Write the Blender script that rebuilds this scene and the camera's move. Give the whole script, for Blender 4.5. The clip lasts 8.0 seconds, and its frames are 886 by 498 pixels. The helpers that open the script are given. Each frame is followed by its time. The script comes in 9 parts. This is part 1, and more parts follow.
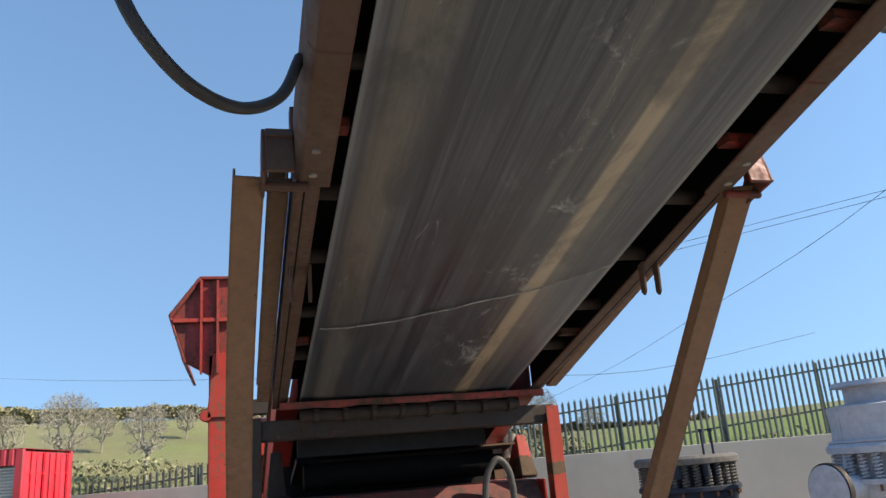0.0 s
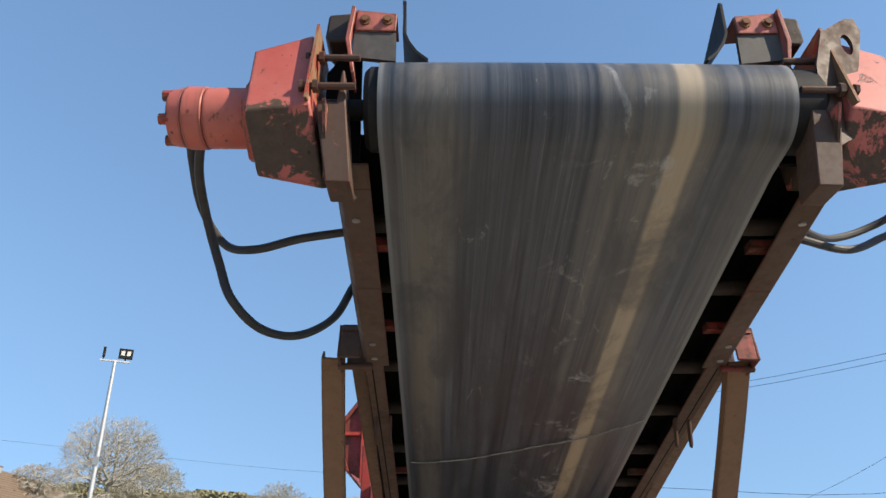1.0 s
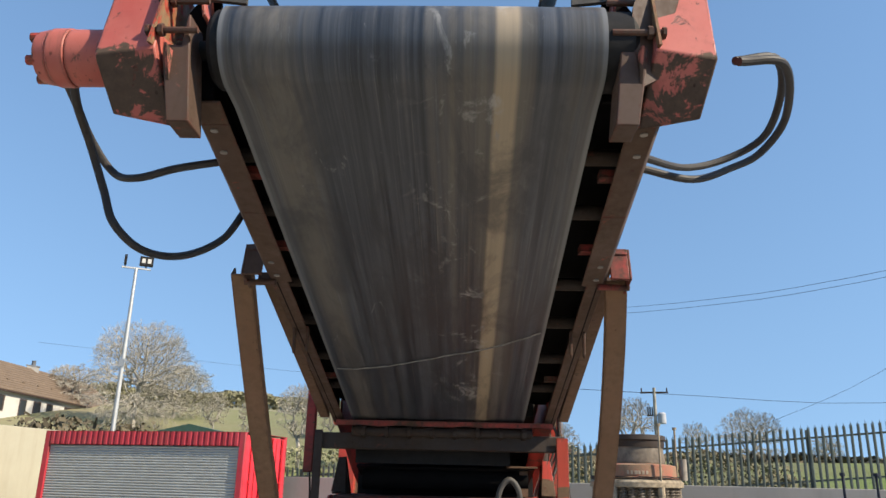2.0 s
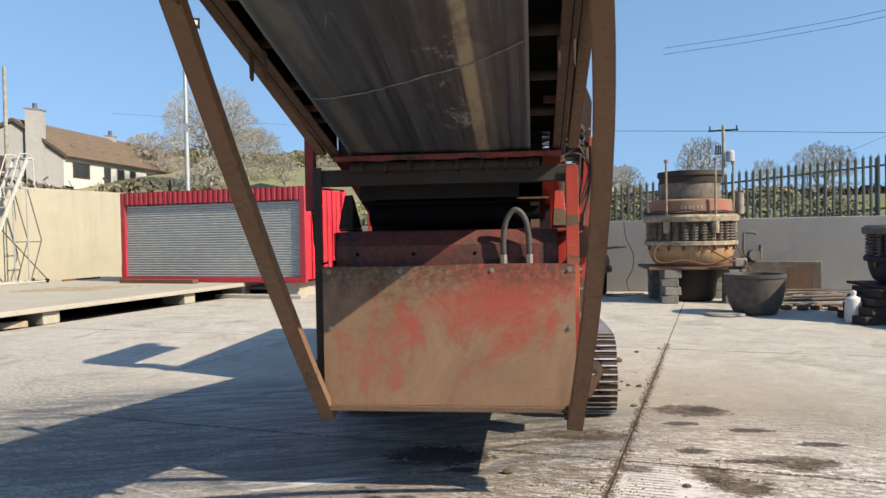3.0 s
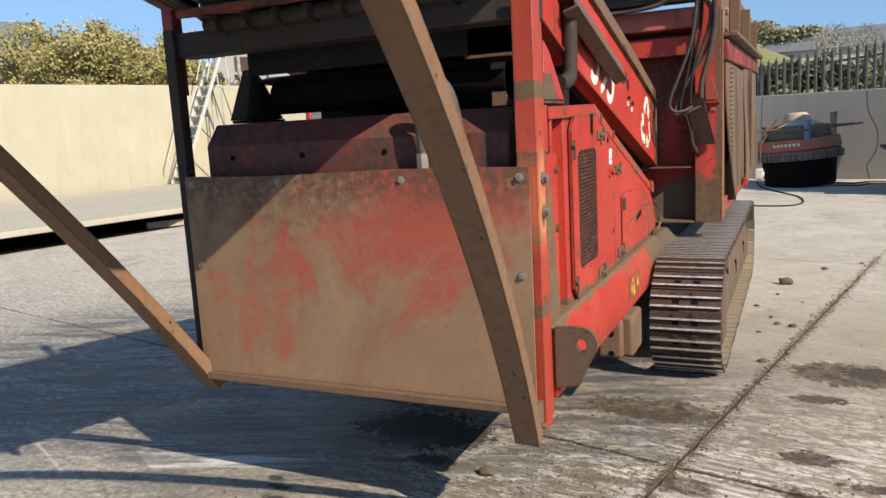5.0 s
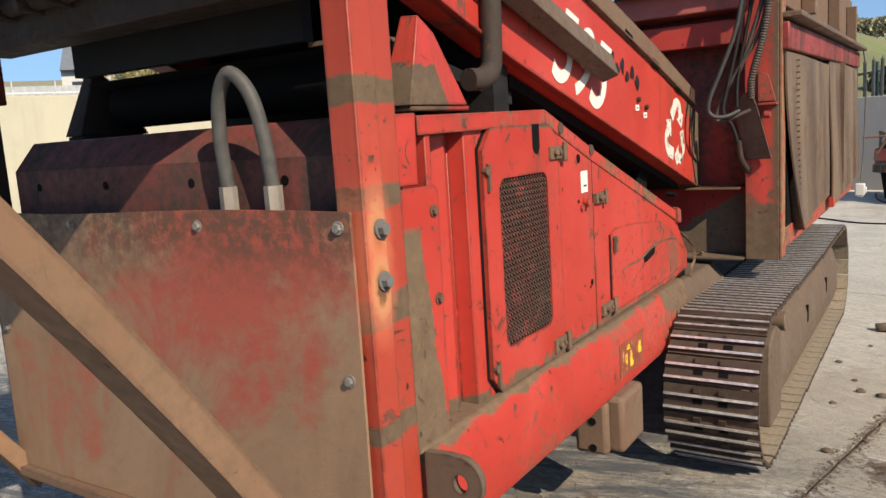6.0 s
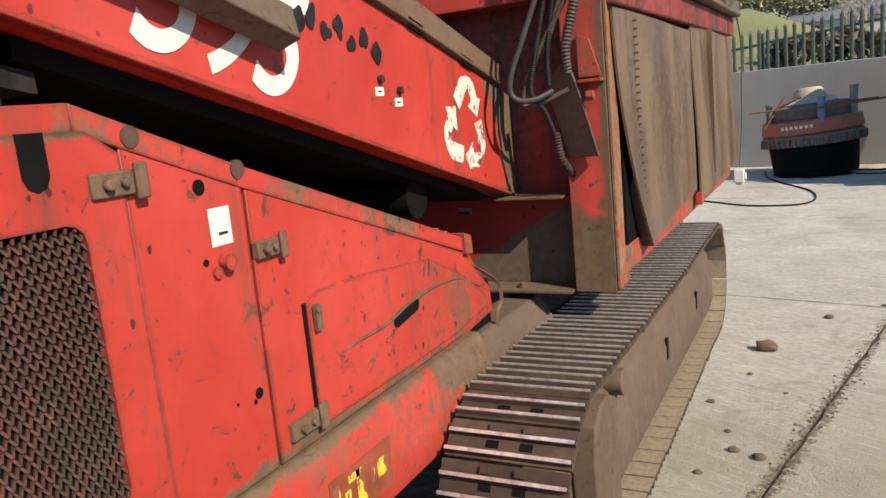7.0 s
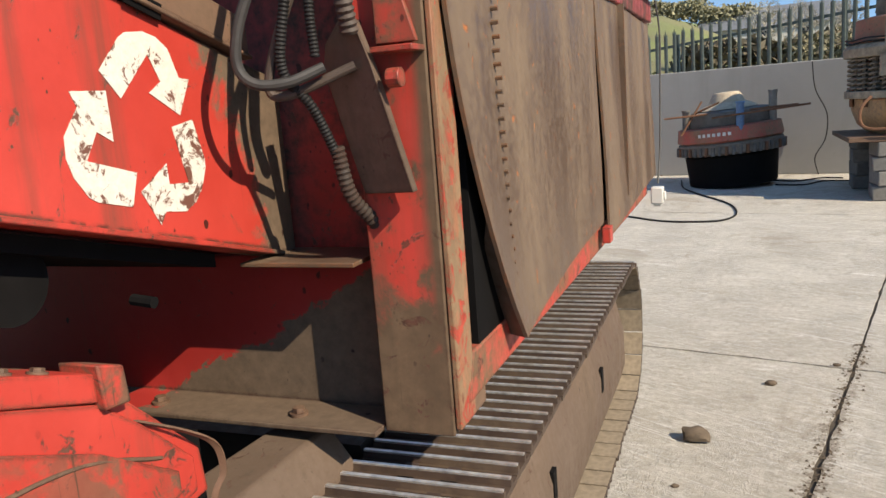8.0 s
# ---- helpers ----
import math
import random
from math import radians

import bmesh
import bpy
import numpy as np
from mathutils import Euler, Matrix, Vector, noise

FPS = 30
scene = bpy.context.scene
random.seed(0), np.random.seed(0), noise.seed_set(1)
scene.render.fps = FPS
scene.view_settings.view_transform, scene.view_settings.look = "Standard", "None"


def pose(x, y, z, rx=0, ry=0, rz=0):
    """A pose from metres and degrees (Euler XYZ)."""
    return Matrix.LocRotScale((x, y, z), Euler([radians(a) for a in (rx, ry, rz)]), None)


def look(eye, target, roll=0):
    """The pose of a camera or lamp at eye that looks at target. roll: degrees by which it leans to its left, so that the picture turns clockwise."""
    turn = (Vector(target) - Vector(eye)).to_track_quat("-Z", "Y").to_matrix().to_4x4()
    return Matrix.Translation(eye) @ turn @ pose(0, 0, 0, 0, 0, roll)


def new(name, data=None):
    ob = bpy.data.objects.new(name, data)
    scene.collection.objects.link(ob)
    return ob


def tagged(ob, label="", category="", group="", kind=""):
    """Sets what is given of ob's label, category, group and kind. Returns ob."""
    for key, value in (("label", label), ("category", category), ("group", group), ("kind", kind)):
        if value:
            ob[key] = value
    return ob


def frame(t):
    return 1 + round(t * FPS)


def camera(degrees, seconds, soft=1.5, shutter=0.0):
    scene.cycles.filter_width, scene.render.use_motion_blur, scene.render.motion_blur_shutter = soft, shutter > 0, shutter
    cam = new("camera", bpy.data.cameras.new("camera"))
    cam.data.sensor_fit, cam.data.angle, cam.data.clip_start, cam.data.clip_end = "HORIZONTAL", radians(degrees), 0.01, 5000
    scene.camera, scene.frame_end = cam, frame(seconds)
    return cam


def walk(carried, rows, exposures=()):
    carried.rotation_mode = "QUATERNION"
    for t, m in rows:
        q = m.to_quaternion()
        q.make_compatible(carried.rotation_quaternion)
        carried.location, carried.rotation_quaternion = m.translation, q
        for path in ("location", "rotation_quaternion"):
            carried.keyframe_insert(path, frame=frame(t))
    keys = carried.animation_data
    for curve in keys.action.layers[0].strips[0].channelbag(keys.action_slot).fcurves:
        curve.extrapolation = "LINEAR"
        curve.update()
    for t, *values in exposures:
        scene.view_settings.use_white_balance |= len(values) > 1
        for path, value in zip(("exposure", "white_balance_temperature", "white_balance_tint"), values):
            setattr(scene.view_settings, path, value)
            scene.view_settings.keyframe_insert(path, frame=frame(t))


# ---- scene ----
cam = camera(60.5, 8.0)
PATH = [
    (0, (-0.898, -3.981, 1.787), (-0.378, -2.130, 2.340), -4.7),
    (0.5, (-0.665, -4.466, 1.781), (-0.551, -2.612, 2.522), -2.0),
    (1, (-0.423, -4.871, 1.796), (-0.421, -3.044, 2.608), 0.4),
    (1.2, (-0.356, -5.008, 1.795), (-0.360, -3.179, 2.605), 1.1),
    (2.3, (0.27, -5.09, 1.758), (0.18, -3.134, 2.162), 0.8),
    (2.5, (0.322, -5.025, 1.733), (0.203, -3.045, 1.989), 0.3),
    (3, (0.532, -4.679, 1.691), (0.297, -2.693, 1.642), -1.0),
    (3.5, (0.907, -4.288, 1.626), (0.533, -2.335, 1.416), -1.9),
    (4, (1.162, -3.754, 1.588), (0.645, -1.843, 1.305), -3.3),
    (4.5, (1.437, -3.168, 1.616), (0.791, -1.303, 1.288), -3.6),
    (4.7, (1.527, -2.912, 1.644), (0.817, -1.072, 1.309), -3.3),
    (5.8, (1.84, -1.572, 1.621), (0.736, 0.073, 1.345), -4.0),
    (6, (1.87, -1.284, 1.628), (0.779, 0.367, 1.334), -3.7),
    (6.5, (1.878, -0.568, 1.622), (0.862, 1.123, 1.296), -4.4),
    (7, (1.91, 0.159, 1.616), (1.002, 1.906, 1.266), -5.5),
    (7.5, (1.832, 0.868, 1.614), (1.05, 2.672, 1.247), -5.9),
    (8, (1.733, 1.622, 1.565), (1.013, 3.452, 1.199), -4.4),
]
EXPOSURES = [(0.0, 0.82, 7300, 10), (1.0, 0.74, 7300, 10), (2.5, 0.68, 7300, 10), (4.5, 0.64, 7300, 10), (6.5, 0.58, 7300, 10), (8.0, 0.72, 7300, 10)]
walk(cam, [(t, look(eye, target, roll)) for t, eye, target, roll in PATH], EXPOSURES)

# ---- light ----
TO_SUN = Vector((1.2, -0.55, 1.0)).normalized()
world = bpy.data.worlds.new("sky")
scene.world = world
world.use_nodes = True
wn, wl = world.node_tree.nodes, world.node_tree.links
sky = wn.new("ShaderNodeTexSky")
sky.sky_type = "NISHITA"
sky.sun_disc = False
sky.sun_elevation = math.asin(TO_SUN.z)
sky.sun_rotation = math.atan2(TO_SUN.x, TO_SUN.y)
sky.air_density, sky.dust_density, sky.ozone_density = 1.1, 0.1, 3.0
# thin haze: the horizon keeps its blue
coord, lift = wn.new("ShaderNodeTexCoord"), wn.new("ShaderNodeVectorMath")
lift.operation = "MULTIPLY_ADD"
lift.inputs[1].default_value, lift.inputs[2].default_value = (1, 1, 0.5), (0, 0, 0.26)
wl.new(coord.outputs["Generated"], lift.inputs[0])
wl.new(lift.outputs[0], sky.inputs[0])
rich = wn.new("ShaderNodeHueSaturation")
rich.inputs["Saturation"].default_value = 1.1
wl.new(sky.outputs[0], rich.inputs["Color"])
wl.new(rich.outputs[0], wn["Background"].inputs[0])
wn["Background"].inputs[1].default_value = 0.138
sun_data = bpy.data.lights.new("sun", "SUN")
sun_data.energy, sun_data.angle, sun_data.color = 5.0, radians(0.5), (1.0, 0.925, 0.81)
sun = new("sun", sun_data)
sun.matrix_world = look(TO_SUN * 50, (0, 0, 0))

# ---- mesh helpers ----
def put(bm, mats, name):
    me = bpy.data.meshes.new(name)
    bmesh.ops.recalc_face_normals(bm, faces=bm.faces)
    bm.to_mesh(me)
    bm.free()
    for m in mats if isinstance(mats, (list, tuple)) else [mats]:
        me.materials.append(m)
    return me


def smooth(me, limit=35):
    me.shade_smooth()
    me.set_sharp_from_angle(angle=radians(limit))


def thing(name, label, category, base=(0, 0, 0), group="", kind=""):
    ob = new(name)
    ob.empty_display_size = 0.1
    ob.matrix_world = pose(*base)
    return tagged(ob, label, category, group, kind)


def base_of(ob):
    m = ob.matrix_basis.copy()
    return base_of(ob.parent) @ ob.matrix_parent_inverse @ m if ob.parent else m


def part(name, bm, material, parent, label="", bevel=0.0, round_off=True):
    """One mesh under a thing or a part; its points are given in the world."""
    me = put(bm, material, name)
    if round_off:
        smooth(me)
    ob = new(name, me)
    ob.parent = parent
    ob.matrix_parent_inverse = base_of(parent).inverted()
    if bevel:
        mod = ob.modifiers.new("edge", "BEVEL")
        mod.width, mod.segments, mod.limit_method, mod.angle_limit = bevel, 2, "ANGLE", radians(40)
    return tagged(ob, label)


def solo(name, bm, material, label, category, kind="", group="", bevel=0.0):
    me = put(bm, material, name)
    smooth(me)
    ob = new(name, me)
    if bevel:
        mod = ob.modifiers.new("edge", "BEVEL")
        mod.width, mod.segments, mod.limit_method, mod.angle_limit = bevel, 2, "ANGLE", radians(40)
    return tagged(ob, label, category, group, kind)


def thicken(bm, depth):
    bm.normal_update()
    bmesh.ops.solidify(bm, geom=bm.faces[:], thickness=depth)


def hull_faces(bm, low, high, mi=0):
    a = [bm.verts.new(p) for p in low]
    b = [bm.verts.new(p) for p in high]
    n = len(a)
    fs = [bm.faces.new(a), bm.faces.new(b[::-1])]
    fs += [bm.faces.new((a[i], b[i], b[(i + 1) % n], a[(i + 1) % n])) for i in range(n)]
    for f in fs:
        f.material_index = mi
    return a + b


def box(bm, x0, x1, y0, y1, z0, z1, mi=0):
    return hull_faces(bm, [(x0, y0, z0), (x1, y0, z0), (x1, y1, z0), (x0, y1, z0)],
                      [(x0, y0, z1), (x1, y0, z1), (x1, y1, z1), (x0, y1, z1)], mi)


def prism(bm, pts, axis, lo, hi, mi=0):
    """A plate with outline pts in the two other axes, from lo to hi along axis."""
    def at(p, v):
        return {"x": (v, p[0], p[1]), "y": (p[0], v, p[1]), "z": (p[0], p[1], v)}[axis]
    return hull_faces(bm, [at(p, lo) for p in pts], [at(p, hi) for p in pts], mi)


def beam(bm, a, b, w, h, up=(0, 0, 1), mi=0, w2=None, h2=None):
    """A bar from a to b, w wide and h high, with up as its upper side."""
    a, b = Vector(a), Vector(b)
    d = (b - a).normalized()
    s = d.cross(Vector(up)).normalized()
    u = s.cross(d)
    w2, h2 = w2 or w, h2 or h
    q = [(-1, -1), (1, -1), (1, 1), (-1, 1)]
    return hull_faces(bm, [a + s * i * w / 2 + u * j * h / 2 for i, j in q], [b + s * i * w2 / 2 + u * j * h2 / 2 for i, j in q], mi)


def channel(bm, a, b, w, h, t, up, mi=0):
    """A C-section bar from a to b, open towards -up: web w wide, flanges h deep, t thick."""
    a, b = Vector(a), Vector(b)
    d = (b - a).normalized()
    s = d.cross(Vector(up)).normalized()
    u = s.cross(d)
    q = [(-w / 2, 0), (w / 2, 0), (w / 2, -h), (w / 2 - t, -h), (w / 2 - t, -t), (-w / 2 + t, -t), (-w / 2 + t, -h), (-w / 2, -h)]
    return hull_faces(bm, [a + s * i + u * j for i, j in q], [b + s * i + u * j for i, j in q], mi)


def rod(bm, a, b, r, n=10, r2=None, mi=0):
    a, b = Vector(a), Vector(b)
    d = (b - a).normalized()
    s = d.orthogonal().normalized()
    u = d.cross(s)
    r2 = r if r2 is None else r2
    ang = [2 * math.pi * k / n for k in range(n)]
    return hull_faces(bm, [a + (s * math.cos(t) + u * math.sin(t)) * r for t in ang], [b + (s * math.cos(t) + u * math.sin(t)) * r2 for t in ang], mi)


def spline(pts, step=6):
    """A smooth line through pts."""
    p = [Vector(q) for q in pts]
    p = [2 * p[0] - p[1]] + p + [2 * p[-1] - p[-2]]
    out = []
    for i in range(1, len(p) - 2):
        for k in range(step):
            t = k / step
            out.append(0.5 * (2 * p[i] + (p[i + 1] - p[i - 1]) * t + (2 * p[i - 1] - 5 * p[i] + 4 * p[i + 1] - p[i + 2]) * t * t
                              + (3 * p[i] - p[i - 1] - 3 * p[i + 1] + p[i + 2]) * t ** 3))
    return out + [p[-2]]


def hose(bm, pts, r, n=10, step=8, ribs=0.0, mi=0):
    """A tube along a smooth line; ribs: how far every other ring stands proud."""
    line = spline(pts, step)
    if ribs:
        cum = [0.0]
        for a, b in zip(line, line[1:]):
            cum.append(cum[-1] + (b - a).length)
        total, dense, i = int(cum[-1] / (r * 0.42)), [], 0
        for k in range(total + 1):
            g = cum[-1] * k / total
            while i < len(line) - 2 and cum[i + 1] < g:
                i += 1
            dense.append(line[i].lerp(line[i + 1], min(1.0, (g - cum[i]) / max(1e-6, cum[i + 1] - cum[i]))))
        line = dense
    s, rings = None, []
    for i, p in enumerate(line):
        d = (line[min(i + 1, len(line) - 1)] - line[max(i - 1, 0)]).normalized()
        s = d.orthogonal().normalized() if s is None else (s - d * s.dot(d)).normalized()
        u, rr = d.cross(s), r + (ribs if i % 2 else 0)
        rings.append([bm.verts.new(p + (s * math.cos(2 * math.pi * k / n) + u * math.sin(2 * math.pi * k / n)) * rr) for k in range(n)])
    for a, b in zip(rings, rings[1:]):
        for k in range(n):
            bm.faces.new((a[k], b[k], b[(k + 1) % n], a[(k + 1) % n])).material_index = mi
    bm.faces.new(rings[0]), bm.faces.new(rings[-1][::-1])


def lathe(bm, profile, centre, n=40, wobble=0.0, tilt=None, mi=0):
    """A turned solid; profile: rows of radius, height."""
    c = Vector(centre)
    rings = []
    for r, z in profile:
        ring = []
        for k in range(n):
            t = 2 * math.pi * k / n
            q = Vector((math.cos(t) * r * (1 + wobble * math.sin(3 * t + z * 4)), math.sin(t) * r, z))
            ring.append(bm.verts.new(c + (tilt @ q if tilt else q)))
        rings.append(ring)
    for a, b in zip(rings, rings[1:]):
        for k in range(n):
            bm.faces.new((a[k], a[(k + 1) % n], b[(k + 1) % n], b[k])).material_index = mi
    bm.faces.new(rings[0][::-1]).material_index = mi
    bm.faces.new(rings[-1]).material_index = mi


def bolt(bm, p, axis, r=0.014, h=0.014):
    p, axis = Vector(p), Vector(axis).normalized()
    rod(bm, p - axis * 0.004, p + axis * 0.004, r * 1.45, 12)
    rod(bm, p + axis * 0.003, p + axis * h, r, 6, r * 0.94)


def fresh():
    return bmesh.new()

# ---- materials ----
import functools


class Net:
    """A short way to write a material's nodes."""
    def __init__(self, name, space="Object"):
        self.m = bpy.data.materials.new(name)
        self.m.use_nodes = True
        self.t = self.m.node_tree
        self.b = self.t.nodes["Principled BSDF"]
        self.space = space
        self.co = self.t.nodes.new("ShaderNodeTexCoord").outputs[space]

    def node(self, kind):
        return self.t.nodes.new(kind)

    def link(self, a, b):
        if isinstance(a, bpy.types.NodeSocket):
            self.t.links.new(a, b)
        else:
            b.default_value = a

    def scaled(self, scale, vec=None, turn=(0, 0, 0), shift=(0, 0, 0)):
        n = self.node("ShaderNodeMapping")
        n.inputs["Scale"].default_value = scale if isinstance(scale, tuple) else (scale,) * 3
        n.inputs["Rotation"].default_value = turn
        n.inputs["Location"].default_value = shift
        self.link(vec or self.co, n.inputs[0])
        return n.outputs[0]

    def noise(self, scale, detail=6, rough=0.6, vec=None, warp=0.0):
        n = self.node("ShaderNodeTexNoise")
        n.inputs["Scale"].default_value = 1.0
        n.inputs["Detail"].default_value, n.inputs["Roughness"].default_value, n.inputs["Distortion"].default_value = detail, rough, warp
        self.link(self.scaled(scale, vec), n.inputs["Vector"])
        return n.outputs["Fac"]

    def cells(self, scale, vec=None, feature="F1"):
        n = self.node("ShaderNodeTexVoronoi")
        n.feature = feature
        n.inputs["Scale"].default_value = 1.0
        self.link(self.scaled(scale, vec), n.inputs["Vector"])
        return n.outputs["Distance"]

    def span(self, v, lo, hi, a=0.0, b=1.0):
        n = self.node("ShaderNodeMapRange")
        self.link(v, n.inputs[0])
        for i, q in enumerate((lo, hi, a, b)):
            n.inputs[i + 1].default_value = q
        return n.outputs[0]

    def math(self, op, a, b=0.0):
        n = self.node("ShaderNodeMath")
        n.operation = op
        self.link(a, n.inputs[0]), self.link(b, n.inputs[1])
        return n.outputs[0]

    def mix(self, f, a, b):
        n = self.node("ShaderNodeMix")
        n.data_type = "RGBA"
        self.link(f, n.inputs[0])
        for q, i in ((a, 6), (b, 7)):
            self.link((*q, 1) if isinstance(q, tuple) else q, n.inputs[i])
        return n.outputs[2]

    def axis(self, i, vec=None):
        n = self.node("ShaderNodeSeparateXYZ")
        self.link(vec or self.co, n.inputs[0])
        return n.outputs[i]

    def edges(self, radius):
        """1 on the sharp edges of a shape, 0 on its flats."""
        b, g, d = self.node("ShaderNodeBevel"), self.node("ShaderNodeNewGeometry"), self.node("ShaderNodeVectorMath")
        b.samples, d.operation = 4, "DOT_PRODUCT"
        b.inputs["Radius"].default_value = radius
        self.link(b.outputs[0], d.inputs[0])
        self.link(g.outputs["Normal"], d.inputs[1])
        return self.span(d.outputs["Value"], 0.985, 0.90)

    def random(self):
        return self.node("ShaderNodeObjectInfo").outputs["Random"]

    def shade(self, colour, rough=0.7, metal=0.0, bump=None, depth=0.005, strength=0.5, spec=0.3):
        self.b.inputs["Specular IOR Level"].default_value = spec
        self.link((*colour, 1) if isinstance(colour, tuple) else colour, self.b.inputs["Base Color"])
        self.link(rough, self.b.inputs["Roughness"])
        self.link(metal, self.b.inputs["Metallic"])
        if bump is not None:
            n = self.node("ShaderNodeBump")
            n.inputs["Strength"].default_value, n.inputs["Distance"].default_value = strength, depth
            self.link(bump, n.inputs["Height"])
            self.link(n.outputs[0], self.b.inputs["Normal"])
        return self.m


def paint(name, red, dust, amount, rust=(0.055, 0.024, 0.016), streak=(3, 3, 0.8), chips=0.60, faded=None, rough=0.45, caked=None, stain=None):
    """Old paint with dust lying on it, chips down to rust, and runs."""
    n = Net(name)
    big = n.noise(1.7, 5, 0.6, warp=0.4)
    fine = n.noise(26, 8, 0.7)
    run = n.noise(streak, 6, 0.65)
    tone = n.mix(n.span(big, 0.3, 0.7), red, faded or tuple(min(1, c * 1.25 + 0.012) for c in red))
    tone = n.mix(n.span(fine, 0.35, 0.75, 0.0, 0.22), tone, tuple(c * 0.62 for c in red))
    mask = n.math("ADD", n.math("MULTIPLY", run, 0.6), n.math("MULTIPLY", fine, 0.4))
    dusty = n.span(mask, amount[0], amount[1])
    colour = n.mix(dusty, tone, n.mix(n.span(fine, 0.3, 0.7), dust, tuple(c * 0.7 for c in dust)))
    if caked:
        crust = caked(n, n.noise(6, 8, 0.72, warp=0.5))
        colour = n.mix(crust, colour, n.mix(n.span(fine, 0.3, 0.7), dust, tuple(c * 0.6 for c in dust)))
        dusty = n.math("MAXIMUM", dusty, crust)
    flake = n.noise(13, 10, 0.75, warp=0.8)
    chip = n.span(flake, chips, chips + 0.025)
    colour = n.mix(chip, colour, n.mix(n.span(fine, 0.4, 0.6), rust, tuple(c * 1.9 for c in rust)))
    if stain:
        colour = stain(n, flake, colour)
    grime = n.noise((5, 5, 0.45), 7, 0.7, warp=0.2)
    colour = n.mix(n.span(grime, 0.56, 0.68, 0.0, 0.55), colour, tuple(c * 0.55 for c in dust))
    blob = n.noise(3.1, 9, 0.78, warp=1.2)
    colour = n.mix(n.span(blob, 0.635, 0.655, 0.0, 0.85), colour, tuple(c * 0.6 for c in dust))
    wild = n.math("MULTIPLY", n.math("SUBTRACT", flake, 0.5), 0.55)
    spots = n.math("MULTIPLY", n.span(n.math("ADD", n.cells((17, 17, 11)), wild), 0.075, 0.098, 1.0, 0.0), n.span(n.noise(2.3, 4, 0.6), 0.44, 0.56))
    colour = n.mix(n.math("MULTIPLY", spots, 0.9), colour, tuple(c * 0.45 for c in rust))
    pin = n.math("MULTIPLY", n.span(n.math("ADD", n.cells((52, 52, 34)), n.math("MULTIPLY", fine, 0.5)), 0.32, 0.36, 1.0, 0.0), n.span(n.noise(3.4, 5, 0.7, warp=0.7), 0.50, 0.60, 0.0, 0.9))
    colour = n.mix(pin, colour, tuple(c * 0.3 for c in dust))
    scratch = n.math("MULTIPLY", n.span(n.noise((70, 70, 2.2), 4, 0.7, warp=0.3), 0.655, 0.675), n.span(n.noise((3.5, 3.5, 2.0), 3, 0.6), 0.52, 0.60))
    colour = n.mix(n.math("MULTIPLY", scratch, 0.75), colour, tuple(c * 0.4 for c in dust))
    bleach = n.span(n.noise((1.1, 1.1, 0.5), 4, 0.6, warp=0.5), 0.52, 0.70, 0.0, 0.30)
    colour = n.mix(n.math("MULTIPLY", bleach, n.span(dusty, 0.0, 0.6, 1.0, 0.0)), colour, tuple(min(1, c * 1.25 + 0.045) for c in red))
    worn = n.math("MULTIPLY", n.edges(0.016), n.span(n.noise(9, 8, 0.75, warp=0.6), 0.40, 0.50))
    colour = n.mix(n.math("MULTIPLY", worn, 0.9), colour, n.mix(n.span(fine, 0.4, 0.6), tuple(c * 0.5 for c in dust), tuple(c * 0.8 for c in rust)))
    r = n.math("ADD", n.math("MULTIPLY", dusty, 0.4), rough)
    h = n.math("ADD", n.math("MULTIPLY", chip, -0.5), n.math("MULTIPLY", fine, 0.5))
    return n.shade(colour, r, 0.0, h, 0.003, 0.5)


RED = (0.338, 0.0285, 0.0185)
DUST = (0.165, 0.098, 0.056)
red_paint = paint("red_paint_clean", RED, DUST, (0.63, 0.72))
red_worn = paint("red_paint_worn", RED, DUST, (0.50, 0.58))
red_dark = paint("red_paint_grimy", (0.22, 0.022, 0.017), (0.062, 0.040, 0.028), (0.44, 0.58))
red_dusty = paint("red_paint_dusted", (0.34, 0.055, 0.04), (0.26, 0.165, 0.105), (0.40, 0.60), streak=(2.6, 2.6, 1.5), chips=0.72, rough=0.5)
# Dusted red with the conveyor's shadow over the cross box mixed in.
red_shade_dust = paint("dusted_red_paint_in_shade", (0.15, 0.025, 0.021), (0.066, 0.045, 0.036), (0.36, 0.56), chips=0.70)
brown_steel = paint("dusted_brown_steel", (0.115, 0.062, 0.038), (0.15, 0.098, 0.062), (0.40, 0.62), rust=(0.07, 0.03, 0.02), chips=0.68, rough=0.6)
dark_steel = paint("dark_grimy_steel", (0.022, 0.015, 0.012), (0.048, 0.033, 0.024), (0.42, 0.62), rust=(0.05, 0.02, 0.014), rough=0.6)
orange_steel = paint("ochre_scuffed_steel", (0.22, 0.085, 0.04), (0.23, 0.15, 0.085), (0.42, 0.54), rust=(0.20, 0.03, 0.018), streak=(22, 22, 5), chips=0.53)
hopper_steel = paint("weathered_plate_steel", (0.070, 0.043, 0.028), (0.175, 0.122, 0.080), (0.44, 0.58), rust=(0.20, 0.068, 0.022), streak=(2.6, 2.6, 0.7), chips=0.625, rough=0.40)
red_mud = paint("red_paint_muddy", RED, (0.16, 0.095, 0.052), (0.46, 0.60), streak=(1.4, 1.4, 3.0))
track_brown = paint("track_frame_brown", (0.085, 0.056, 0.038), (0.12, 0.082, 0.056), (0.40, 0.62), rust=(0.05, 0.025, 0.017), rough=0.6)
strut_brown = paint("ochre_brown_strut", (0.155, 0.080, 0.043), (0.195, 0.118, 0.070), (0.42, 0.60), rust=(0.09, 0.04, 0.024), chips=0.66, rough=0.6)
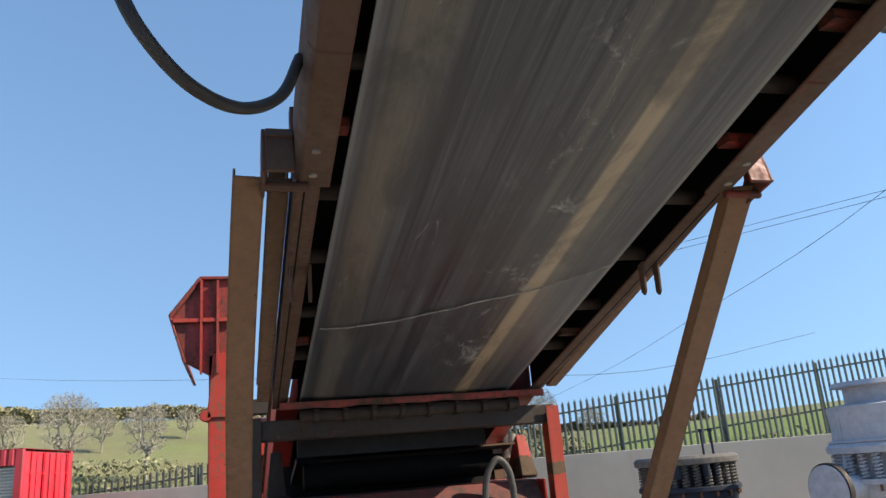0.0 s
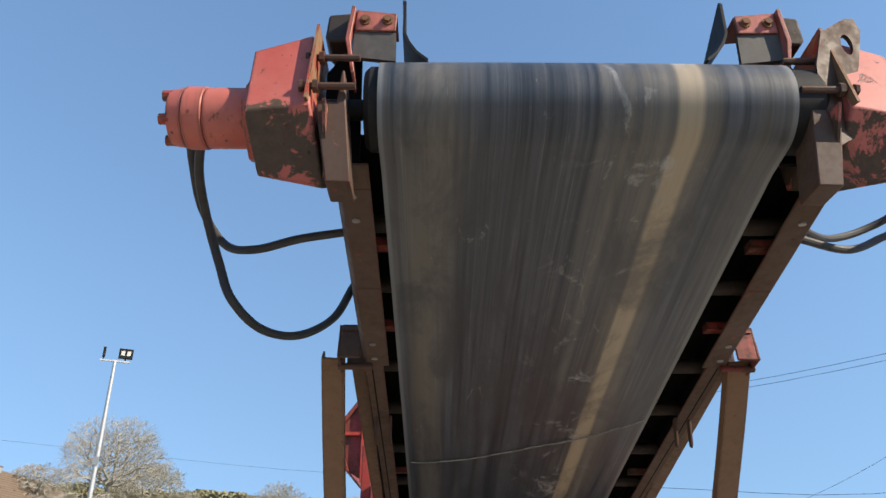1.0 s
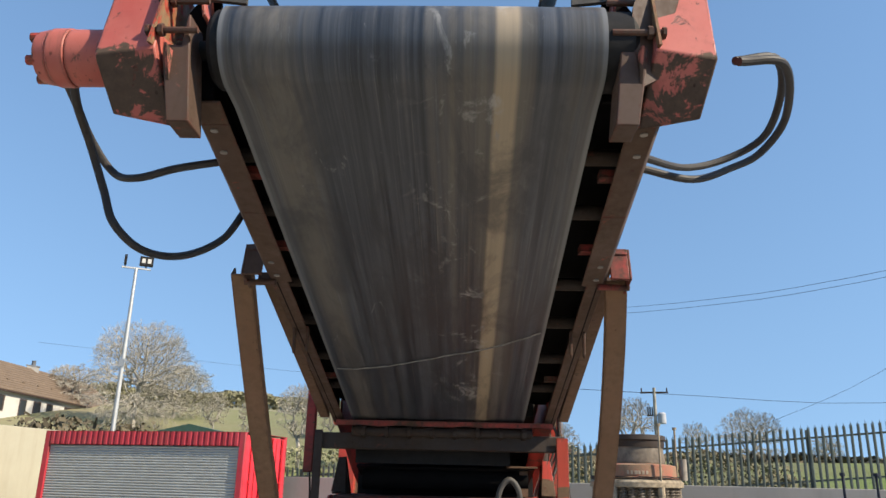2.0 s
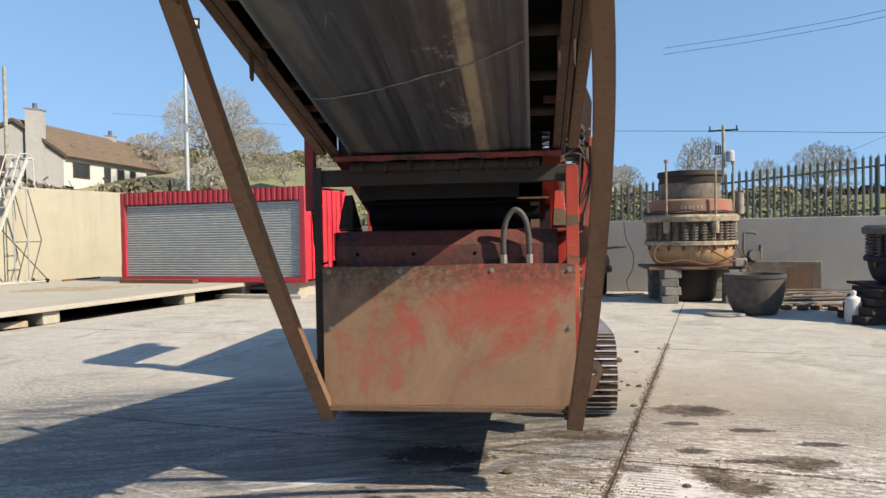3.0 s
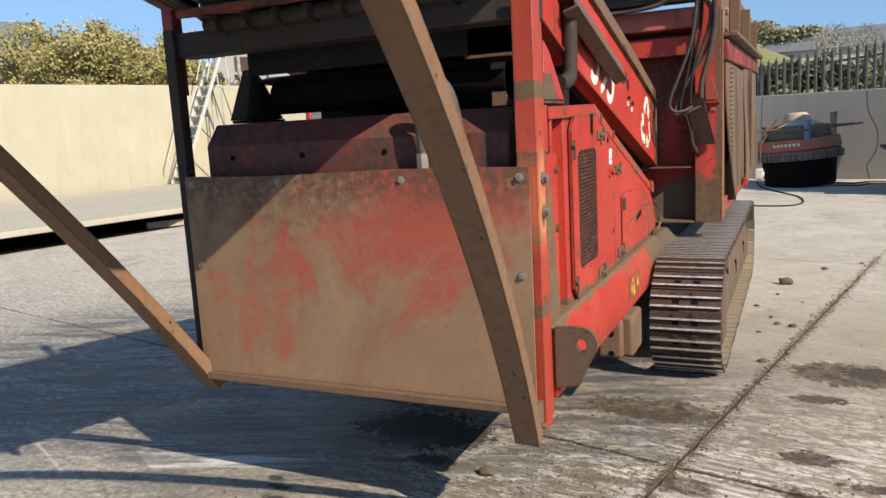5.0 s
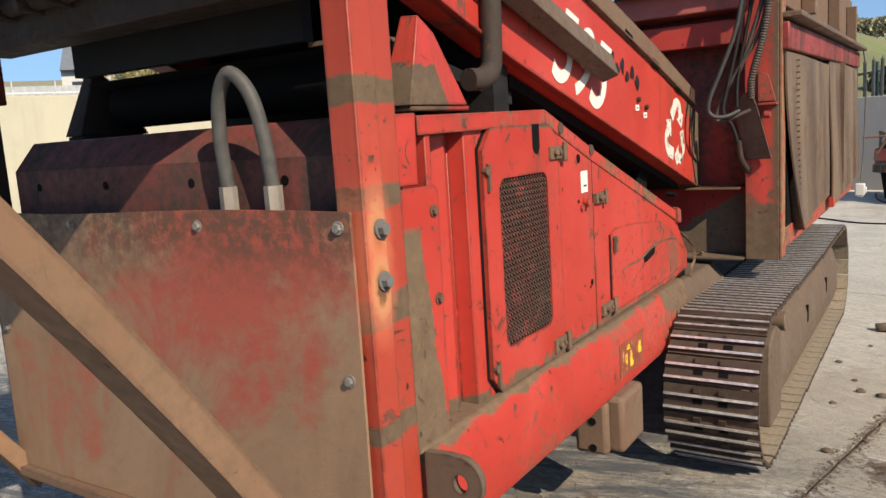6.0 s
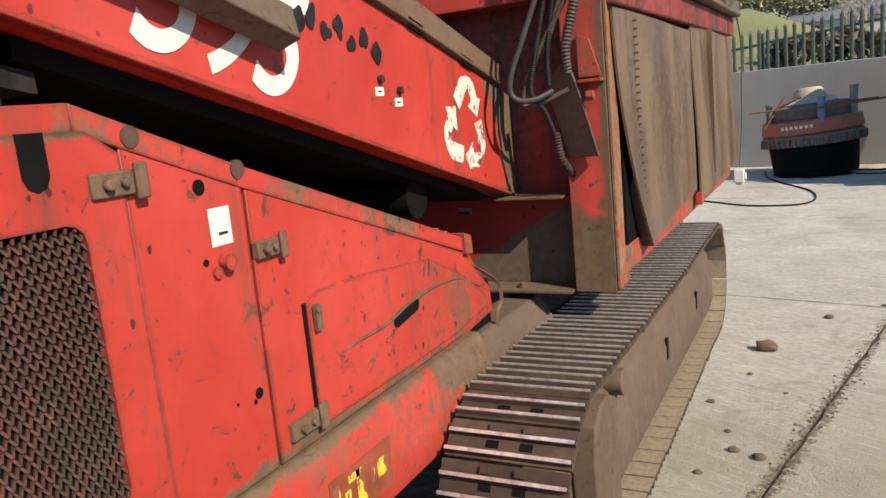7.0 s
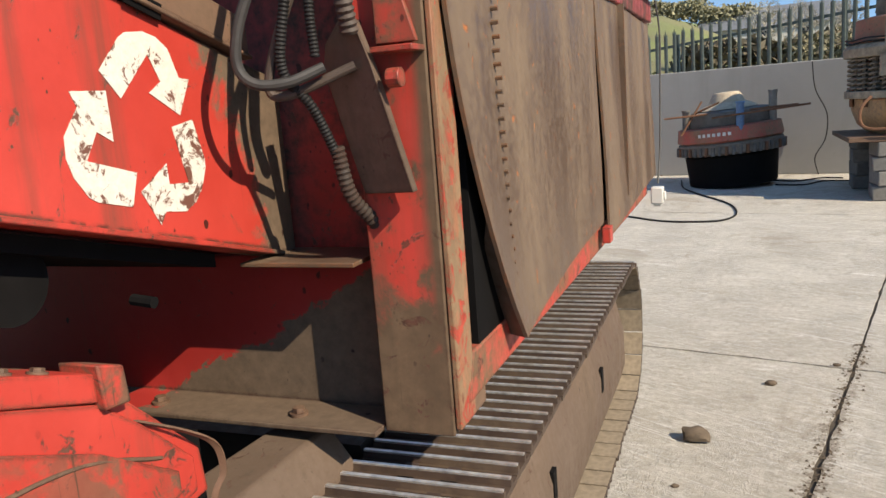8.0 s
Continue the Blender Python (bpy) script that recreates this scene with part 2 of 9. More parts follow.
# Brown steel darkened: the shade under the conveyor is in the colour.
shaded_brown = paint("shade_brown_steel", (0.058, 0.033, 0.023), (0.088, 0.055, 0.037), (0.42, 0.62), rust=(0.12, 0.03, 0.02), chips=0.62, rough=0.6)


def slope(n, rag, terms, soft, size):
    """A ragged straight limit: sum of axis times factor, past zero."""
    d = n.math("MULTIPLY", n.math("SUBTRACT", rag, 0.5), size)
    for i, f, o in terms:
        d = n.math("ADD", d, n.math("MULTIPLY", n.math("SUBTRACT", n.axis(i), o), f))
    return n.span(d, 0.0, soft)


red_scraped = paint("red_paint_scraped", RED, (0.125, 0.078, 0.045), (0.55, 0.62), streak=(2.0, 5.0, 14.0), chips=0.60,
                    caked=lambda n, r: n.math("MULTIPLY", n.span(n.axis(1), 2.1, 2.6), n.span(r, 0.46, 0.54)))
red_beam = paint("red_beam_paint", RED, (0.125, 0.085, 0.055), (0.64, 0.72), chips=0.615,
                 caked=lambda n, r: slope(n, r, ((1, 1.0, 3.01), (2, 0.26, 1.54)), 0.05, 0.42))
red_web = paint("red_web_paint", (0.27, 0.02, 0.016), (0.125, 0.086, 0.058), (0.60, 0.72), chips=0.66,
                caked=lambda n, r: slope(n, r, ((0, 0.52, 0.27), (2, -1.0, 0.86)), 0.01, 0.30))
red_post = paint("red_post_paint", RED, (0.14, 0.092, 0.056), (0.52, 0.60), streak=(9, 9, 5), chips=0.585,
                 caked=lambda n, r: n.math("MAXIMUM", slope(n, r, ((2, -1.0, 1.22),), 0.10, 0.6), slope(n, r, ((0, 1.0, 1.115),), 0.02, 0.02)))

def bolt_rust(n, rag, colour):
    """Rust that has run from two bolts, pale round its rim."""
    for z in (1.43, 1.31):
        dy = n.math("MULTIPLY", n.math("SUBTRACT", n.axis(1), 0.055), 1.9)
        dz = n.math("SUBTRACT", n.axis(2), z - 0.012)
        d = n.math("SQRT", n.math("ADD", n.math("MULTIPLY", dy, dy), n.math("MULTIPLY", dz, dz)))
        d = n.math("ADD", d, n.math("MULTIPLY", n.math("SUBTRACT", rag, 0.5), 0.11))
        colour = n.mix(n.span(d, 0.075, 0.17, 0.75, 0.0), colour, (0.44, 0.115, 0.06))
        colour = n.mix(n.span(d, 0.046, 0.085, 0.75, 0.0), colour, (0.42, 0.21, 0.10))
        colour = n.mix(n.span(d, 0.026, 0.050, 0.85, 0.0), colour, (0.24, 0.09, 0.03))
        colour = n.mix(n.span(d, 0.018, 0.028, 0.9, 0.0), colour, (0.10, 0.055, 0.03))
    return colour


red_rings = paint("red_ringed_paint", (0.28, 0.034, 0.018), (0.125, 0.08, 0.048), (0.60, 0.70), stain=bolt_rust,
                  caked=lambda n, r: functools.reduce(lambda a, b: n.math("MAXIMUM", a, b), [n.span(n.math("ADD", n.math("ABSOLUTE", n.math("SUBTRACT", n.axis(2), z)), n.math("MULTIPLY", n.math("SUBTRACT", r, 0.5), 0.05)), h, h + 0.008, 1.0, 0.0) for z, h in ((1.74, 0.026), (1.50, 0.021), (1.235, 0.034), (0.95, 0.02))]))
red_door = paint("red_door_paint", RED, (0.13, 0.082, 0.05), (0.60, 0.70), chips=0.585,
                 caked=lambda n, r: n.math("MAXIMUM", slope(n, r, ((2, -1.0, 0.875),), 0.012, 0.20), slope(n, r, ((2, 1.0, 1.635),), 0.012, 0.10)))
red_chassis = paint("red_chassis_paint", RED, (0.145, 0.093, 0.055), (0.50, 0.64), streak=(1.4, 1.4, 3.0),
                    caked=lambda n, r: n.math("MAXIMUM", slope(n, r, ((1, 1.0, 2.25), (2, 1.2, 0.7)), 0.06, 0.6), slope(n, r, ((2, 1.0, 0.818),), 0.012, 0.12)))
red_guard = paint("red_guard_paint", (0.36, 0.060, 0.045), (0.088, 0.058, 0.040), (0.60, 0.72), chips=0.62, faded=(0.44, 0.155, 0.125),
                  caked=lambda n, r: n.math("MULTIPLY", slope(n, r, ((2, -1.0, 2.955),), 0.01, 0.30), n.span(n.noise(7, 8, 0.7, warp=0.6), 0.54, 0.57, 1.0, 0.0)))
red_faded = paint("red_faded_paint", (0.36, 0.055, 0.040), (0.13, 0.085, 0.055), (0.60, 0.70), chips=0.63, faded=(0.43, 0.145, 0.115))
red_infill = paint("red_infill_paint", RED, (0.15, 0.098, 0.058), (0.57, 0.66),
                   caked=lambda n, r: n.math("MINIMUM", slope(n, r, ((1, -1.0, 0.265), (2, -0.14, 1.42)), 0.008, 0.09), slope(n, r, ((2, -1.0, 1.41),), 0.02, 0.06)))
red_pyramid = paint("red_pyramid_paint", RED, (0.11, 0.072, 0.045), (0.58, 0.66),
                    caked=lambda n, r: n.math("MINIMUM", slope(n, r, ((2, -1.0, 1.815),), 0.006, 0.10), slope(n, r, ((1, -1.0, 0.455), (2, -0.35, 1.75)), 0.006, 0.05)))


def panel_dust():
    n = Net("dust_caked_panel")
    mid, fine = n.noise((2.2, 2.2, 1.6), 7, 0.68, warp=0.9), n.noise(30, 8, 0.75)
    run = n.noise((3.2, 3.2, 1.8), 7, 0.66, warp=1.0)
    x, z = n.axis(0), n.axis(2)
    c = n.mix(n.span(mid, 0.35, 0.65), (0.245, 0.150, 0.094), (0.175, 0.105, 0.064))
    c = n.mix(n.span(run, 0.5, 0.68, 0.0, 0.5), c, (0.174, 0.104, 0.063))
    right = n.math("MULTIPLY", n.span(x, -0.35, 0.25), n.span(z, 0.75, 1.15))
    k = n.math("ADD", n.math("MULTIPLY", n.math("ADD", mid, run), 0.5), n.math("MULTIPLY", right, 0.13))
    c = n.mix(n.span(n.math("ADD", k, n.math("MULTIPLY", fine, 0.12)), 0.585, 0.69, 0.0, 0.88), c, (0.305, 0.058, 0.040))
    c = n.mix(n.span(fine, 0.55, 0.75, 0.0, 0.45), c, (0.111, 0.067, 0.044))
    top = n.math("MULTIPLY", n.span(n.math("ADD", z, n.math("MULTIPLY", n.math("SUBTRACT", mid, 0.5), 0.5)), 1.25, 1.44), n.span(fine, 0.38, 0.54))
    c = n.mix(n.math("MULTIPLY", top, 0.85), c, (0.074, 0.046, 0.031))
    flake = n.span(n.noise(11, 9, 0.75, warp=0.8), 0.66, 0.69)
    c = n.mix(flake, c, (0.244, 0.056, 0.037))
    return n.shade(c, n.span(mid, 0.3, 0.7, 0.45, 0.75), 0.0, fine, 0.003, 0.5)


panel_mat = panel_dust()


def plain(name, colour, rough, metal=0.0, scale=20.0, spread=0.25, bump=0.3, depth=0.003, stretch=(1, 1, 1), random=0.0, spec=0.3):
    n = Net(name)
    v = n.noise(tuple(scale * s for s in stretch), 7, 0.65)
    w = n.noise(tuple(scale * 0.13 * s for s in stretch), 4, 0.6, warp=0.5)
    lo, hi = tuple(c * (1 - spread) for c in colour), tuple(min(1, c * (1 + spread)) for c in colour)
    c = n.mix(n.span(v, 0.3, 0.7), lo, hi)
    c = n.mix(n.span(w, 0.35, 0.7, 0.0, 0.5), c, tuple(q * (1 - spread * 1.2) for q in colour))
    if random:
        k = n.random()
        c = n.mix(n.math("MULTIPLY", k, random), c, tuple(q * 0.45 for q in colour))
    return n.shade(c, n.span(v, 0.2, 0.8, max(0.05, rough - 0.1), min(1, rough + 0.1)), metal, v, depth, bump, spec)


def belt_rubber():
    n = Net("worn_belt_rubber")
    lines = n.noise((26, 0.35, 0.35), 7, 0.7)
    hair = n.noise((90, 0.8, 0.8), 5, 0.7)
    broad = n.noise((5.5, 0.12, 0.12), 4, 0.6)
    spots = n.noise((7, 5, 5), 8, 0.7, warp=0.6)
    c = n.mix(n.span(lines, 0.40, 0.74), (0.016, 0.021, 0.029), (0.090, 0.100, 0.118))
    c = n.mix(n.span(broad, 0.50, 0.62, 0.0, 0.55), c, (0.150, 0.132, 0.105))
    c = n.mix(n.span(hair, 0.58, 0.70, 0.0, 0.35), c, (0.204, 0.204, 0.201))
    x = n.axis(0)
    wob = n.math("ADD", x, n.math("MULTIPLY", n.math("SUBTRACT", n.noise((3, 1.1, 1.1), 3), 0.5), 0.025))
    stripe = n.math("MULTIPLY", n.span(wob, 0.205, 0.217), n.span(wob, 0.273, 0.288, 1.0, 0.0))
    stripe = n.math("MULTIPLY", stripe, n.span(lines, 0.25, 0.6, 0.6, 1.0))
    c = n.mix(stripe, c, (0.300, 0.243, 0.171))
    pale = n.math("MULTIPLY", n.span(spots, 0.57, 0.68, 0.0, 0.75), n.span(n.math("ABSOLUTE", n.math("SUBTRACT", x, 0.13)), 0.05, 0.25, 1.0, 0.0))
    c = n.mix(pale, c, (0.312, 0.312, 0.306))
    mott = n.noise((4.5, 1.6, 1.6), 7, 0.7, warp=0.6)
    c = n.mix(n.span(mott, 0.48, 0.62, 0.0, 0.62), c, (0.024, 0.027, 0.033))
    scuff = n.noise((9, 2.0, 2.0), 8, 0.75, warp=1.4)
    c = n.mix(n.span(scuff, 0.63, 0.68, 0.0, 0.6), c, (0.20, 0.205, 0.21))
    edge = n.math("MAXIMUM", n.span(x, 0.508, 0.516), n.span(x, -0.590, -0.582, 1.0, 0.0))
    c = n.mix(n.math("MULTIPLY", edge, 0.6), c, (0.162, 0.168, 0.171))
    return n.shade(c, n.span(lines, 0.3, 0.7, 0.33, 0.52), 0.0, lines, 0.002, 0.35, 0.45)


def yard_concrete():
    n = Net("yard_concrete")
    turned = n.scaled(1.0, turn=(0, 0, radians(13)))
    big = n.noise(0.22, 5, 0.6, warp=0.6)
    mid = n.noise(1.5, 8, 0.7, warp=0.6)
    blot = n.noise(4.2, 8, 0.72, warp=0.7)
    fine = n.span(n.noise(24, 8, 0.75), 0.36, 0.64)
    brush = n.span(n.noise((7, 27, 8), 8, 0.75, vec=turned, warp=1.1), 0.34, 0.66)
    scrape = n.noise((2.6, 9, 4), 9, 0.8, vec=turned, warp=0.9)
    hair = n.noise((1.3, 70, 8), 7, 0.75, vec=n.scaled(1.0, turn=(0, 0, radians(31))), warp=0.6)
    speck = n.span(n.noise(85, 5, 0.8), 0.36, 0.64)
    pebble = n.cells(70)
    c = n.mix(n.span(mid, 0.34, 0.66), (0.345, 0.312, 0.260), (0.54, 0.50, 0.43))
    c = n.mix(n.span(big, 0.4, 0.62, 0.0, 0.6), c, (0.41, 0.375, 0.315))
    c = n.mix(n.span(blot, 0.50, 0.62, 0.0, 0.4), c, (0.28, 0.26, 0.225))
    worked = n.math("MULTIPLY", n.span(n.math("ADD", big, n.math("MULTIPLY", mid, 0.5)), 0.68, 0.84, 0.15, 0.8), n.span(n.axis(1), 2.2, 4.0, 1.0, 0.35))
    c = n.mix(n.math("MULTIPLY", n.span(brush, 0.55, 0.75), worked), c, (0.62, 0.60, 0.56))
    c = n.mix(n.math("MULTIPLY", n.span(brush, 0.25, 0.42, 1.0, 0.0), worked), c, (0.19, 0.17, 0.14))
    c = n.mix(n.math("MULTIPLY", n.span(hair, 0.56, 0.61, 0.0, 0.95), n.span(n.noise(0.8, 4, 0.6), 0.38, 0.55)), c, (0.62, 0.60, 0.56))
    rough_part = n.math("MAXIMUM", n.span(worked, 0.2, 0.7, 0.25, 1.0), n.math("MULTIPLY", n.span(n.math("ABSOLUTE", n.math("SUBTRACT", n.axis(1), 0.3)), 1.6, 3.4, 1.0, 0.0), n.span(n.math("ABSOLUTE", n.math("SUBTRACT", n.axis(0), 1.0)), 1.8, 4.0, 1.0, 0.15)))
    c = n.mix(n.math("MULTIPLY", n.span(fine, 0.15, 0.42, 0.75, 0.0), rough_part), c, (0.13, 0.108, 0.082))
    c = n.mix(n.math("MULTIPLY", n.span(fine, 0.60, 0.80, 0.0, 0.75), rough_part), c, (0.78, 0.745, 0.68))
    c = n.mix(n.math("MULTIPLY", n.span(speck, 0.58, 0.80, 0.0, 0.6), rough_part), c, (0.13, 0.11, 0.085))
    c = n.mix(n.math("MULTIPLY", n.span(speck, 0.2, 0.40, 0.5, 0.0), rough_part), c, (0.70, 0.67, 0.61))
    x, y = n.axis(0), n.axis(1)
    u = n.math("SUBTRACT", n.axis(0, turned), 0.909)
    v = n.math("SUBTRACT", n.axis(1, turned), 1.1335)

    def near(px, py, r, soft, sx=1.0, rag=2.4):
        dx = n.math("MULTIPLY", n.math("SUBTRACT", x, px), 1 / sx)
        dy = n.math("SUBTRACT", y, py)
        d = n.math("SQRT", n.math("ADD", n.math("MULTIPLY", dx, dx), n.math("MULTIPLY", dy, dy)))
        d = n.math("ADD", d, n.math("MULTIPLY", n.math("SUBTRACT", blot, 0.5), r * rag))
        d = n.math("ADD", d, n.math("MULTIPLY", n.math("SUBTRACT", fine, 0.5), min(r * 0.8, 0.10)))
        return n.span(d, r, r + soft, 1.0, 0.0)

    # dusty spill round the machine
    spill = n.math("MULTIPLY", near(0.95, 0.5, 1.2, 1.0, 1.25, 0.8), n.span(n.math("ADD", fine, n.math("MULTIPLY", brush, 0.6)), 0.40, 0.9, 0.35, 0.95))
    c = n.mix(n.math("MULTIPLY", spill, 0.85), c, (0.36, 0.285, 0.20))
    tan = n.math("MULTIPLY", near(0.55, 0.85, 0.75, 0.5, 0.9, 1.0), n.span(u, -0.06, 0.02, 1.0, 0.15))
    c = n.mix(n.math("MULTIPLY", tan, n.span(fine, 0.25, 0.6, 0.45, 0.85)), c, (0.30, 0.225, 0.145))
    trail = n.math("MULTIPLY", near(2.3, 2.6, 1.1, 1.2, 0.8, 0.9), n.span(n.math("ADD", fine, n.math("MULTIPLY", mid, 0.8)), 0.6, 1.1, 0.15, 0.7))
    c = n.mix(trail, c, (0.34, 0.28, 0.205))
    # pale scuffs left by tracks, ribbed where the shoes bit
    zone = near(1.75, -0.1, 1.35, 1.3, 1.0, 1.2)
    scuffed = n.math("MULTIPLY", n.math("MULTIPLY", zone, n.span(scrape, 0.45, 0.51)), n.span(brush, 0.36, 0.52, 0.02, 1.0))
    c = n.mix(n.math("MULTIPLY", scuffed, n.span(fine, 0.25, 0.5, 0.3, 1.0)), c, (0.86, 0.83, 0.78))
    loose = n.math("MULTIPLY", n.span(scrape, 0.58, 0.64), n.span(fine, 0.35, 0.6, 0.2, 0.8))
    c = n.mix(loose, c, (0.66, 0.64, 0.60))
    white = n.math("MULTIPLY", near(1.28, 0.35, 0.38, 0.22, 0.75, 1.3), n.span(n.math("ADD", scrape, n.math("MULTIPLY", brush, 0.25)), 0.50, 0.62))
    white = n.math("MULTIPLY", white, n.span(u, 0.03, 0.07))
    c = n.mix(n.math("MULTIPLY", white, 0.92), c, (0.88, 0.85, 0.80))
    phase = n.math("ADD", n.math("MULTIPLY", v, 115.0), n.math("MULTIPLY", n.noise(5, 5, 0.65), 7.0))
    rib = n.span(n.math("SINE", phase), -0.1, 0.35)
    for k0, k1, v0, v1 in ((0.10, 0.42, -0.75, 0.15), (-0.15, -0.035, -1.5, -0.72), (0.05, 0.30, -1.6, -0.8)):
        far_off = n.math("ADD", v, n.math("MULTIPLY", n.math("SUBTRACT", blot, 0.5), 0.6))
        side = n.math("ADD", u, n.math("MULTIPLY", n.math("SUBTRACT", blot, 0.5), 0.14))
        strip = n.math("MULTIPLY", n.math("MULTIPLY", n.span(side, k0 - 0.02, k0 + 0.02), n.span(side, k1 - 0.02, k1 + 0.02, 1.0, 0.0)),
                       n.math("MULTIPLY", n.span(far_off, v0 - 0.04, v0 + 0.04), n.span(far_off, v1 - 0.04, v1 + 0.04, 1.0, 0.0)))
        c = n.mix(n.math("MULTIPLY", n.math("MULTIPLY", strip, rib), n.span(brush, 0.2, 0.6, 0.35, 0.95)), c, (0.88, 0.85, 0.80))
        c = n.mix(n.math("MULTIPLY", n.math("MULTIPLY", strip, n.span(rib, 0.0, 0.3, 0.7, 0.0)), n.span(fine, 0.3, 0.6, 0.4, 1.0)), c, (0.24, 0.20, 0.15))
    # old brown stains farther up the yard
    old = n.math("MULTIPLY", n.span(n.noise(0.9, 7, 0.7, warp=0.8), 0.55, 0.63, 0.0, 0.55), n.span(y, 2.5, 4.0))
    c = n.mix(old, c, (0.25, 0.205, 0.15))
    # smooth washed part of the bay
    washed = near(1.38, -0.42, 0.36, 0.10, 1.15, 0.9)
    c = n.mix(n.math("MULTIPLY", washed, n.span(scrape, 0.45, 0.62, 0.85, 0.35)), c, (0.40, 0.375, 0.335))
    # bright pale streak, tapering along its length
    along = n.math("ADD", n.math("MULTIPLY", n.math("SUBTRACT", x, -1.0), 0.967), n.math("MULTIPLY", n.math("SUBTRACT", y, 0.275), 0.255))
    off = n.math("SUBTRACT", n.math("MULTIPLY", n.math("SUBTRACT", y, 0.275), 0.967), n.math("MULTIPLY", n.math("SUBTRACT", x, -1.0), 0.255))
    wide = n.math("ADD", n.math("ABSOLUTE", off), n.math("MULTIPLY", n.math("SUBTRACT", blot, 0.5), 0.05))
    bare = n.math("MULTIPLY", n.span(n.math("SUBTRACT", wide, n.span(along, -0.4, 0.6, 0.105, 0.035)), -0.006, 0.004, 1.0, 0.0), n.span(n.math("ADD", along, off), -0.47, -0.45))
    bare = n.math("MULTIPLY", bare, n.span(along, 0.50, 0.60, 1.0, 0.0))
    c = n.mix(n.math("MULTIPLY", bare, n.span(speck, 0.3, 0.7, 0.97, 0.85)), c, (0.90, 0.87, 0.82))
    # short pale gouges by the joint
    gouge = n.math("MULTIPLY", n.span(n.noise((9, 16, 8), 4, 0.6, vec=n.scaled(1.0, turn=(0, 0, radians(-40))), warp=0.3), 0.66, 0.69), near(-1.75, -0.02, 0.35, 0.2, 1.6, 0.6))
    c = n.mix(n.math("MULTIPLY", gouge, 0.9), c, (0.80, 0.77, 0.71))
    # dirt packed along the joints
    for w, k in ((u, 0.045), (v, 0.030)):
        d = n.math("ABSOLUTE", n.math("ADD", w, n.math("MULTIPLY", n.math("SUBTRACT", blot, 0.5), 0.10)))
        d = n.math("ADD", d, n.math("MULTIPLY", n.math("SUBTRACT", fine, 0.5), 0.10))
        packed = n.math("MULTIPLY", n.span(d, k * 0.4, k, 1.0, 0.0), near(0.9, 0.2, 4.0, 3.0, 1.0, 0.3))
        c = n.mix(n.math("MULTIPLY", packed, 0.85), c, (0.135, 0.10, 0.068))
    # machine's shadow deepened in the colour: wide dark patch, ragged edge, damp sheen
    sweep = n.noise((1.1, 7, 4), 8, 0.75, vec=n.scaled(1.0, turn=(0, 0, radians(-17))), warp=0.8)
    shade_damp = n.math("MULTIPLY", near(-1.7, 1.75, 1.5, 0.7, 1.7, 0.35), n.span(sweep, 0.43, 0.56, 1.0, 0.20))
    c = n.mix(shade_damp, c, (0.110, 0.113, 0.122))
    swept = n.noise((2.2, 46, 8), 6, 0.75, vec=n.scaled(1.0, turn=(0, 0, radians(-20))), warp=0.7)
    c = n.mix(n.math("MULTIPLY", n.math("MULTIPLY", n.span(swept, 0.57, 0.61), n.span(blot, 0.46, 0.56)), n.math("MULTIPLY", near(-1.6, 1.0, 1.8, 0.8, 1.5, 0.4), 0.75)), c, (0.60, 0.58, 0.55))
    # brown mud, then oil and puddles
    clump = n.span(n.noise(9, 9, 0.8, warp=0.6), 0.34, 0.56, 0.35, 1.0)
    crumb = n.noise(30, 6, 0.8, warp=0.4)
    for px, py, r, sx in ((1.72, 0.63, 0.17, 0.75), (1.90, 0.38, 0.14, 1.3), (0.92, 1.58, 0.15, 2.1), (0.07, -0.13, 0.13, 1.35), (0.42, -0.22, 0.09, 1.5), (0.30, -0.42, 0.05, 1.5), (2.4, 0.9, 0.15, 1.6), (1.35, -0.6, 0.05, 1.6), (1.95, 2.45, 0.20, 1.5), (1.18, 0.72, 0.06, 1.8), (0.62, 0.05, 0.035, 2.0)):
        d = near(px, py, r, 0.05, sx, 2.2)
        c = n.mix(n.math("MULTIPLY", d, clump), c, (0.088, 0.060, 0.036))
        c = n.mix(n.math("MULTIPLY", d, n.span(crumb, 0.54, 0.60, 0.0, 0.75)), c, (0.22, 0.165, 0.105))
        c = n.mix(n.math("MULTIPLY", d, n.span(crumb, 0.38, 0.45, 0.8, 0.0)), c, (0.035, 0.024, 0.015))
    pools = None
    for px, py, r, sx in ((-0.47, -0.56, 0.080, 1.0), (2.05, 2.51, 0.11, 1.3), (1.76, 1.98, 0.060, 2.2), (2.27, 1.79, 0.060, 2.9), (1.71, 1.17, 0.065, 1.8),
                          (2.08, 0.93, 0.045, 4.4), (1.70, 0.50, 0.055, 0.8), (2.7, 1.4, 0.06, 2.6), (-0.75, -0.15, 0.030, 1.5), (-0.3, 0.05, 0.026, 2.2)):
        wet = near(px, py, r, 0.02, sx, 1.7)
        c = n.mix(n.math("MULTIPLY", wet, n.span(speck, 0.3, 0.6, 0.92, 0.75)), c, (0.098, 0.082, 0.072))
        pools = wet if pools is None else n.math("MAXIMUM", pools, wet)
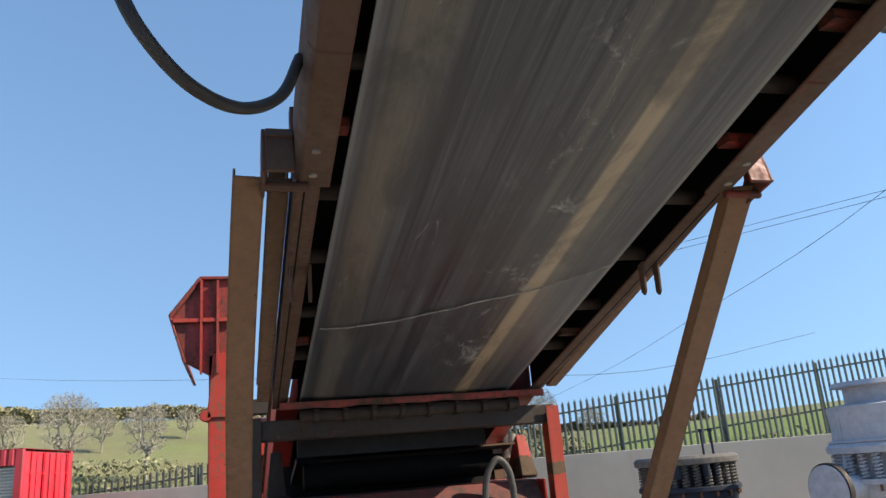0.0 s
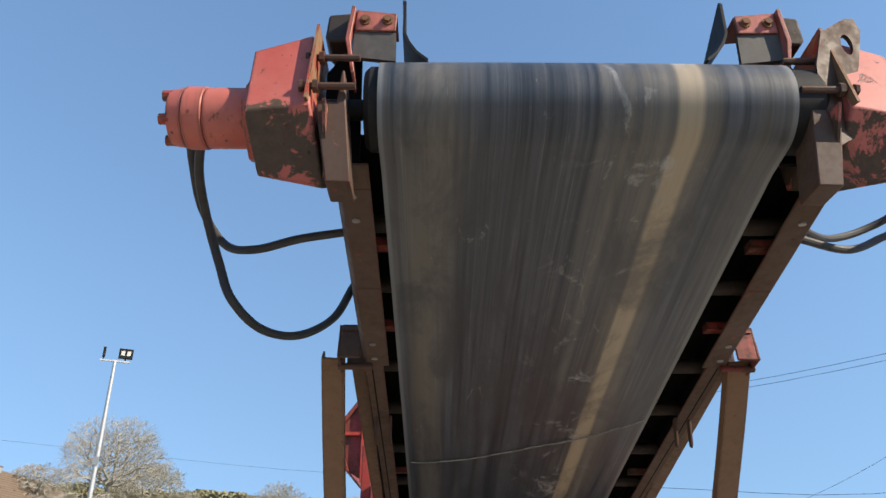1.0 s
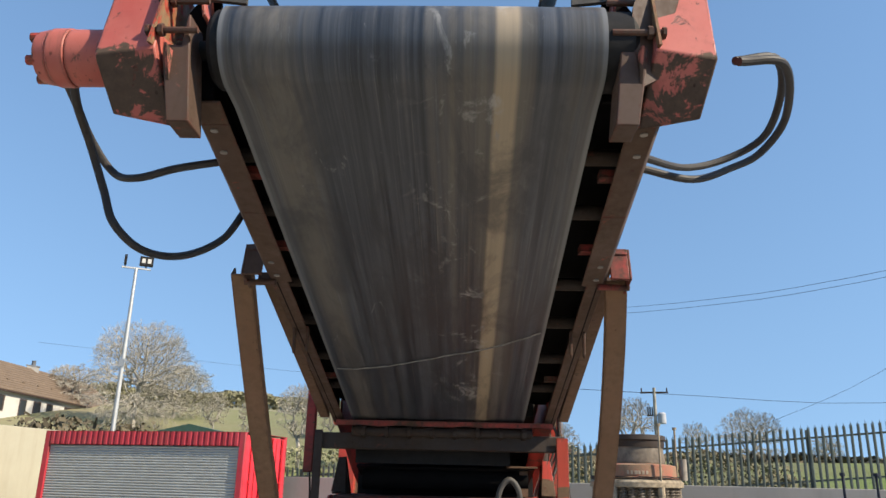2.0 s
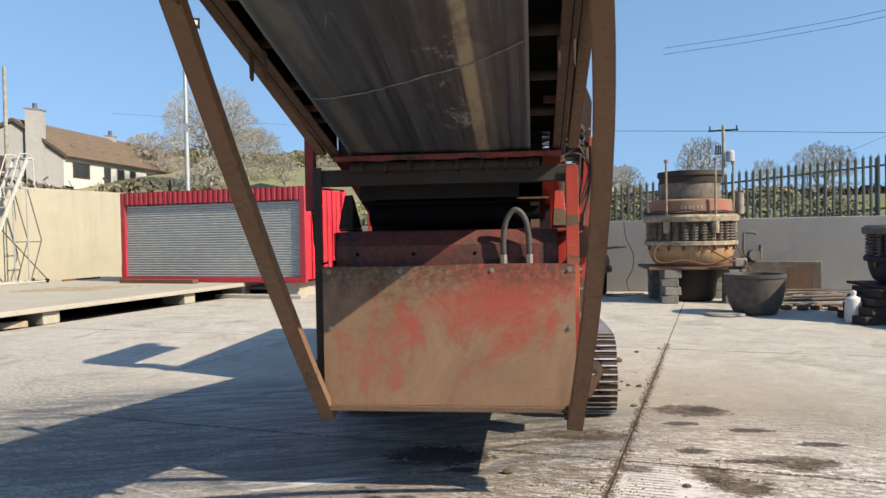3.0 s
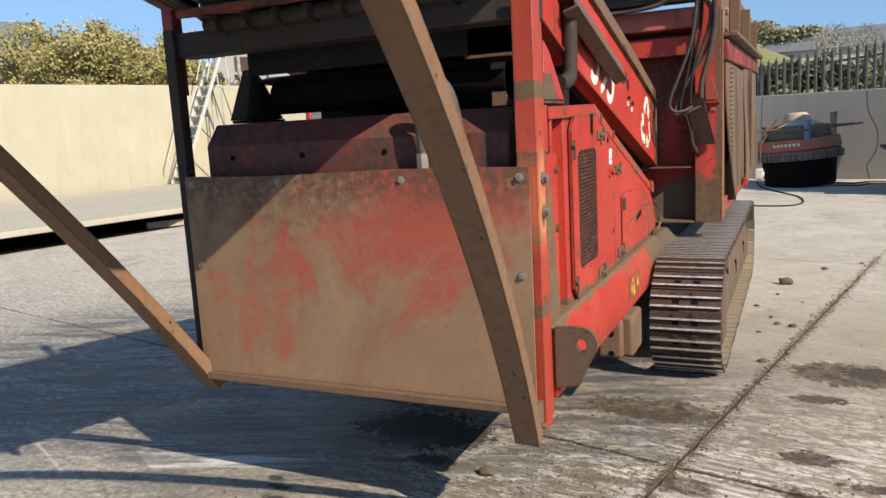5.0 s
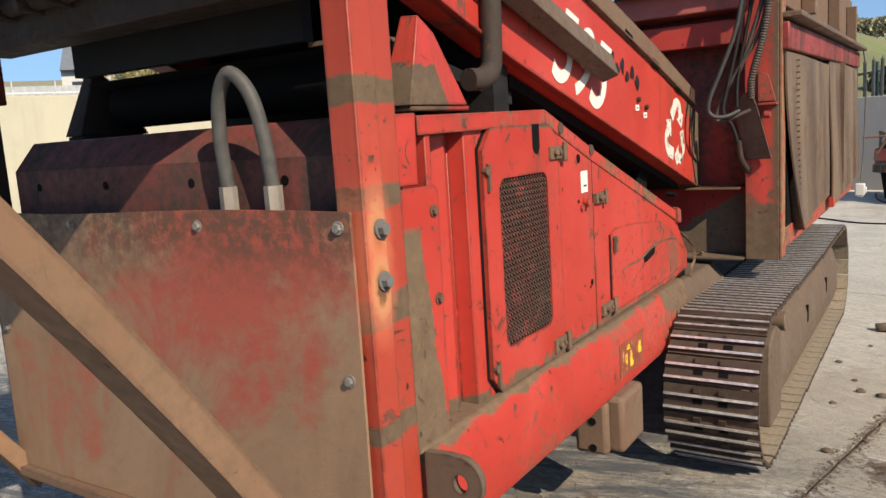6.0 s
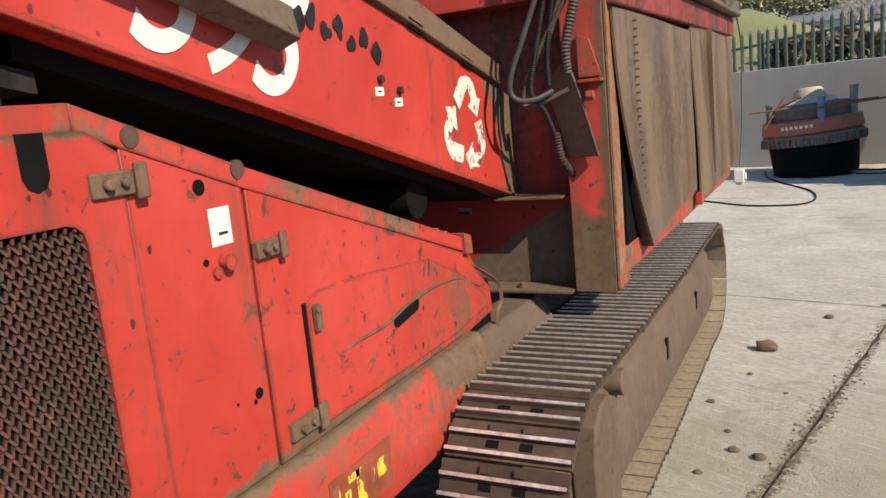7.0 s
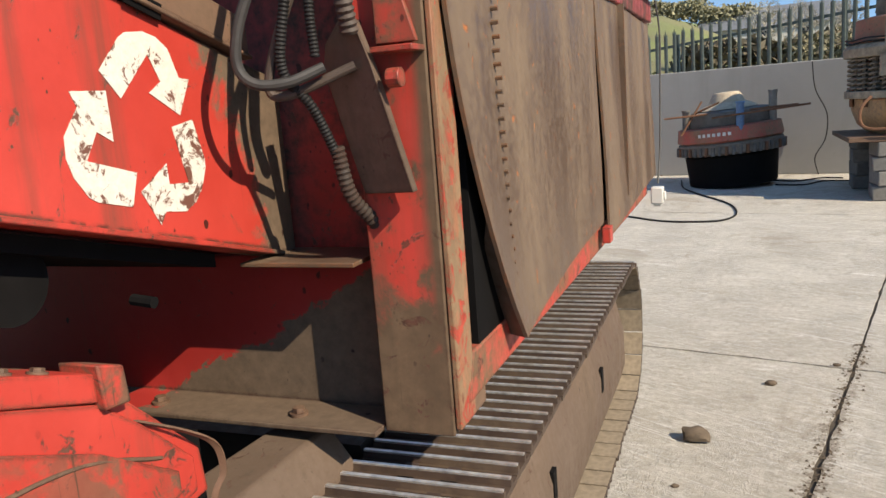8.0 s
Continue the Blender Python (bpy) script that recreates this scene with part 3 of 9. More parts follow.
    # oil spots and a dark spill
    for px, py, r, sx in ((-0.20, 0.95, 0.22, 1.7), (0.02, 0.62, 0.045, 2.2), (-0.42, 0.75, 0.035, 2.6), (-1.52, -0.78, 0.035, 1.8), (-1.30, -0.44, 0.02, 2.6), (-1.20, -0.29, 0.018, 2.0), (-0.55, 0.13, 0.020, 2.5), (-0.50, 0.03, 0.018, 3.0), (-0.62, 0.20, 0.016, 2.0)):
        spot = near(px, py, r, 0.015, sx, 2.2)
        c = n.mix(n.math("MULTIPLY", spot, 0.9), c, (0.030, 0.026, 0.024))
    dots = n.math("MULTIPLY", n.span(n.math("ADD", n.cells((8, 11, 8)), n.math("MULTIPLY", n.math("SUBTRACT", fine, 0.5), 0.16)), 0.09, 0.12, 1.0, 0.0), n.span(n.noise(1.7, 3, 0.6), 0.52, 0.60))
    c = n.mix(n.math("MULTIPLY", dots, n.math("MULTIPLY", near(0.2, 0.2, 2.0, 0.8, 1.2, 0.4), 0.8)), c, (0.070, 0.050, 0.034))
    # straight pale scratches
    for px, py, qx, qy in ((-2.23, 0.13, -1.70, -0.11), (-1.24, -0.26, -0.36, -0.45)):
        k = math.hypot(qx - px, qy - py)
        ux, uy = (qx - px) / k, (qy - py) / k
        along2 = n.math("ADD", n.math("MULTIPLY", n.math("SUBTRACT", x, px), ux), n.math("MULTIPLY", n.math("SUBTRACT", y, py), uy))
        off2 = n.math("SUBTRACT", n.math("MULTIPLY", n.math("SUBTRACT", y, py), ux), n.math("MULTIPLY", n.math("SUBTRACT", x, px), uy))
        line = n.math("MULTIPLY", n.span(n.math("ABSOLUTE", off2), 0.006, 0.011, 1.0, 0.0), n.span(n.math("ABSOLUTE", n.math("SUBTRACT", along2, k / 2)), k / 2 - 0.05, k / 2, 1.0, 0.0))
        c = n.mix(n.math("MULTIPLY", line, n.span(fine, 0.2, 0.6, 0.2, 0.8)), c, (0.60, 0.57, 0.52))
    r = n.math("SUBTRACT", n.span(mid, 0.3, 0.7, 0.62, 0.9), n.math("MULTIPLY", n.math("MULTIPLY", shade_damp, n.span(sweep, 0.4, 0.55, 1.0, 0.3)), 0.34))
    r = n.math("MAXIMUM", n.math("SUBTRACT", r, n.math("MULTIPLY", pools, 0.6)), 0.12)
    h = n.math("ADD", n.math("MULTIPLY", n.math("MULTIPLY", brush, worked), 0.6), n.math("MULTIPLY", n.math("MULTIPLY", fine, rough_part), 0.6))
    h = n.math("ADD", h, n.math("ADD", n.math("MULTIPLY", speck, 0.16), n.math("MULTIPLY", n.span(pebble, 0.1, 0.5), 0.12)))
    return n.shade(c, r, 0.0, h, 0.022, 1.0)


def cast_wall(name, tone, stain, seam):
    n = Net(name)
    mid, fine = n.noise(0.7, 6, 0.65, warp=0.4), n.noise(14, 7, 0.7)
    run = n.noise((2.6, 2.6, 0.25), 6, 0.65)
    c = n.mix(n.span(mid, 0.3, 0.7), tone, tuple(q * 0.86 for q in tone))
    c = n.mix(n.span(run, 0.52, 0.75, 0.0, 0.55), c, stain)
    c = n.mix(n.span(fine, 0.6, 0.75, 0.0, 0.3), c, tuple(q * 0.6 for q in tone))
    w = n.node("ShaderNodeTexWave")
    w.wave_type, w.bands_direction = "BANDS", "Z"
    n.link(n.scaled(seam), w.inputs["Vector"])
    h = n.math("ADD", n.math("MULTIPLY", fine, 0.6), n.math("MULTIPLY", w.outputs["Fac"], 0.1))
    return n.shade(c, 0.85, 0.0, h, 0.006, 0.4)


def field_grass():
    n = Net("field_grass")
    a, b, f = n.noise(0.012, 5, 0.6, warp=0.6), n.noise(0.09, 6, 0.65), n.noise(1.8, 8, 0.75)
    c = n.mix(n.span(a, 0.42, 0.58), (0.13, 0.185, 0.045), (0.185, 0.175, 0.085))
    c = n.mix(n.span(b, 0.45, 0.62, 0.0, 0.7), c, (0.135, 0.12, 0.07))
    c = n.mix(n.span(f, 0.4, 0.7, 0.0, 0.5), c, (0.085, 0.10, 0.04))
    west = n.math("MULTIPLY", n.span(n.axis(0), -34.0, -5.0, 1.0, 0.0), n.span(b, 0.3, 0.6, 0.5, 1.0))
    c = n.mix(west, c, n.mix(n.span(f, 0.35, 0.65), (0.27, 0.235, 0.155), (0.20, 0.19, 0.105)))
    return n.shade(c, 0.9, 0.0, f, 0.15, 0.7)


def shoe_steel():
    n = Net("track_shoe_steel")
    f, g = n.noise(22, 7, 0.7), n.noise(5, 5, 0.6)
    c = n.mix(n.span(f, 0.3, 0.7), (0.078, 0.053, 0.039), (0.052, 0.034, 0.026))
    c = n.mix(n.span(g, 0.5, 0.62, 0.0, 0.8), c, (0.115, 0.082, 0.056))
    c = n.mix(n.math("MULTIPLY", n.random(), 0.35), c, (0.04, 0.028, 0.022))
    c = n.mix(n.span(f, 0.55, 0.7, 0.0, 0.5), c, (0.035, 0.024, 0.02))
    return n.shade(c, 0.6, 0.25, f, 0.003, 0.5)


belt_mat = belt_rubber()
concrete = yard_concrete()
wall_cream = cast_wall("cream_rendered_wall", (0.39, 0.36, 0.272), (0.28, 0.25, 0.18), 1.1)
wall_grey = cast_wall("grey_rendered_wall", (0.27, 0.262, 0.245), (0.20, 0.19, 0.172), 1.1)
slab_mat = cast_wall("slab_concrete", (0.37, 0.34, 0.28), (0.27, 0.24, 0.185), 2.0)
block_mat = plain("block_concrete", (0.19, 0.18, 0.165), 0.9, scale=12, spread=0.3, random=0.4)
grass = field_grass()
shoe_mat = shoe_steel()
shoe_dust = plain("dust_on_shoe", (0.21, 0.165, 0.115), 0.9, 0, 25, 0.3, 0.5)
worn_edge = plain("polished_grouser_edge", (0.74, 0.70, 0.67), 0.34, 0.75, 30, 0.4)
rubber = plain("black_rubber", (0.015, 0.0145, 0.0145), 0.6, 0, 25, 0.4, 0.4, spec=0.15)
# Near-black for holes, gaps and insides: their shade is in the colour.
shade_black = plain("shade_black_interior", (0.006, 0.0055, 0.0055), 0.8, 0, 9, 0.4, 0.4, spec=0.08)
dull_hose = plain("dull_dark_hose", (0.034, 0.031, 0.029), 0.6, 0, 30, 0.35, 0.3)
dusty_hose = plain("brown_dusted_hose", (0.060, 0.043, 0.034), 0.65, 0, 30, 0.4, 0.3)
grey_hose = plain("dusty_grey_hose", (0.070, 0.066, 0.062), 0.6, 0, 30, 0.3, 0.3)
zinc = plain("zinc_bolt", (0.27, 0.25, 0.225), 0.5, 0.5, 60, 0.3)
rusty = plain("rusted_iron", (0.155, 0.075, 0.042), 0.8, 0.1, 18, 0.4, 0.6)
galv = plain("galvanised_steel", (0.47, 0.47, 0.46), 0.5, 0.6, 9, 0.16, 0.15)
alu = plain("aluminium_ladder", (0.60, 0.58, 0.53), 0.5, 0.5, 12, 0.15)
shutter = plain("roller_shutter_steel", (0.35, 0.365, 0.35), 0.5, 0.25, 4, 0.12, 0.1)
container_red = paint("container_red", (0.60, 0.02, 0.035), (0.28, 0.05, 0.04), (0.60, 0.75), chips=0.74)
container_dark = paint("container_frame_red", (0.34, 0.022, 0.035), (0.22, 0.10, 0.07), (0.56, 0.72), chips=0.74)
white_mark = plain("white_decal", (0.57, 0.55, 0.50), 0.55, 0, 8, 0.12, 0.1)
def flecked():
    n = Net("flecked_white_decal")
    f, g = n.noise(60, 6, 0.8), n.noise(20, 9, 0.78, warp=0.5)
    c = n.mix(n.span(f, 0.3, 0.7), (0.58, 0.55, 0.49), (0.47, 0.43, 0.36))
    right = n.span(n.math("SUBTRACT", n.axis(1), n.axis(2)), 1.05, 1.35, 0.0, 0.06)
    c = n.mix(n.span(n.math("ADD", n.math("ADD", g, right), n.math("MULTIPLY", f, 0.12)), 0.635, 0.655), c, (0.12, 0.05, 0.035))
    return n.shade(c, 0.55, 0.0, f, 0.001, 0.2)


flecked_mark = flecked()
black_mark = plain("black_marker", (0.014, 0.013, 0.013), 0.5, 0, 9, 0.3)
yellow_mark = paint("yellow_decal", (0.72, 0.42, 0.03), (0.25, 0.07, 0.04), (0.46, 0.49), streak=(14, 14, 5), chips=0.60)
brown_mark = plain("faded_decal_ground", (0.23, 0.055, 0.028), 0.6, 0, 14, 0.35)
ochre_iron = paint("ochre_dusted_casting", (0.36, 0.215, 0.10), (0.27, 0.205, 0.14), (0.45, 0.6), rust=(0.20, 0.085, 0.03), chips=0.6)
spring_iron = plain("dusty_brown_spring", (0.17, 0.14, 0.108), 0.75, 0.0, 12, 0.3, 0.4)
brown_iron = plain("brown_dusted_casting", (0.15, 0.125, 0.10), 0.8, 0.0, 7, 0.4, 0.5)
grey_iron = plain("dusty_grey_casting", (0.235, 0.205, 0.172), 0.8, 0.0, 9, 0.3, 0.5)
red_faint = paint("red_band_under_dust", (0.30, 0.075, 0.05), (0.27, 0.175, 0.115), (0.34, 0.54), streak=(2.6, 2.6, 1.5), chips=0.72, rough=0.6)
cream_iron = plain("ochre_grey_ring", (0.29, 0.235, 0.165), 0.8, 0.0, 9, 0.55, 0.6)
navy_iron = plain("dark_blue_casting", (0.016, 0.021, 0.036), 0.7, 0.1, 9, 0.4, 0.5)
dusk_iron = plain("dusty_dark_casting", (0.115, 0.107, 0.098), 0.8, 0.0, 9, 0.4, 0.5)
pale_cord = plain("pale_frayed_cord", (0.22, 0.215, 0.205), 0.8, 0, 40, 0.4, 0.3)
pale_iron = plain("pale_grey_primer", (0.37, 0.39, 0.43), 0.7, 0.0, 6, 0.2, 0.3)
fence_green = plain("palisade_green", (0.085, 0.105, 0.092), 0.55, 0.2, 9, 0.3, 0.2, random=0.3)
house_wall = plain("white_house_render", (0.46, 0.45, 0.42), 0.9, 0, 3, 0.08, 0.2)
house_side = plain("shaded_house_render", (0.27, 0.265, 0.255), 0.9, 0, 3, 0.1, 0.2)
roof_tile = plain("brown_concrete_tile", (0.15, 0.11, 0.08), 0.85, 0, 5, 0.22, 0.4)
slate = plain("grey_slate", (0.13, 0.14, 0.155), 0.7, 0, 5, 0.2, 0.3)
dark_frame = plain("dark_window_frame", (0.05, 0.032, 0.026), 0.5)
bark = plain("pale_bark", (0.31, 0.285, 0.24), 0.9, 0, 3, 0.35, 0.4)
twig = plain("bare_twigs", (0.36, 0.33, 0.275), 0.9, 0, 1.2, 0.3, 0.2)
leaf_yellow = plain("young_yellow_leaves", (0.33, 0.29, 0.12), 0.8, 0, 1.6, 0.35, 0.2)
leaf_hazy = plain("hazy_scrub", (0.26, 0.245, 0.15), 0.9, 0, 1.6, 0.4, 0.2)
scrub_brown = plain("bare_scrub_stems", (0.19, 0.17, 0.105), 0.9, 0, 1.6, 0.4, 0.2)
leaf_green = plain("spring_leaves", (0.23, 0.225, 0.085), 0.8, 0, 1.6, 0.45, 0.2)
leaf_dark = plain("evergreen_leaves", (0.19, 0.20, 0.085), 0.85, 0, 1.6, 0.45, 0.2)
hedge_brown = plain("brown_hedge", (0.115, 0.095, 0.062), 0.9, 0, 2, 0.4, 0.5)
rock_mat = plain("dirt_clod", (0.105, 0.078, 0.054), 0.95, 0, 20, 0.35, 0.7)
timber = plain("weathered_timber", (0.36, 0.295, 0.215), 0.85, 0, 14, 0.25, 0.5)
white_plastic = plain("white_plastic", (0.50, 0.49, 0.46), 0.5, 0, 8, 0.06, 0.1)
glass_n = Net("window_glass")
glass = glass_n.shade((0.03, 0.035, 0.04), 0.08)

# ---- the setting ----
ALONG, ACROSS = Vector((0.2241, 0.9746, 0)), Vector((0.9746, -0.2241, 0))
CROSSING = Vector((1.14, 0.9, 0))


def yard(u, v, z=0.0):
    """A point of the yard by its bays' own axes, from one joint crossing."""
    q = CROSSING + ACROSS * u + ALONG * v
    return Vector((q.x, q.y, z))


def step(v, lo, hi):
    t = max(0.0, min(1.0, (v - lo) / (hi - lo)))
    return t * t * (3 - 2 * t)


def land(x, y):
    d, az = math.hypot(x, y - 5), math.degrees(math.atan2(-x, y - 5 + 1e-6))
    left = step(az, -9, 5) * step(170 - az, 0, 60)
    right = step(-az, -2, 14) * step(170 + az, 0, 60)
    rise = left * (10.5 * step(d, 24, 95) + 26 * step(d, 110, 420)) + right * (4.2 * step(d, 19, 62) + 10 * step(d, 90, 320))
    bumps = noise.noise(Vector((x * 0.02, y * 0.02, 3))) * 1.2 * step(d, 40, 120) + noise.noise(Vector((x * 0.006, y * 0.006, 9))) * 5 * step(d, 120, 400)
    return -0.22 + rise + bumps


bm = fresh()
radii = [0, 8, 16, 20, 24, 28, 33, 38, 44, 52, 60, 70, 82, 96, 112, 132, 156, 190, 235, 300, 380, 480, 620, 850, 1200, 1800, 2800]
rings = []
for r in radii[1:]:
    rings.append([bm.verts.new((r * math.cos(a), 5 + r * math.sin(a), land(r * math.cos(a), 5 + r * math.sin(a)))) for a in [2 * math.pi * k / 96 for k in range(96)]])
mid = bm.verts.new((0, 5, -0.22))
for k in range(96):
    bm.faces.new((mid, rings[0][k], rings[0][(k + 1) % 96]))
for a, b in zip(rings, rings[1:]):
    for k in range(96):
        bm.faces.new((a[k], b[k], b[(k + 1) % 96], a[(k + 1) % 96]))
solo("ground", bm, grass, "rolling green and brown fields reaching the horizon", "ground", "structure")

bm = fresh()
hull_faces(bm, [yard(-17, -24, -0.2), yard(17, -24, -0.2), yard(17, 17, -0.2), yard(-17, 17, -0.2)],
           [yard(-17, -24, -0.012), yard(17, -24, -0.012), yard(17, 17, -0.012), yard(-17, 17, -0.012)])
dirt = plain("joint_dirt", (0.085, 0.068, 0.05), 0.95, 0, 40, 0.4, 0.8)
pavement = solo("pavement", bm, dirt, "cast concrete yard in large bays with dirty joints", "yard", "structure")


def bay(u0, u1, v0, v1, seed):
    rnd = random.Random(seed)
    close = -6 < u0 < 5 and -12 < v0 < 12
    def side(a, b):
        k = max(2, int((b - a).length / (0.11 if close else 1.5)))
        return [a.lerp(b, i / k) for i in range(k)]
    c = [(u0, v0), (u1, v0), (u1, v1), (u0, v1)]
    line = []
    for i in range(4):
        a, b = c[i], c[(i + 1) % 4]
        line += side(Vector((*a, 0)), Vector((*b, 0)))
    g = 0.006
    out = []
    for p in line:
        ragged = 0.006 * rnd.random() + (0.010 if rnd.random() < 0.10 else 0)
        mx, my = (u0 + u1) / 2, (v0 + v1) / 2
        du, dv = p.x - mx, p.y - my
        hu, hv = (u1 - u0) / 2, (v1 - v0) / 2
        su = max(-1, min(1, du / hu)) * (hu - (g + ragged if abs(abs(du) - hu) < 1e-4 else 0)) if hu else 0
        sv = max(-1, min(1, dv / hv)) * (hv - (g + ragged if abs(abs(dv) - hv) < 1e-4 else 0)) if hv else 0
        out.append((mx + su, my + sv))
    bm = fresh()
    low = [bm.verts.new(yard(a, b, -0.1)) for a, b in out]
    top = [bm.verts.new(yard(a, b, 0.0)) for a, b in out]
    n = len(out)
    bm.faces.new(top)
    for i in range(n):
        bm.faces.new((low[i], low[(i + 1) % n], top[(i + 1) % n], top[i]))
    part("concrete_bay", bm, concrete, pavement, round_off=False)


US, VS = [-16.8, -11.4, -5.7, 0.0, 4.8, 9.6, 16.8], [-23.5, -15.87, -10.58, -5.29, 0.0, 5.29, 10.58, 16.6]
for i in range(len(US) - 1):
    for j in range(len(VS) - 1):
        bay(US[i], US[i + 1], VS[j], VS[j + 1], i * 31 + j)

# raised slab on piers along the cream wall
def edge(t, inward=0.0, z=0.0):
    q = Vector((-9.81, 4.2, 0)) + ALONG * t - ACROSS * inward
    return Vector((q.x, q.y, z))


def deck(t0, t1, i0, i1, z0, z1):
    bm = fresh()
    c = ((t0, i0), (t1, i0), (t1, i1), (t0, i1))
    hull_faces(bm, [edge(t, i, z0) for t, i in c], [edge(t, i, z1) for t, i in c])
    return bm


platform = solo("platform", deck(-12, 13.5, 0, 7.15, 0.258, 0.36), slab_mat, "raised pale concrete slab on short piers", "platform", "structure", bevel=0.012)
for t in (-4.2, 0.5, 5.0, 9.15, 11.55):
    part("pier", deck(t - 0.2, t + 0.2, 0.12, 0.8, 0.0, 0.256), slab_mat, platform, bevel=0.015)
# Added black bed and back face put the shade under the deck into colour.
part("dirt_bed", deck(-12, 13.4, 0.10, 2.2, 0.001, 0.006), shade_black, platform, "black sheet standing for the shade under the deck")
part("retaining_face", deck(-12, 13.4, 2.2, 2.4, 0.0, 0.256), shade_black, platform)

# walls
def upright(name, a, b, thick, z0, z1, mat, label):
    a, b = Vector((*a, 0)), Vector((*b, 0))
    s = (b - a).normalized().cross(Vector((0, 0, 1))) * thick
    bm = fresh()
    k = max(1, int((b - a).length / 3))
    hull_faces(bm, [a + Vector((0, 0, z0)), b + Vector((0, 0, z0)), b + s + Vector((0, 0, z0)), a + s + Vector((0, 0, z0))],
               [a + Vector((0, 0, z1)), b + Vector((0, 0, z1)), b + s + Vector((0, 0, z1)), a + s + Vector((0, 0, z1))])
    return solo(name, bm, mat, label, "wall", "structure", bevel=0.015)


upright("wall_west", (-21.26, -12.0), (-13.44, 22.0), -0.25, 0.0, 3.21, wall_cream, "cream rendered concrete boundary wall")
upright("wall_north", (-11.5, 19.3), (19.0, 11.75), -0.22, 0.0, 1.86, wall_grey, "grey rendered concrete boundary wall")
upright("wall_east", (19.0, 11.75), (12.5, -18.0), -0.22, 0.0, 1.86, wall_grey, "grey rendered concrete boundary wall")
upright("wall_south", (12.5, -18.0), (-21.0, -12.0), -0.22, 0.0, 1.86, wall_grey, "grey rendered concrete boundary wall")

# palisade fence behind the north wall, its rails climbing to the east
FA, FB = Vector((-13.0, 20.05, 0)), Vector((19.2, 12.0, 0))
FLEN = (FB - FA).length
fence = thing("palisade_fence", "dark green steel palisade fence behind the grey wall", "fence", tuple(FA), kind="structure")
FD = (FB - FA).normalized()
FN = FD.cross(Vector((0, 0, 1)))


def fence_top(s):
    x = FA.x + FD.x * s
    return 2.78 + 0.088 * (x - 2.0)


for dz in (0.32, 1.35):
    bm = fresh()
    a, b = FA + Vector((0, 0, fence_top(0) - dz)), FB + Vector((0, 0, fence_top(FLEN) - dz))
    beam(bm, a - FN * 0.03, b - FN * 0.03, 0.012, 0.05)
    beam(bm, a - FN * 0.048 + Vector((0, 0, 0.02)), b - FN * 0.048 + Vector((0, 0, 0.02)), 0.04, 0.01)
    part("rail", bm, fence_green, fence)
s = 0.4
while s < FLEN:
    p = FA + FD * s - FN * 0.1
    bm = fresh()
    beam(bm, (p.x, p.y, -0.2), (p.x, p.y, fence_top(s) - 0.12), 0.09, 0.06, FD)
    part("fence_post", bm, fence_green, fence)
    s += 2.75


def pale_mesh():
    bm = fresh()
    w, k, t, h = 0.035, 0.012, 0.004, 2.0
    prof = [(-w, 0), (-w * 0.45, k), (w * 0.45, k), (w, 0)]
    rows = [-h, -0.09, -0.05]
    grid = [[bm.verts.new((u, -v, z)) for u, v in prof] for z in rows]
    for a, b in zip(grid, grid[1:]):
        for i in range(3):
            bm.faces.new((a[i], a[i + 1], b[i + 1], b[i]))
    for i, (u, z) in enumerate(((-w * 0.9, -0.0), (0.0, 0.06), (w * 0.9, 0.0))):
        tip = bm.verts.new((u, -k * 0.6, z))
        bm.faces.new((grid[2][i], grid[2][i + 1], tip))
    thicken(bm, t)
    return put(bm, fence_green, "pale")


pale = pale_mesh()
s, turn = 0.1, math.degrees(math.atan2(FD.y, FD.x))
rnd = random.Random(4)
while s < FLEN:
    ob = new("pale", pale)
    ob.parent = fence
    ob.matrix_parent_inverse = base_of(fence).inverted()
    p = FA + FD * s
    ob.matrix_basis = pose(p.x, p.y, fence_top(s) - 0.06 + rnd.uniform(-0.012, 0.012), 0, rnd.uniform(-0.7, 0.7), turn)
    s += 0.163

# ---- the screening machine ----
machine = thing("screening_machine", "worn red tracked screening machine with a raised rubber conveyor", "machine", (0, 2.5, 0))


def conv_low(y):
    """Height of the conveyor beams' underside along the machine."""
    pts = [(-3.4, 2.985), (-3.0, 2.885), (-1.86, 2.612), (0.165, 2.125), (0.93, 1.86), (3.1, 1.26)]
    for (a, p), (b, q) in zip(pts, pts[1:]):
        if y <= b:
            return p + (q - p) * (y - a) / (b - a)
    return pts[-1][1]


# rear guard panel
bm = fresh()
k = 40
xs, zs = [-0.79 + 1.574 * i / k for i in range(k + 1)], [0.60 + 0.875 * i / 24 for i in range(25)]
front = [[bm.verts.new((x, 0.003 * math.sin(x * 4 + z * 3) + 0.0015 * math.sin(x * 9 - z * 5), z + (0.006 * math.sin(x * 4) if z > 1.45 else 0))) for x in xs] for z in zs]
for a, b in zip(front, front[1:]):
    for i in range(k):
        bm.faces.new((a[i], a[i + 1], b[i + 1], b[i]))
thicken(bm, -0.008)
panel = part("rear_panel", bm, panel_mat, machine, "dust-caked red steel guard panel")
for x, z in ((-0.75, 1.44), (-0.292, 1.44), (0.279, 1.44), (0.75, 1.44), (-0.748, 1.085), (0.748, 1.085)):
    bm = fresh()
    bolt(bm, (x, -0.006, z), (0, -1, 0), 0.011, 0.012)
    part("bolt", bm, zinc, panel)
bm = fresh()
box(bm, -0.76, 0.76, -0.035, 0.02, 0.565, 0.598)
part("bottom_lip", bm, brown_steel, machine, bevel=0.004)
bm = fresh()
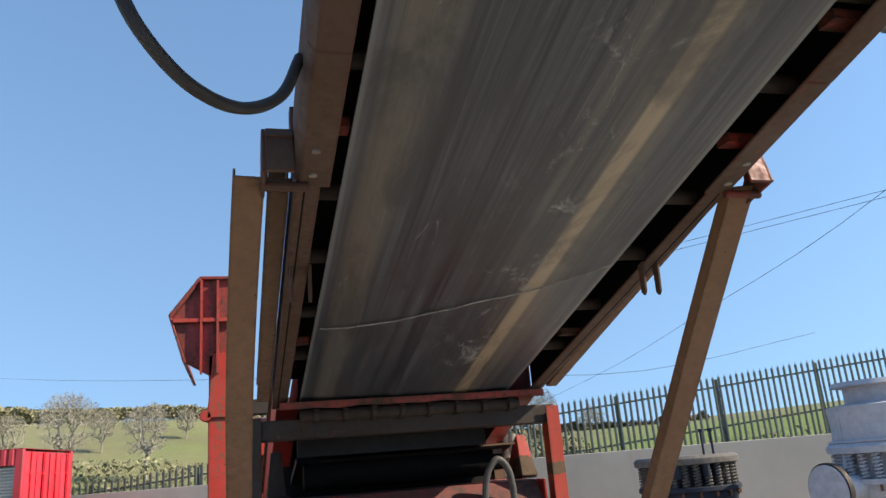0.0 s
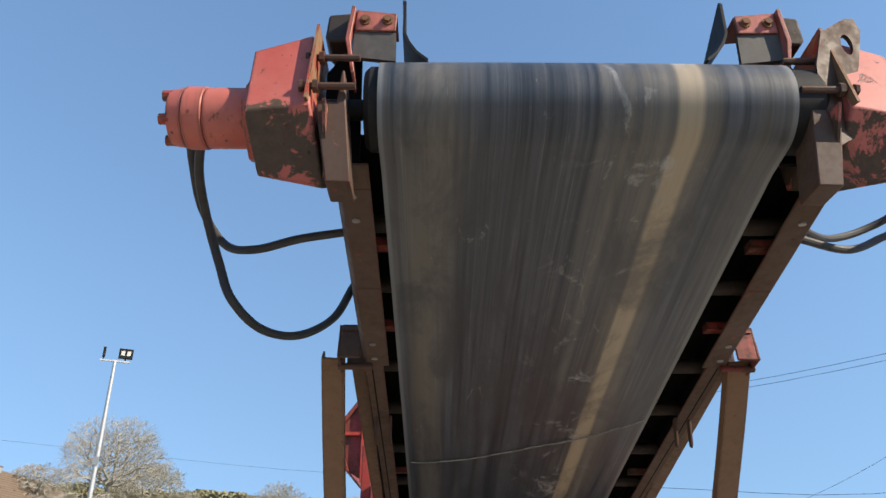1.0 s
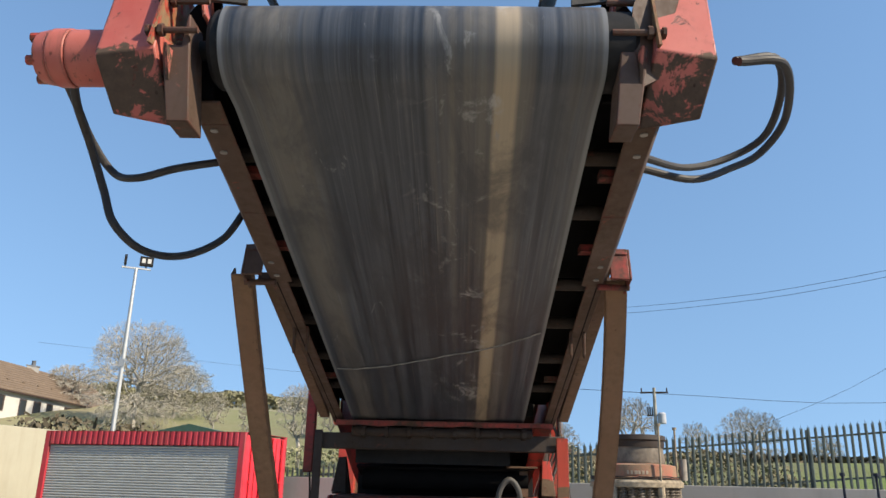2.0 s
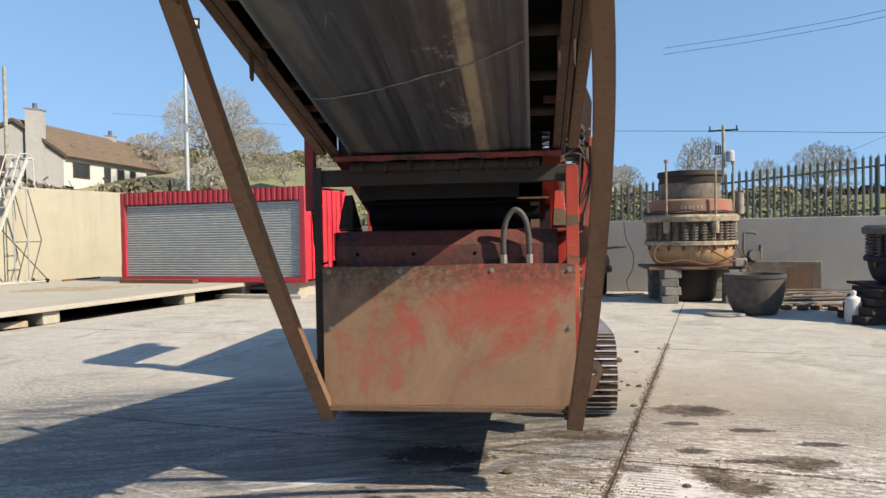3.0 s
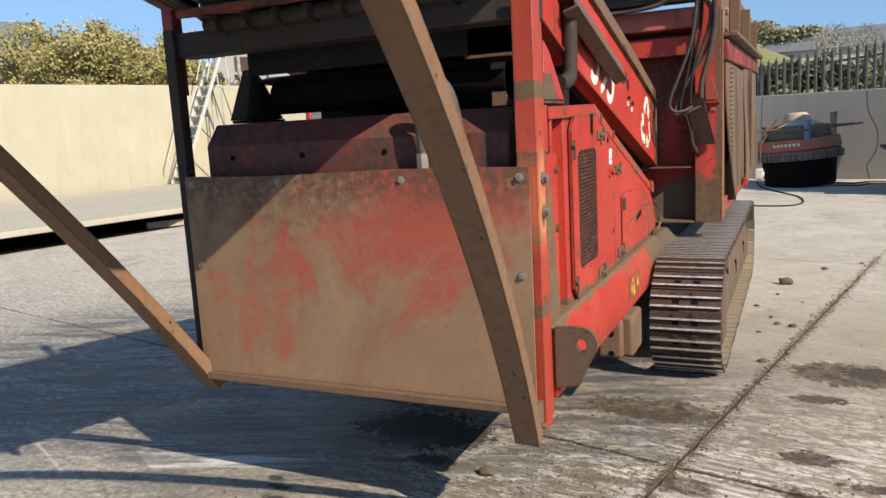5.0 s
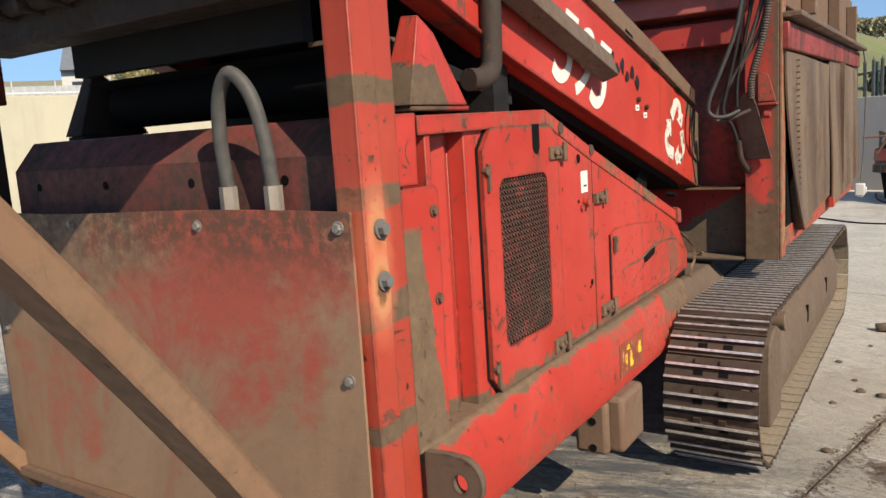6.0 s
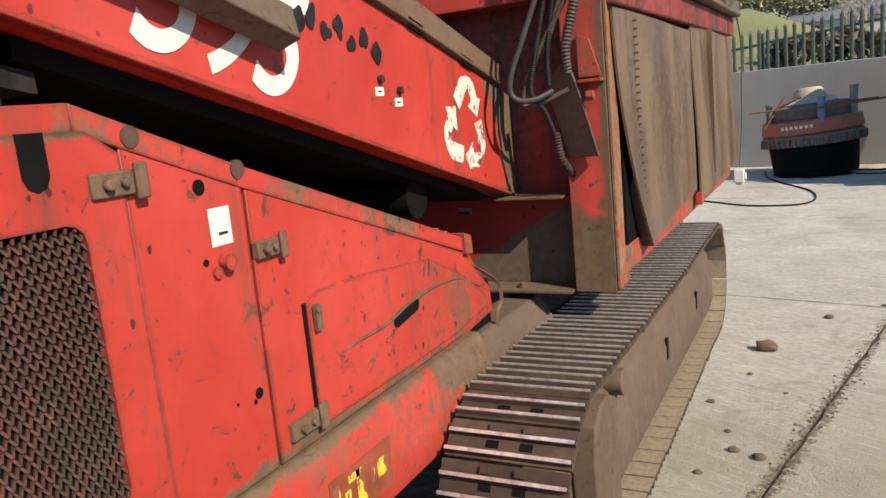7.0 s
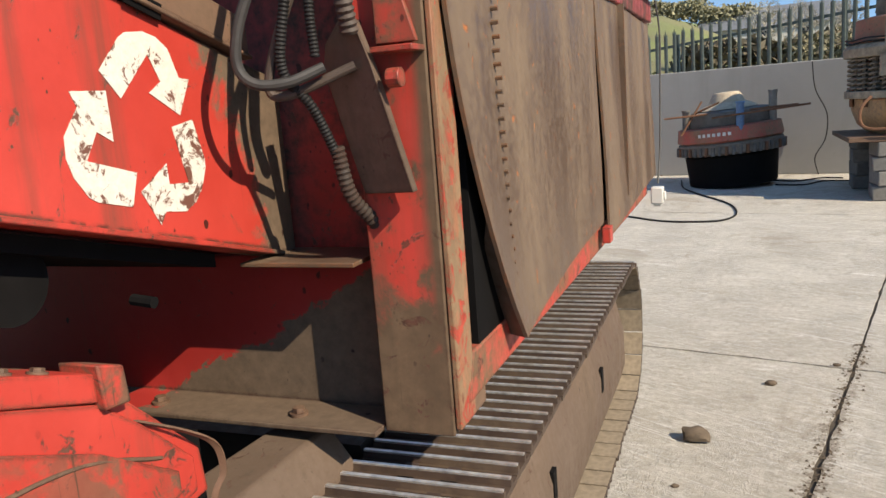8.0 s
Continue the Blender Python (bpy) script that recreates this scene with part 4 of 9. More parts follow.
prism(bm, [(-0.845, 0.015), (-0.792, 0.015), (-0.792, 0.03), (-0.832, 0.03), (-0.832, 0.11), (-0.845, 0.11)], "z", 0.57, 2.1)
part("corner_post", bm, dark_steel, machine, bevel=0.003)
bm = fresh()
box(bm, -0.925, -0.862, 0.10, 0.16, 1.83, 2.62)
part("red_mast", bm, red_dark, machine, bevel=0.006)
bm = fresh()
hose(bm, [(-0.88, 0.11, 1.84), (-0.86, 0.06, 1.72), (-0.85, 0.05, 1.6), (-0.80, 0.03, 1.5), (-0.76, 0.02, 1.5)], 0.007, 6)
part("cable", bm, rubber, machine)
# cross bar and the folding hinge row above it
bm = fresh()
prism(bm, [(0.04, 1.985), (0.18, 1.985), (0.18, 2.095), (0.04, 2.085)], "x", -0.83, 0.80)
part("cross_bar", bm, dark_steel, machine, bevel=0.006)
bm = fresh()
rod(bm, (-0.60, 0.02, 2.098), (0.58, 0.02, 2.098), 0.032, 14)
hinge = part("hinge_tube", bm, dark_steel, machine)
for i in range(8):
    x = -0.52 + i * 0.149
    bm = fresh()
    prism(bm, [(-0.035, 2.065), (0.07, 2.05), (0.08, 2.13), (-0.03, 2.128), (-0.045, 2.10)], "x", x - 0.014, x + 0.014)
    part("hinge_lug", bm, dark_steel, hinge, bevel=0.004)
for i in range(10):
    bm = fresh()
    x = -0.70 + 1.41 * i / 10
    dip = 0.006 * math.sin(i * 2.3)
    hull_faces(bm, [(x, -0.045, 2.128 + dip), (x + 0.141, -0.045, 2.128 - dip), (x + 0.141, 0.02, 2.138), (x, 0.02, 2.138)],
               [(x, -0.05, 2.162), (x + 0.141, -0.05, 2.162), (x + 0.141, 0.02, 2.166), (x, 0.02, 2.166)])
    part("hinge_flange", bm, red_dark, machine, "bent red hinge flange")

# right corner post with a folded face
def post_outline(s):
    return [(s * 0.735, 0.010), (s * 0.812, 0.010), (s * 0.815, 0.085), (s * 0.795, 0.105), (s * 0.790, 0.185), (s * 0.772, 0.185), (s * 0.776, 0.10), (s * 0.785, 0.07), (s * 0.785, 0.016), (s * 0.735, 0.016)]


bm = fresh()
prism(bm, post_outline(1), "z", 0.50, 2.075)
post = part("corner_post", bm, red_rings, machine, "red folded steel post with rust rings", bevel=0.003)
for z in (1.43, 1.31):
    bm = fresh()
    bolt(bm, (0.815, 0.062, z), (1, 0, 0), 0.016, 0.018)
    part("bolt", bm, dusk_iron, post)
bm = fresh()
hose(bm, [(0.73, 0.79, 2.42), (0.73, 0.785, 2.1), (0.73, 0.775, 1.87), (0.728, 0.76, 1.81), (0.722, 0.715, 1.788), (0.712, 0.66, 1.785)], 0.033, 14)
part("grey_pipe", bm, dark_steel, machine, "bent grey drain pipe")

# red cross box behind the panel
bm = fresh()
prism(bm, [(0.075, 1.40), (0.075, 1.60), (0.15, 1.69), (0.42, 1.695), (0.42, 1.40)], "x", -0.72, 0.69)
cover = part("cross_box", bm, red_shade_dust, machine, "dusty red folded cover with bolt holes, darkened as in shade", bevel=0.006)
for x in (-0.58, -0.22, 0.17, 0.52):
    bm = fresh()
    rod(bm, (x, 0.073, 1.545), (x, 0.085, 1.545), 0.013, 10)
    part("bolt_hole", bm, shade_black, cover)
bm = fresh()
hose(bm, [(0.352, 0.042, 1.40), (0.352, 0.042, 1.52), (0.354, 0.03, 1.66), (0.378, 0.02, 1.76), (0.43, 0.012, 1.81), (0.483, 0.02, 1.76), (0.506, 0.03, 1.66), (0.51, 0.042, 1.52), (0.51, 0.042, 1.40)], 0.018, 12)
loop = part("hose_loop", bm, grey_hose, machine, "looped dusty grey hydraulic hose")
for x in (0.35, 0.51):
    bm = fresh()
    rod(bm, (x, 0.042, 1.44), (x, 0.042, 1.535), 0.023, 6)
    part("ferrule", bm, grey_iron, loop)
for s, mat in ((-1, dark_steel), (1, red_pyramid)):
    bm = fresh()
    prism(bm, [(s * 0.66, 0.30), (s * 0.755, 0.30), (s * 0.755, 0.585), (s * 0.66, 0.585)], "z", 1.695, 1.708)
    tip = [(s * 0.68, 0.385, 1.945), (s * 0.735, 0.385, 1.94), (s * 0.735, 0.455, 1.90), (s * 0.68, 0.455, 1.90)]
    hull_faces(bm, [(s * 0.66, 0.292, 1.709), (s * 0.76, 0.292, 1.709), (s * 0.76, 0.57, 1.709), (s * 0.66, 0.57, 1.709)], tip)
    part("pyramid_bracket", bm, mat, machine, bevel=0.004)
# inner rollers and belt end in the dark, the roller blackened for it
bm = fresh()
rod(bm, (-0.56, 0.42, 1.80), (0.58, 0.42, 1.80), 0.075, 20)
part("tail_roller", bm, shade_black, machine)
bm = fresh()
prism(bm, [(0.30, 1.88), (0.42, 1.90), (1.10, 1.76), (1.10, 1.72), (0.42, 1.86)], "x", -0.60, 0.62)
prism(bm, [(0.26, 1.90), (0.30, 1.90), (0.30, 2.10), (0.26, 2.10)], "x", -0.60, 0.45)
prism(bm, [(0.9, 1.2), (1.0, 1.2), (1.0, 2.06), (0.9, 2.06)], "x", -0.66, 0.66)
part("rubber_skirt", bm, rubber, machine)
bm = fresh()
prism(bm, [(0.43, 0.30), (0.64, 0.30), (0.60, 0.62), (0.40, 0.58)], "z", 1.888, 1.90)
box(bm, 0.52, 0.58, 0.36, 0.46, 1.70, 1.89)
part("scraper_plate", bm, brown_steel, machine)

# side housings
BODY = [(0.26, 0.84), (0.26, 1.68), (1.04, 1.69), (1.42, 1.55), (2.50, 1.185), (2.61, 1.075), (2.73, 0.955), (2.74, 0.86), (2.45, 0.835)]
for s in (1, -1):
    bm = fresh()
    outline = [(0.61, 0.84), (0.61, 1.68)] + BODY[2:]
    prism(bm, outline, "x", s * 0.745, s * 0.757)
    part("side_wall", bm, red_paint, machine, bevel=0.003)
    # folded top edge
    bm = fresh()
    top = [(0.30, 1.683), (1.04, 1.693), (1.42, 1.553), (2.50, 1.188)]
    for (y0, z0), (y1, z1) in zip(top, top[1:]):
        hull_faces(bm, [(s * 0.60, y0, z0), (s * 0.772, y0, z0), (s * 0.772, y0, z0 - 0.05), (s * 0.764, y0, z0 - 0.05), (s * 0.764, y0, z0 - 0.012), (s * 0.60, y0, z0 - 0.012)],
                   [(s * 0.60, y1, z1), (s * 0.772, y1, z1), (s * 0.772, y1, z1 - 0.05), (s * 0.764, y1, z1 - 0.05), (s * 0.764, y1, z1 - 0.012), (s * 0.60, y1, z1 - 0.012)])
    fold = part("top_edge", bm, red_worn, machine, bevel=0.003)
    bm = fresh()
    prism(bm, [(2.495, 1.205), (2.55, 1.187), (2.555, 1.12), (2.50, 1.125)], "x", s * 0.70, s * 0.785)
    part("end_clip", bm, red_scraped, fold, bevel=0.004)
    for y in (2.36, 2.42):
        bm = fresh()
        z = 1.188 + (2.50 - y) * 0.338
        bolt(bm, (s * 0.745, y, z), (0, 0.32, 0.95), 0.011, 0.010)
        part("bolt", bm, brown_steel, fold)
    # recessed channel upright beside the doors
    bm = fresh()
    prism(bm, [(s * 0.765, 0.335), (s * 0.765, 0.36), (s * 0.752, 0.362), (s * 0.690, 0.366), (s * 0.728, 0.478), (s * 0.700, 0.532), (s * 0.757, 0.538), (s * 0.757, 0.612), (s * 0.64, 0.612), (s * 0.64, 0.335)], "z", 0.84, 1.675)
    part("channel_upright", bm, red_door, machine, bevel=0.004)
    bm = fresh()
    prism(bm, [(0.19, 0.83), (0.345, 0.83), (0.36, 1.49), (0.345, 1.505), (0.19, 1.505)], "x", s * 0.767, s * 0.781)
    prism(bm, [(0.20, 1.51), (0.293, 1.51), (0.30, 1.69), (0.20, 1.687)], "x", s * 0.745, s * 0.766)
    fill = part("infill_plate", bm, red_infill, machine, bevel=0.003)
    for z in (1.44, 1.21):
        bm = fresh()
        bolt(bm, (s * 0.781, 0.328, z), (s, 0, 0), 0.011, 0.012)
        part("bolt", bm, brown_steel, fill)
    # lower chassis beam with a sloped dusty ledge
    bm = fresh()
    hull_faces(bm, [(s * 0.60, 0.20, 0.55), (s * 0.80, 0.20, 0.55), (s * 0.815, 0.20, 0.60), (s * 0.815, 0.20, 0.79), (s * 0.785, 0.20, 0.845), (s * 0.60, 0.20, 0.85)],
               [(s * 0.60, 2.55, 0.55), (s * 0.80, 2.55, 0.55), (s * 0.815, 2.55, 0.60), (s * 0.815, 2.55, 0.76), (s * 0.785, 2.55, 0.835), (s * 0.60, 2.55, 0.85)])
    part("chassis_beam", bm, red_chassis, machine, bevel=0.012)
    bm = fresh()
    outer = [(0.80, 0.845), (0.87, 0.85)] + [(0.902 + 0.062 * math.cos(a), 0.782 + 0.066 * math.sin(a)) for a in [math.pi * (0.55 - 0.75 * k / 9) for k in range(10)]] + [(0.885, 0.615), (0.80, 0.60)]
    hole = [(0.902 + 0.021 * math.cos(a), 0.778 + 0.025 * math.sin(a)) for a in [2 * math.pi * k / 14 for k in range(14)]]
    lay = []
    for y in (0.19, 0.212):
        loops = [[bm.verts.new((s * x, y, z)) for x, z in row] for row in (outer, hole)]
        es = [bm.edges.new((v[i], v[(i + 1) % len(v)])) for v in loops for i in range(len(v))]
        bmesh.ops.triangle_fill(bm, use_beauty=True, use_dissolve=False, edges=es)
        lay.append(loops)
    for p, q in zip(lay[0], lay[1]):
        for i in range(len(p)):
            bm.faces.new((p[i], p[(i + 1) % len(p)], q[(i + 1) % len(p)], q[i]))
    bmesh.ops.recalc_face_normals(bm, faces=bm.faces[:])
    eye = part("towing_eye", bm, track_brown, machine, "rounded brown steel towing lug")
    bm = fresh()
    box(bm, s * 0.70, s * 0.85, 1.47, 1.72, 0.33, 0.56)
    prism(bm, [(s * 0.66, 1.42), (s * 0.80, 1.42), (s * 0.80, 1.47), (s * 0.66, 1.47)], "z", 0.33, 0.55)
    bracket = part("jack_bracket", bm, brown_steel, machine, bevel=0.02)
    for z in (0.36, 0.47):
        bm = fresh()
        rod(bm, (s * 0.74, 1.416, z), (s * 0.74, 1.43, z), 0.016, 10)
        part("bolt_hole", bm, shade_black, bracket)
# engine block filling the inside, near-black for the shade in there
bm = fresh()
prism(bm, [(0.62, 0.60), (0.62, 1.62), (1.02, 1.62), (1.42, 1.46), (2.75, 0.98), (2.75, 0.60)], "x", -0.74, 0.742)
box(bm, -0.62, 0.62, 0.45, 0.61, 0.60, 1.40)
part("engine_block", bm, shade_black, machine)


# service doors on the camera side
def grille_door():
    bm = fresh()
    o = [(0.606, 0.90), (0.655, 0.845), (1.125, 0.845), (1.125, 1.60), (1.06, 1.645), (0.665, 1.645), (0.608, 1.58)]
    hole = []
    for cy, cz, a0 in ((0.735, 1.005, 180), (0.995, 1.005, 270), (0.995, 1.455, 0), (0.735, 1.455, 90)):
        hole += [(cy + 0.035 * math.cos(radians(a0 + a)), cz + 0.035 * math.sin(radians(a0 + a))) for a in (0, 30, 60, 90)]
    for x in (0.760, 0.774):
        vo = [bm.verts.new((x, *p)) for p in o]
        vh = [bm.verts.new((x, *p)) for p in hole]
        es = [bm.edges.new((v[i], v[(i + 1) % len(v)])) for v in (vo, vh) for i in range(len(v))]
        bmesh.ops.triangle_fill(bm, use_beauty=True, use_dissolve=False, edges=es)
        if x == 0.760:
            lo, lh = vo, vh
    for a, b in ((lo, vo), (lh, vh)):
        for i in range(len(a)):
            bm.faces.new((a[i], a[(i + 1) % len(a)], b[(i + 1) % len(a)], b[i]))
    return bm


bm = fresh()
prism(bm, [(0.594, 0.90), (0.65, 0.835), (0.70, 0.835), (0.70, 1.655), (0.66, 1.655), (0.596, 1.585)], "x", 0.7575, 0.7595)
part("door_gap", bm, shade_black, machine)
door = part("service_door", grille_door(), red_door, machine, "red engine door with an expanded-metal grille")
bm = fresh()
rows, cols, y0, z0, dy, dz = 31, 18, 0.70, 0.97, 0.0188, 0.0172
for j in range(rows + 1):
    z = z0 + j * dz
    line = [(0.767 + (0.004 if (i + j) % 2 else -0.003), y0 + i * dy * 0.5, z + (0.5 if i % 2 else -0.5) * dz * (1 if j % 2 else -1)) for i in range(2 * cols)]
    for a, b in zip(line, line[1:]):
        if 0.699 < a[1] < 1.032 and 0.968 < a[2] < 1.492:
            beam(bm, a, b, 0.0048, 0.004, (1, 0, 0))
part("grille", bm, red_dark, door, "expanded steel mesh", round_off=False)
bm = fresh()
box(bm, 0.744, 0.7575, 0.69, 1.04, 0.96, 1.50)
part("radiator_core", bm, shade_black, door)
bm = fresh()
prism(bm, [(0.932, 1.647), (0.932, 1.575), (0.940, 1.558), (0.957, 1.55), (0.974, 1.558), (0.982, 1.575), (0.982, 1.647)], "x", 0.758, 0.7755)
part("finger_slot", bm, shade_black, door)


def latch(y, z, w=0.10, h=0.045, parent=door):
    bm = fresh()
    box(bm, 0.758, 0.783, y, y + w, z, z + h)
    box(bm, 0.783, 0.792, y + w * 0.72, y + w * 0.95, z - 0.01, z + h + 0.012)
    rod(bm, (0.78, y + w * 0.25, z + h * 0.5), (0.797, y + w * 0.25, z + h * 0.5), 0.011, 8)
    rod(bm, (0.78, y + w * 0.55, z + h * 0.5), (0.793, y + w * 0.55, z + h * 0.5), 0.009, 8)
    return part("hinge", bm, brown_steel, parent, bevel=0.003)


latch(1.05, 1.525, 0.125)
latch(1.03, 0.86, 0.12, 0.05)
for z in (1.52, 0.93):
    bm = fresh()
    rod(bm, (0.772, 0.618, z), (0.786, 0.618, z), 0.013, 10)
    box(bm, 0.774, 0.784, 0.625, 0.637, z - 0.06, z + 0.02)
    part("door_latch", bm, brown_steel, door)
bm = fresh()
prism(bm, [(1.13, 0.845), (1.435, 0.845), (1.435, 1.515), (1.395, 1.56), (1.13, 1.64)], "x", 0.757, 0.768)
mid_panel = part("middle_panel", bm, red_door, machine, bevel=0.003)
bm = fresh()
box(bm, 0.769, 0.7705, 1.323, 1.385, 1.388, 1.468)
sticker = part("sticker", bm, white_mark, mid_panel, "white paper instruction sticker")
bm = fresh()
box(bm, 0.7707, 0.7715, 1.345, 1.372, 1.410, 1.416)
part("sticker_mark", bm, black_mark, sticker)
bm = fresh()
rod(bm, (0.767, 1.352, 1.352), (0.79, 1.352, 1.352), 0.018, 12)
rod(bm, (0.767, 1.325, 1.335), (0.777, 1.325, 1.335), 0.013, 10)
part("door_knob", bm, red_worn, mid_panel)
for y, z, r in ((1.31, 1.515, 0.017), (1.36, 1.53, 0.006), (1.40, 1.04, 0.013), (1.33, 1.04, 0.004), (1.385, 1.025, 0.006), (1.30, 1.36, 0.008)):
    bm = fresh()
    rod(bm, (0.7675, y, z), (0.769, y, z), r, 12)
    part("hole", bm, shade_black, mid_panel)
for y, z in ((1.155, 1.628), (1.425, 1.54)):
    bm = fresh()
    rod(bm, (0.766, y, z), (0.775, y, z), 0.021, 14)
    part("pivot_boss", bm, shaded_brown, mid_panel)

# long tapered door with a raised lower panel
bm = fresh()
prism(bm, [(1.445, 0.845), (1.445, 1.50), (1.47, 1.50), (2.50, 1.135), (2.58, 1.07), (2.70, 0.95), (2.70, 0.88), (2.45, 0.85)], "x", 0.757, 0.768)
tapered = part("tapered_door", bm, red_door, machine, "tapered red side door with a dented panel", bevel=0.003)
bm = fresh()
lower = [(1.60, 0.875), (1.60, 1.19), (1.65, 1.215), (1.90, 1.205), (2.25, 1.165), (2.48, 1.06), (2.65, 0.945), (2.65, 0.90), (2.40, 0.875)]
prism(bm, lower, "x", 0.768, 0.775)
part("raised_panel", bm, red_scraped, tapered, "dented lower panel with scraped edges", bevel=0.002)
bm = fresh()
slot = [(2.01 + 0.022 * math.cos(radians(a)), 1.032 + 0.022 * math.sin(radians(a))) for a in range(100, 281, 30)] + [(2.125 + 0.022 * math.cos(radians(a)), 1.05 + 0.022 * math.sin(radians(a))) for a in range(-80, 101, 30)]
prism(bm, slot, "x", 0.770, 0.7765)
part("hand_slot", bm, shade_black, tapered)
bm = fresh()
box(bm, 0.7682, 0.7694, 1.586, 1.602, 0.876, 1.195)
part("panel_gap", bm, shade_black, tapered)
bm = fresh()
rod(bm, (0.777, 1.625, 1.175), (0.792, 1.625, 1.175), 0.012, 8)
box(bm, 0.779, 0.79, 1.613, 1.636, 1.12, 1.18)
part("door_latch", bm, brown_steel, tapered)
latch(1.445, 1.335, 0.10, 0.04, tapered)
latch(1.48, 0.885, 0.14, 0.045, tapered)
bm = fresh()
pts = [(0.772, 1.61, 1.01), (0.784, 1.78, 1.035), (0.786, 1.95, 1.04), (0.786, 2.15, 1.07), (0.782, 2.42, 1.06), (0.775, 2.62, 0.985)]
hose(bm, [(x - 0.0085, y, z) for x, y, z in pts], 0.0045, 6)
part("dent_crease", bm, brown_steel, tapered)
bm = fresh()
edge_line = spline([(0.765, 2.58, 1.075), (0.785, 2.67, 1.02), (0.80, 2.735, 0.965), (0.80, 2.75, 0.90), (0.79, 2.73, 0.86), (0.785, 2.725, 0.80)], 5)
va, vb = [bm.verts.new(p) for p in edge_line], [bm.verts.new(p + Vector((-0.012, -0.006, 0))) for p in edge_line]
for i in range(len(edge_line) - 1):
    bm.faces.new((va[i], va[i + 1], vb[i + 1], vb[i]))
thicken(bm, 0.004)
part("torn_edge", bm, brown_steel, tapered)
bm = fresh()
box(bm, 0.8155, 0.8175, 1.54, 1.83, 0.615, 0.755)
decal = part("faded_decal", bm, brown_mark, machine, "faded brown and yellow warning decal")
for y, z, w, h in ((1.55, 0.645, 0.03, 0.09), (1.60, 0.63, 0.025, 0.07), (1.655, 0.635, 0.04, 0.10), (1.72, 0.66, 0.02, 0.06), (1.755, 0.665, 0.06, 0.05), (1.62, 0.715, 0.05, 0.02)):
    bm = fresh()
    box(bm, 0.8177, 0.8187, y, y + w, z, z + h)
    part("decal_bar", bm, yellow_mark, decal)

# ---- the conveyor ----
for s in (1, -1):
    # red side beam running down into the machine
    bm = fresh()
    lo = [(0.10, conv_low(0.10)), (0.93, 1.86), (3.24, 1.223)]
    hi = [(3.24, 1.66), (2.38, 1.905), (0.93, 2.29), (0.10, 2.50)]
    prism(bm, lo + hi, "x", s * 0.685, s * 0.70)
    prism(bm, [lo[0], lo[1], lo[2], (3.24, 1.235), (0.93, 1.872), (0.10, conv_low(0.10) + 0.012)], "x", s * 0.60, s * 0.715)
    side = part("side_beam", bm, red_beam, machine, "deep red conveyor side beam", bevel=0.003)
    bm = fresh()
    prism(bm, [(3.12, 1.705), (3.12, 1.79), (2.38, 2.005), (0.93, 2.38), (0.10, 2.60), (0.10, 2.51), (0.93, 2.30), (2.38, 1.915)], "x", s * 0.70, s * 0.712)
    prism(bm, [(3.12, 1.702), (3.12, 1.712), (2.38, 1.918), (0.10, 2.512), (0.10, 2.502), (2.38, 1.908)], "x", s * 0.66, s * 0.722)
    strip = part("top_strip", bm, brown_steel, machine, bevel=0.003)
    for y in (2.80, 2.42, 2.05):
        z = 1.795 + (2.80 - y) * 0.285
        bm = fresh()
        a = Vector((s * 0.7125, y - 0.045, z + 0.013))
        b = Vector((s * 0.7125, y + 0.045, z - 0.013))
        beam(bm, a, b, 0.003, 0.032)
        part("slot", bm, shade_black, strip)
# flat front edge of the beam end, its inside blackened for the shade there
bm = fresh()
prism(bm, [(0.12, 2.22), (0.95, 1.95), (3.08, 1.36), (3.08, 1.66), (0.95, 2.24), (0.12, 2.46)], "x", -0.60, 0.60)
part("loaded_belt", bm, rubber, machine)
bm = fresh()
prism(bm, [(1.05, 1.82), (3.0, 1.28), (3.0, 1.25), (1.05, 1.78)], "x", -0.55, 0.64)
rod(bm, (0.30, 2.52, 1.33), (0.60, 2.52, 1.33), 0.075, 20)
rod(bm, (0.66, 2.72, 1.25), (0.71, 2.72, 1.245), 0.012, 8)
part("belly_plate", bm, shade_black, machine)

# model number, recycling sign and small plates on the red beam
DOWN = Vector((0, 0.964, -0.266))
UPW = Vector((0, 0.266, 0.964))


def on_beam(origin, u, v, x=0.7025):
    q = Vector((x, *origin)) + DOWN * u + UPW * v
    return (x, q.y, q.z)


txt = bpy.data.curves.new("digits", "FONT")
txt.body, txt.size, txt.extrude, txt.shear, txt.offset = "595", 0.40, 0.0008, 0.28, 0.006
tmp = bpy.data.objects.new("digits", txt)
me = bpy.data.meshes.new_from_object(tmp)
bm = fresh()
bm.from_mesh(me)
for v in bm.verts:
    v.co = Vector(on_beam((1.16, 1.845), v.co.x * 0.88 + 0.085, v.co.y, 0.702 + v.co.z))
bpy.data.objects.remove(tmp)
part("model_number", bm, white_mark, machine, "large white model number")


def arrow_outline():
    return [(-0.087, 0.113), (-0.045, 0.064), (0.038, 0.145), (0.064, 0.094), (0.029, 0.073), (0.107, 0.029), (0.147, 0.099), (0.118, 0.102), (0.096, 0.157), (0.066, 0.178), (0.033, 0.186), (-0.012, 0.182), (-0.030, 0.172)]


for i in range(3):
    bm = fresh()
    c, s_ = math.cos(radians(120 * i)), math.sin(radians(120 * i))
    pts = [(a * c - b * s_, a * s_ + b * c) for a, b in arrow_outline()]
    prism(bm, [(2.767 + a, 1.56 + b) for a, b in pts], "x", 0.7005, 0.7018)
    part("recycling_arrow", bm, flecked_mark, machine, "speckled white recycling arrow")
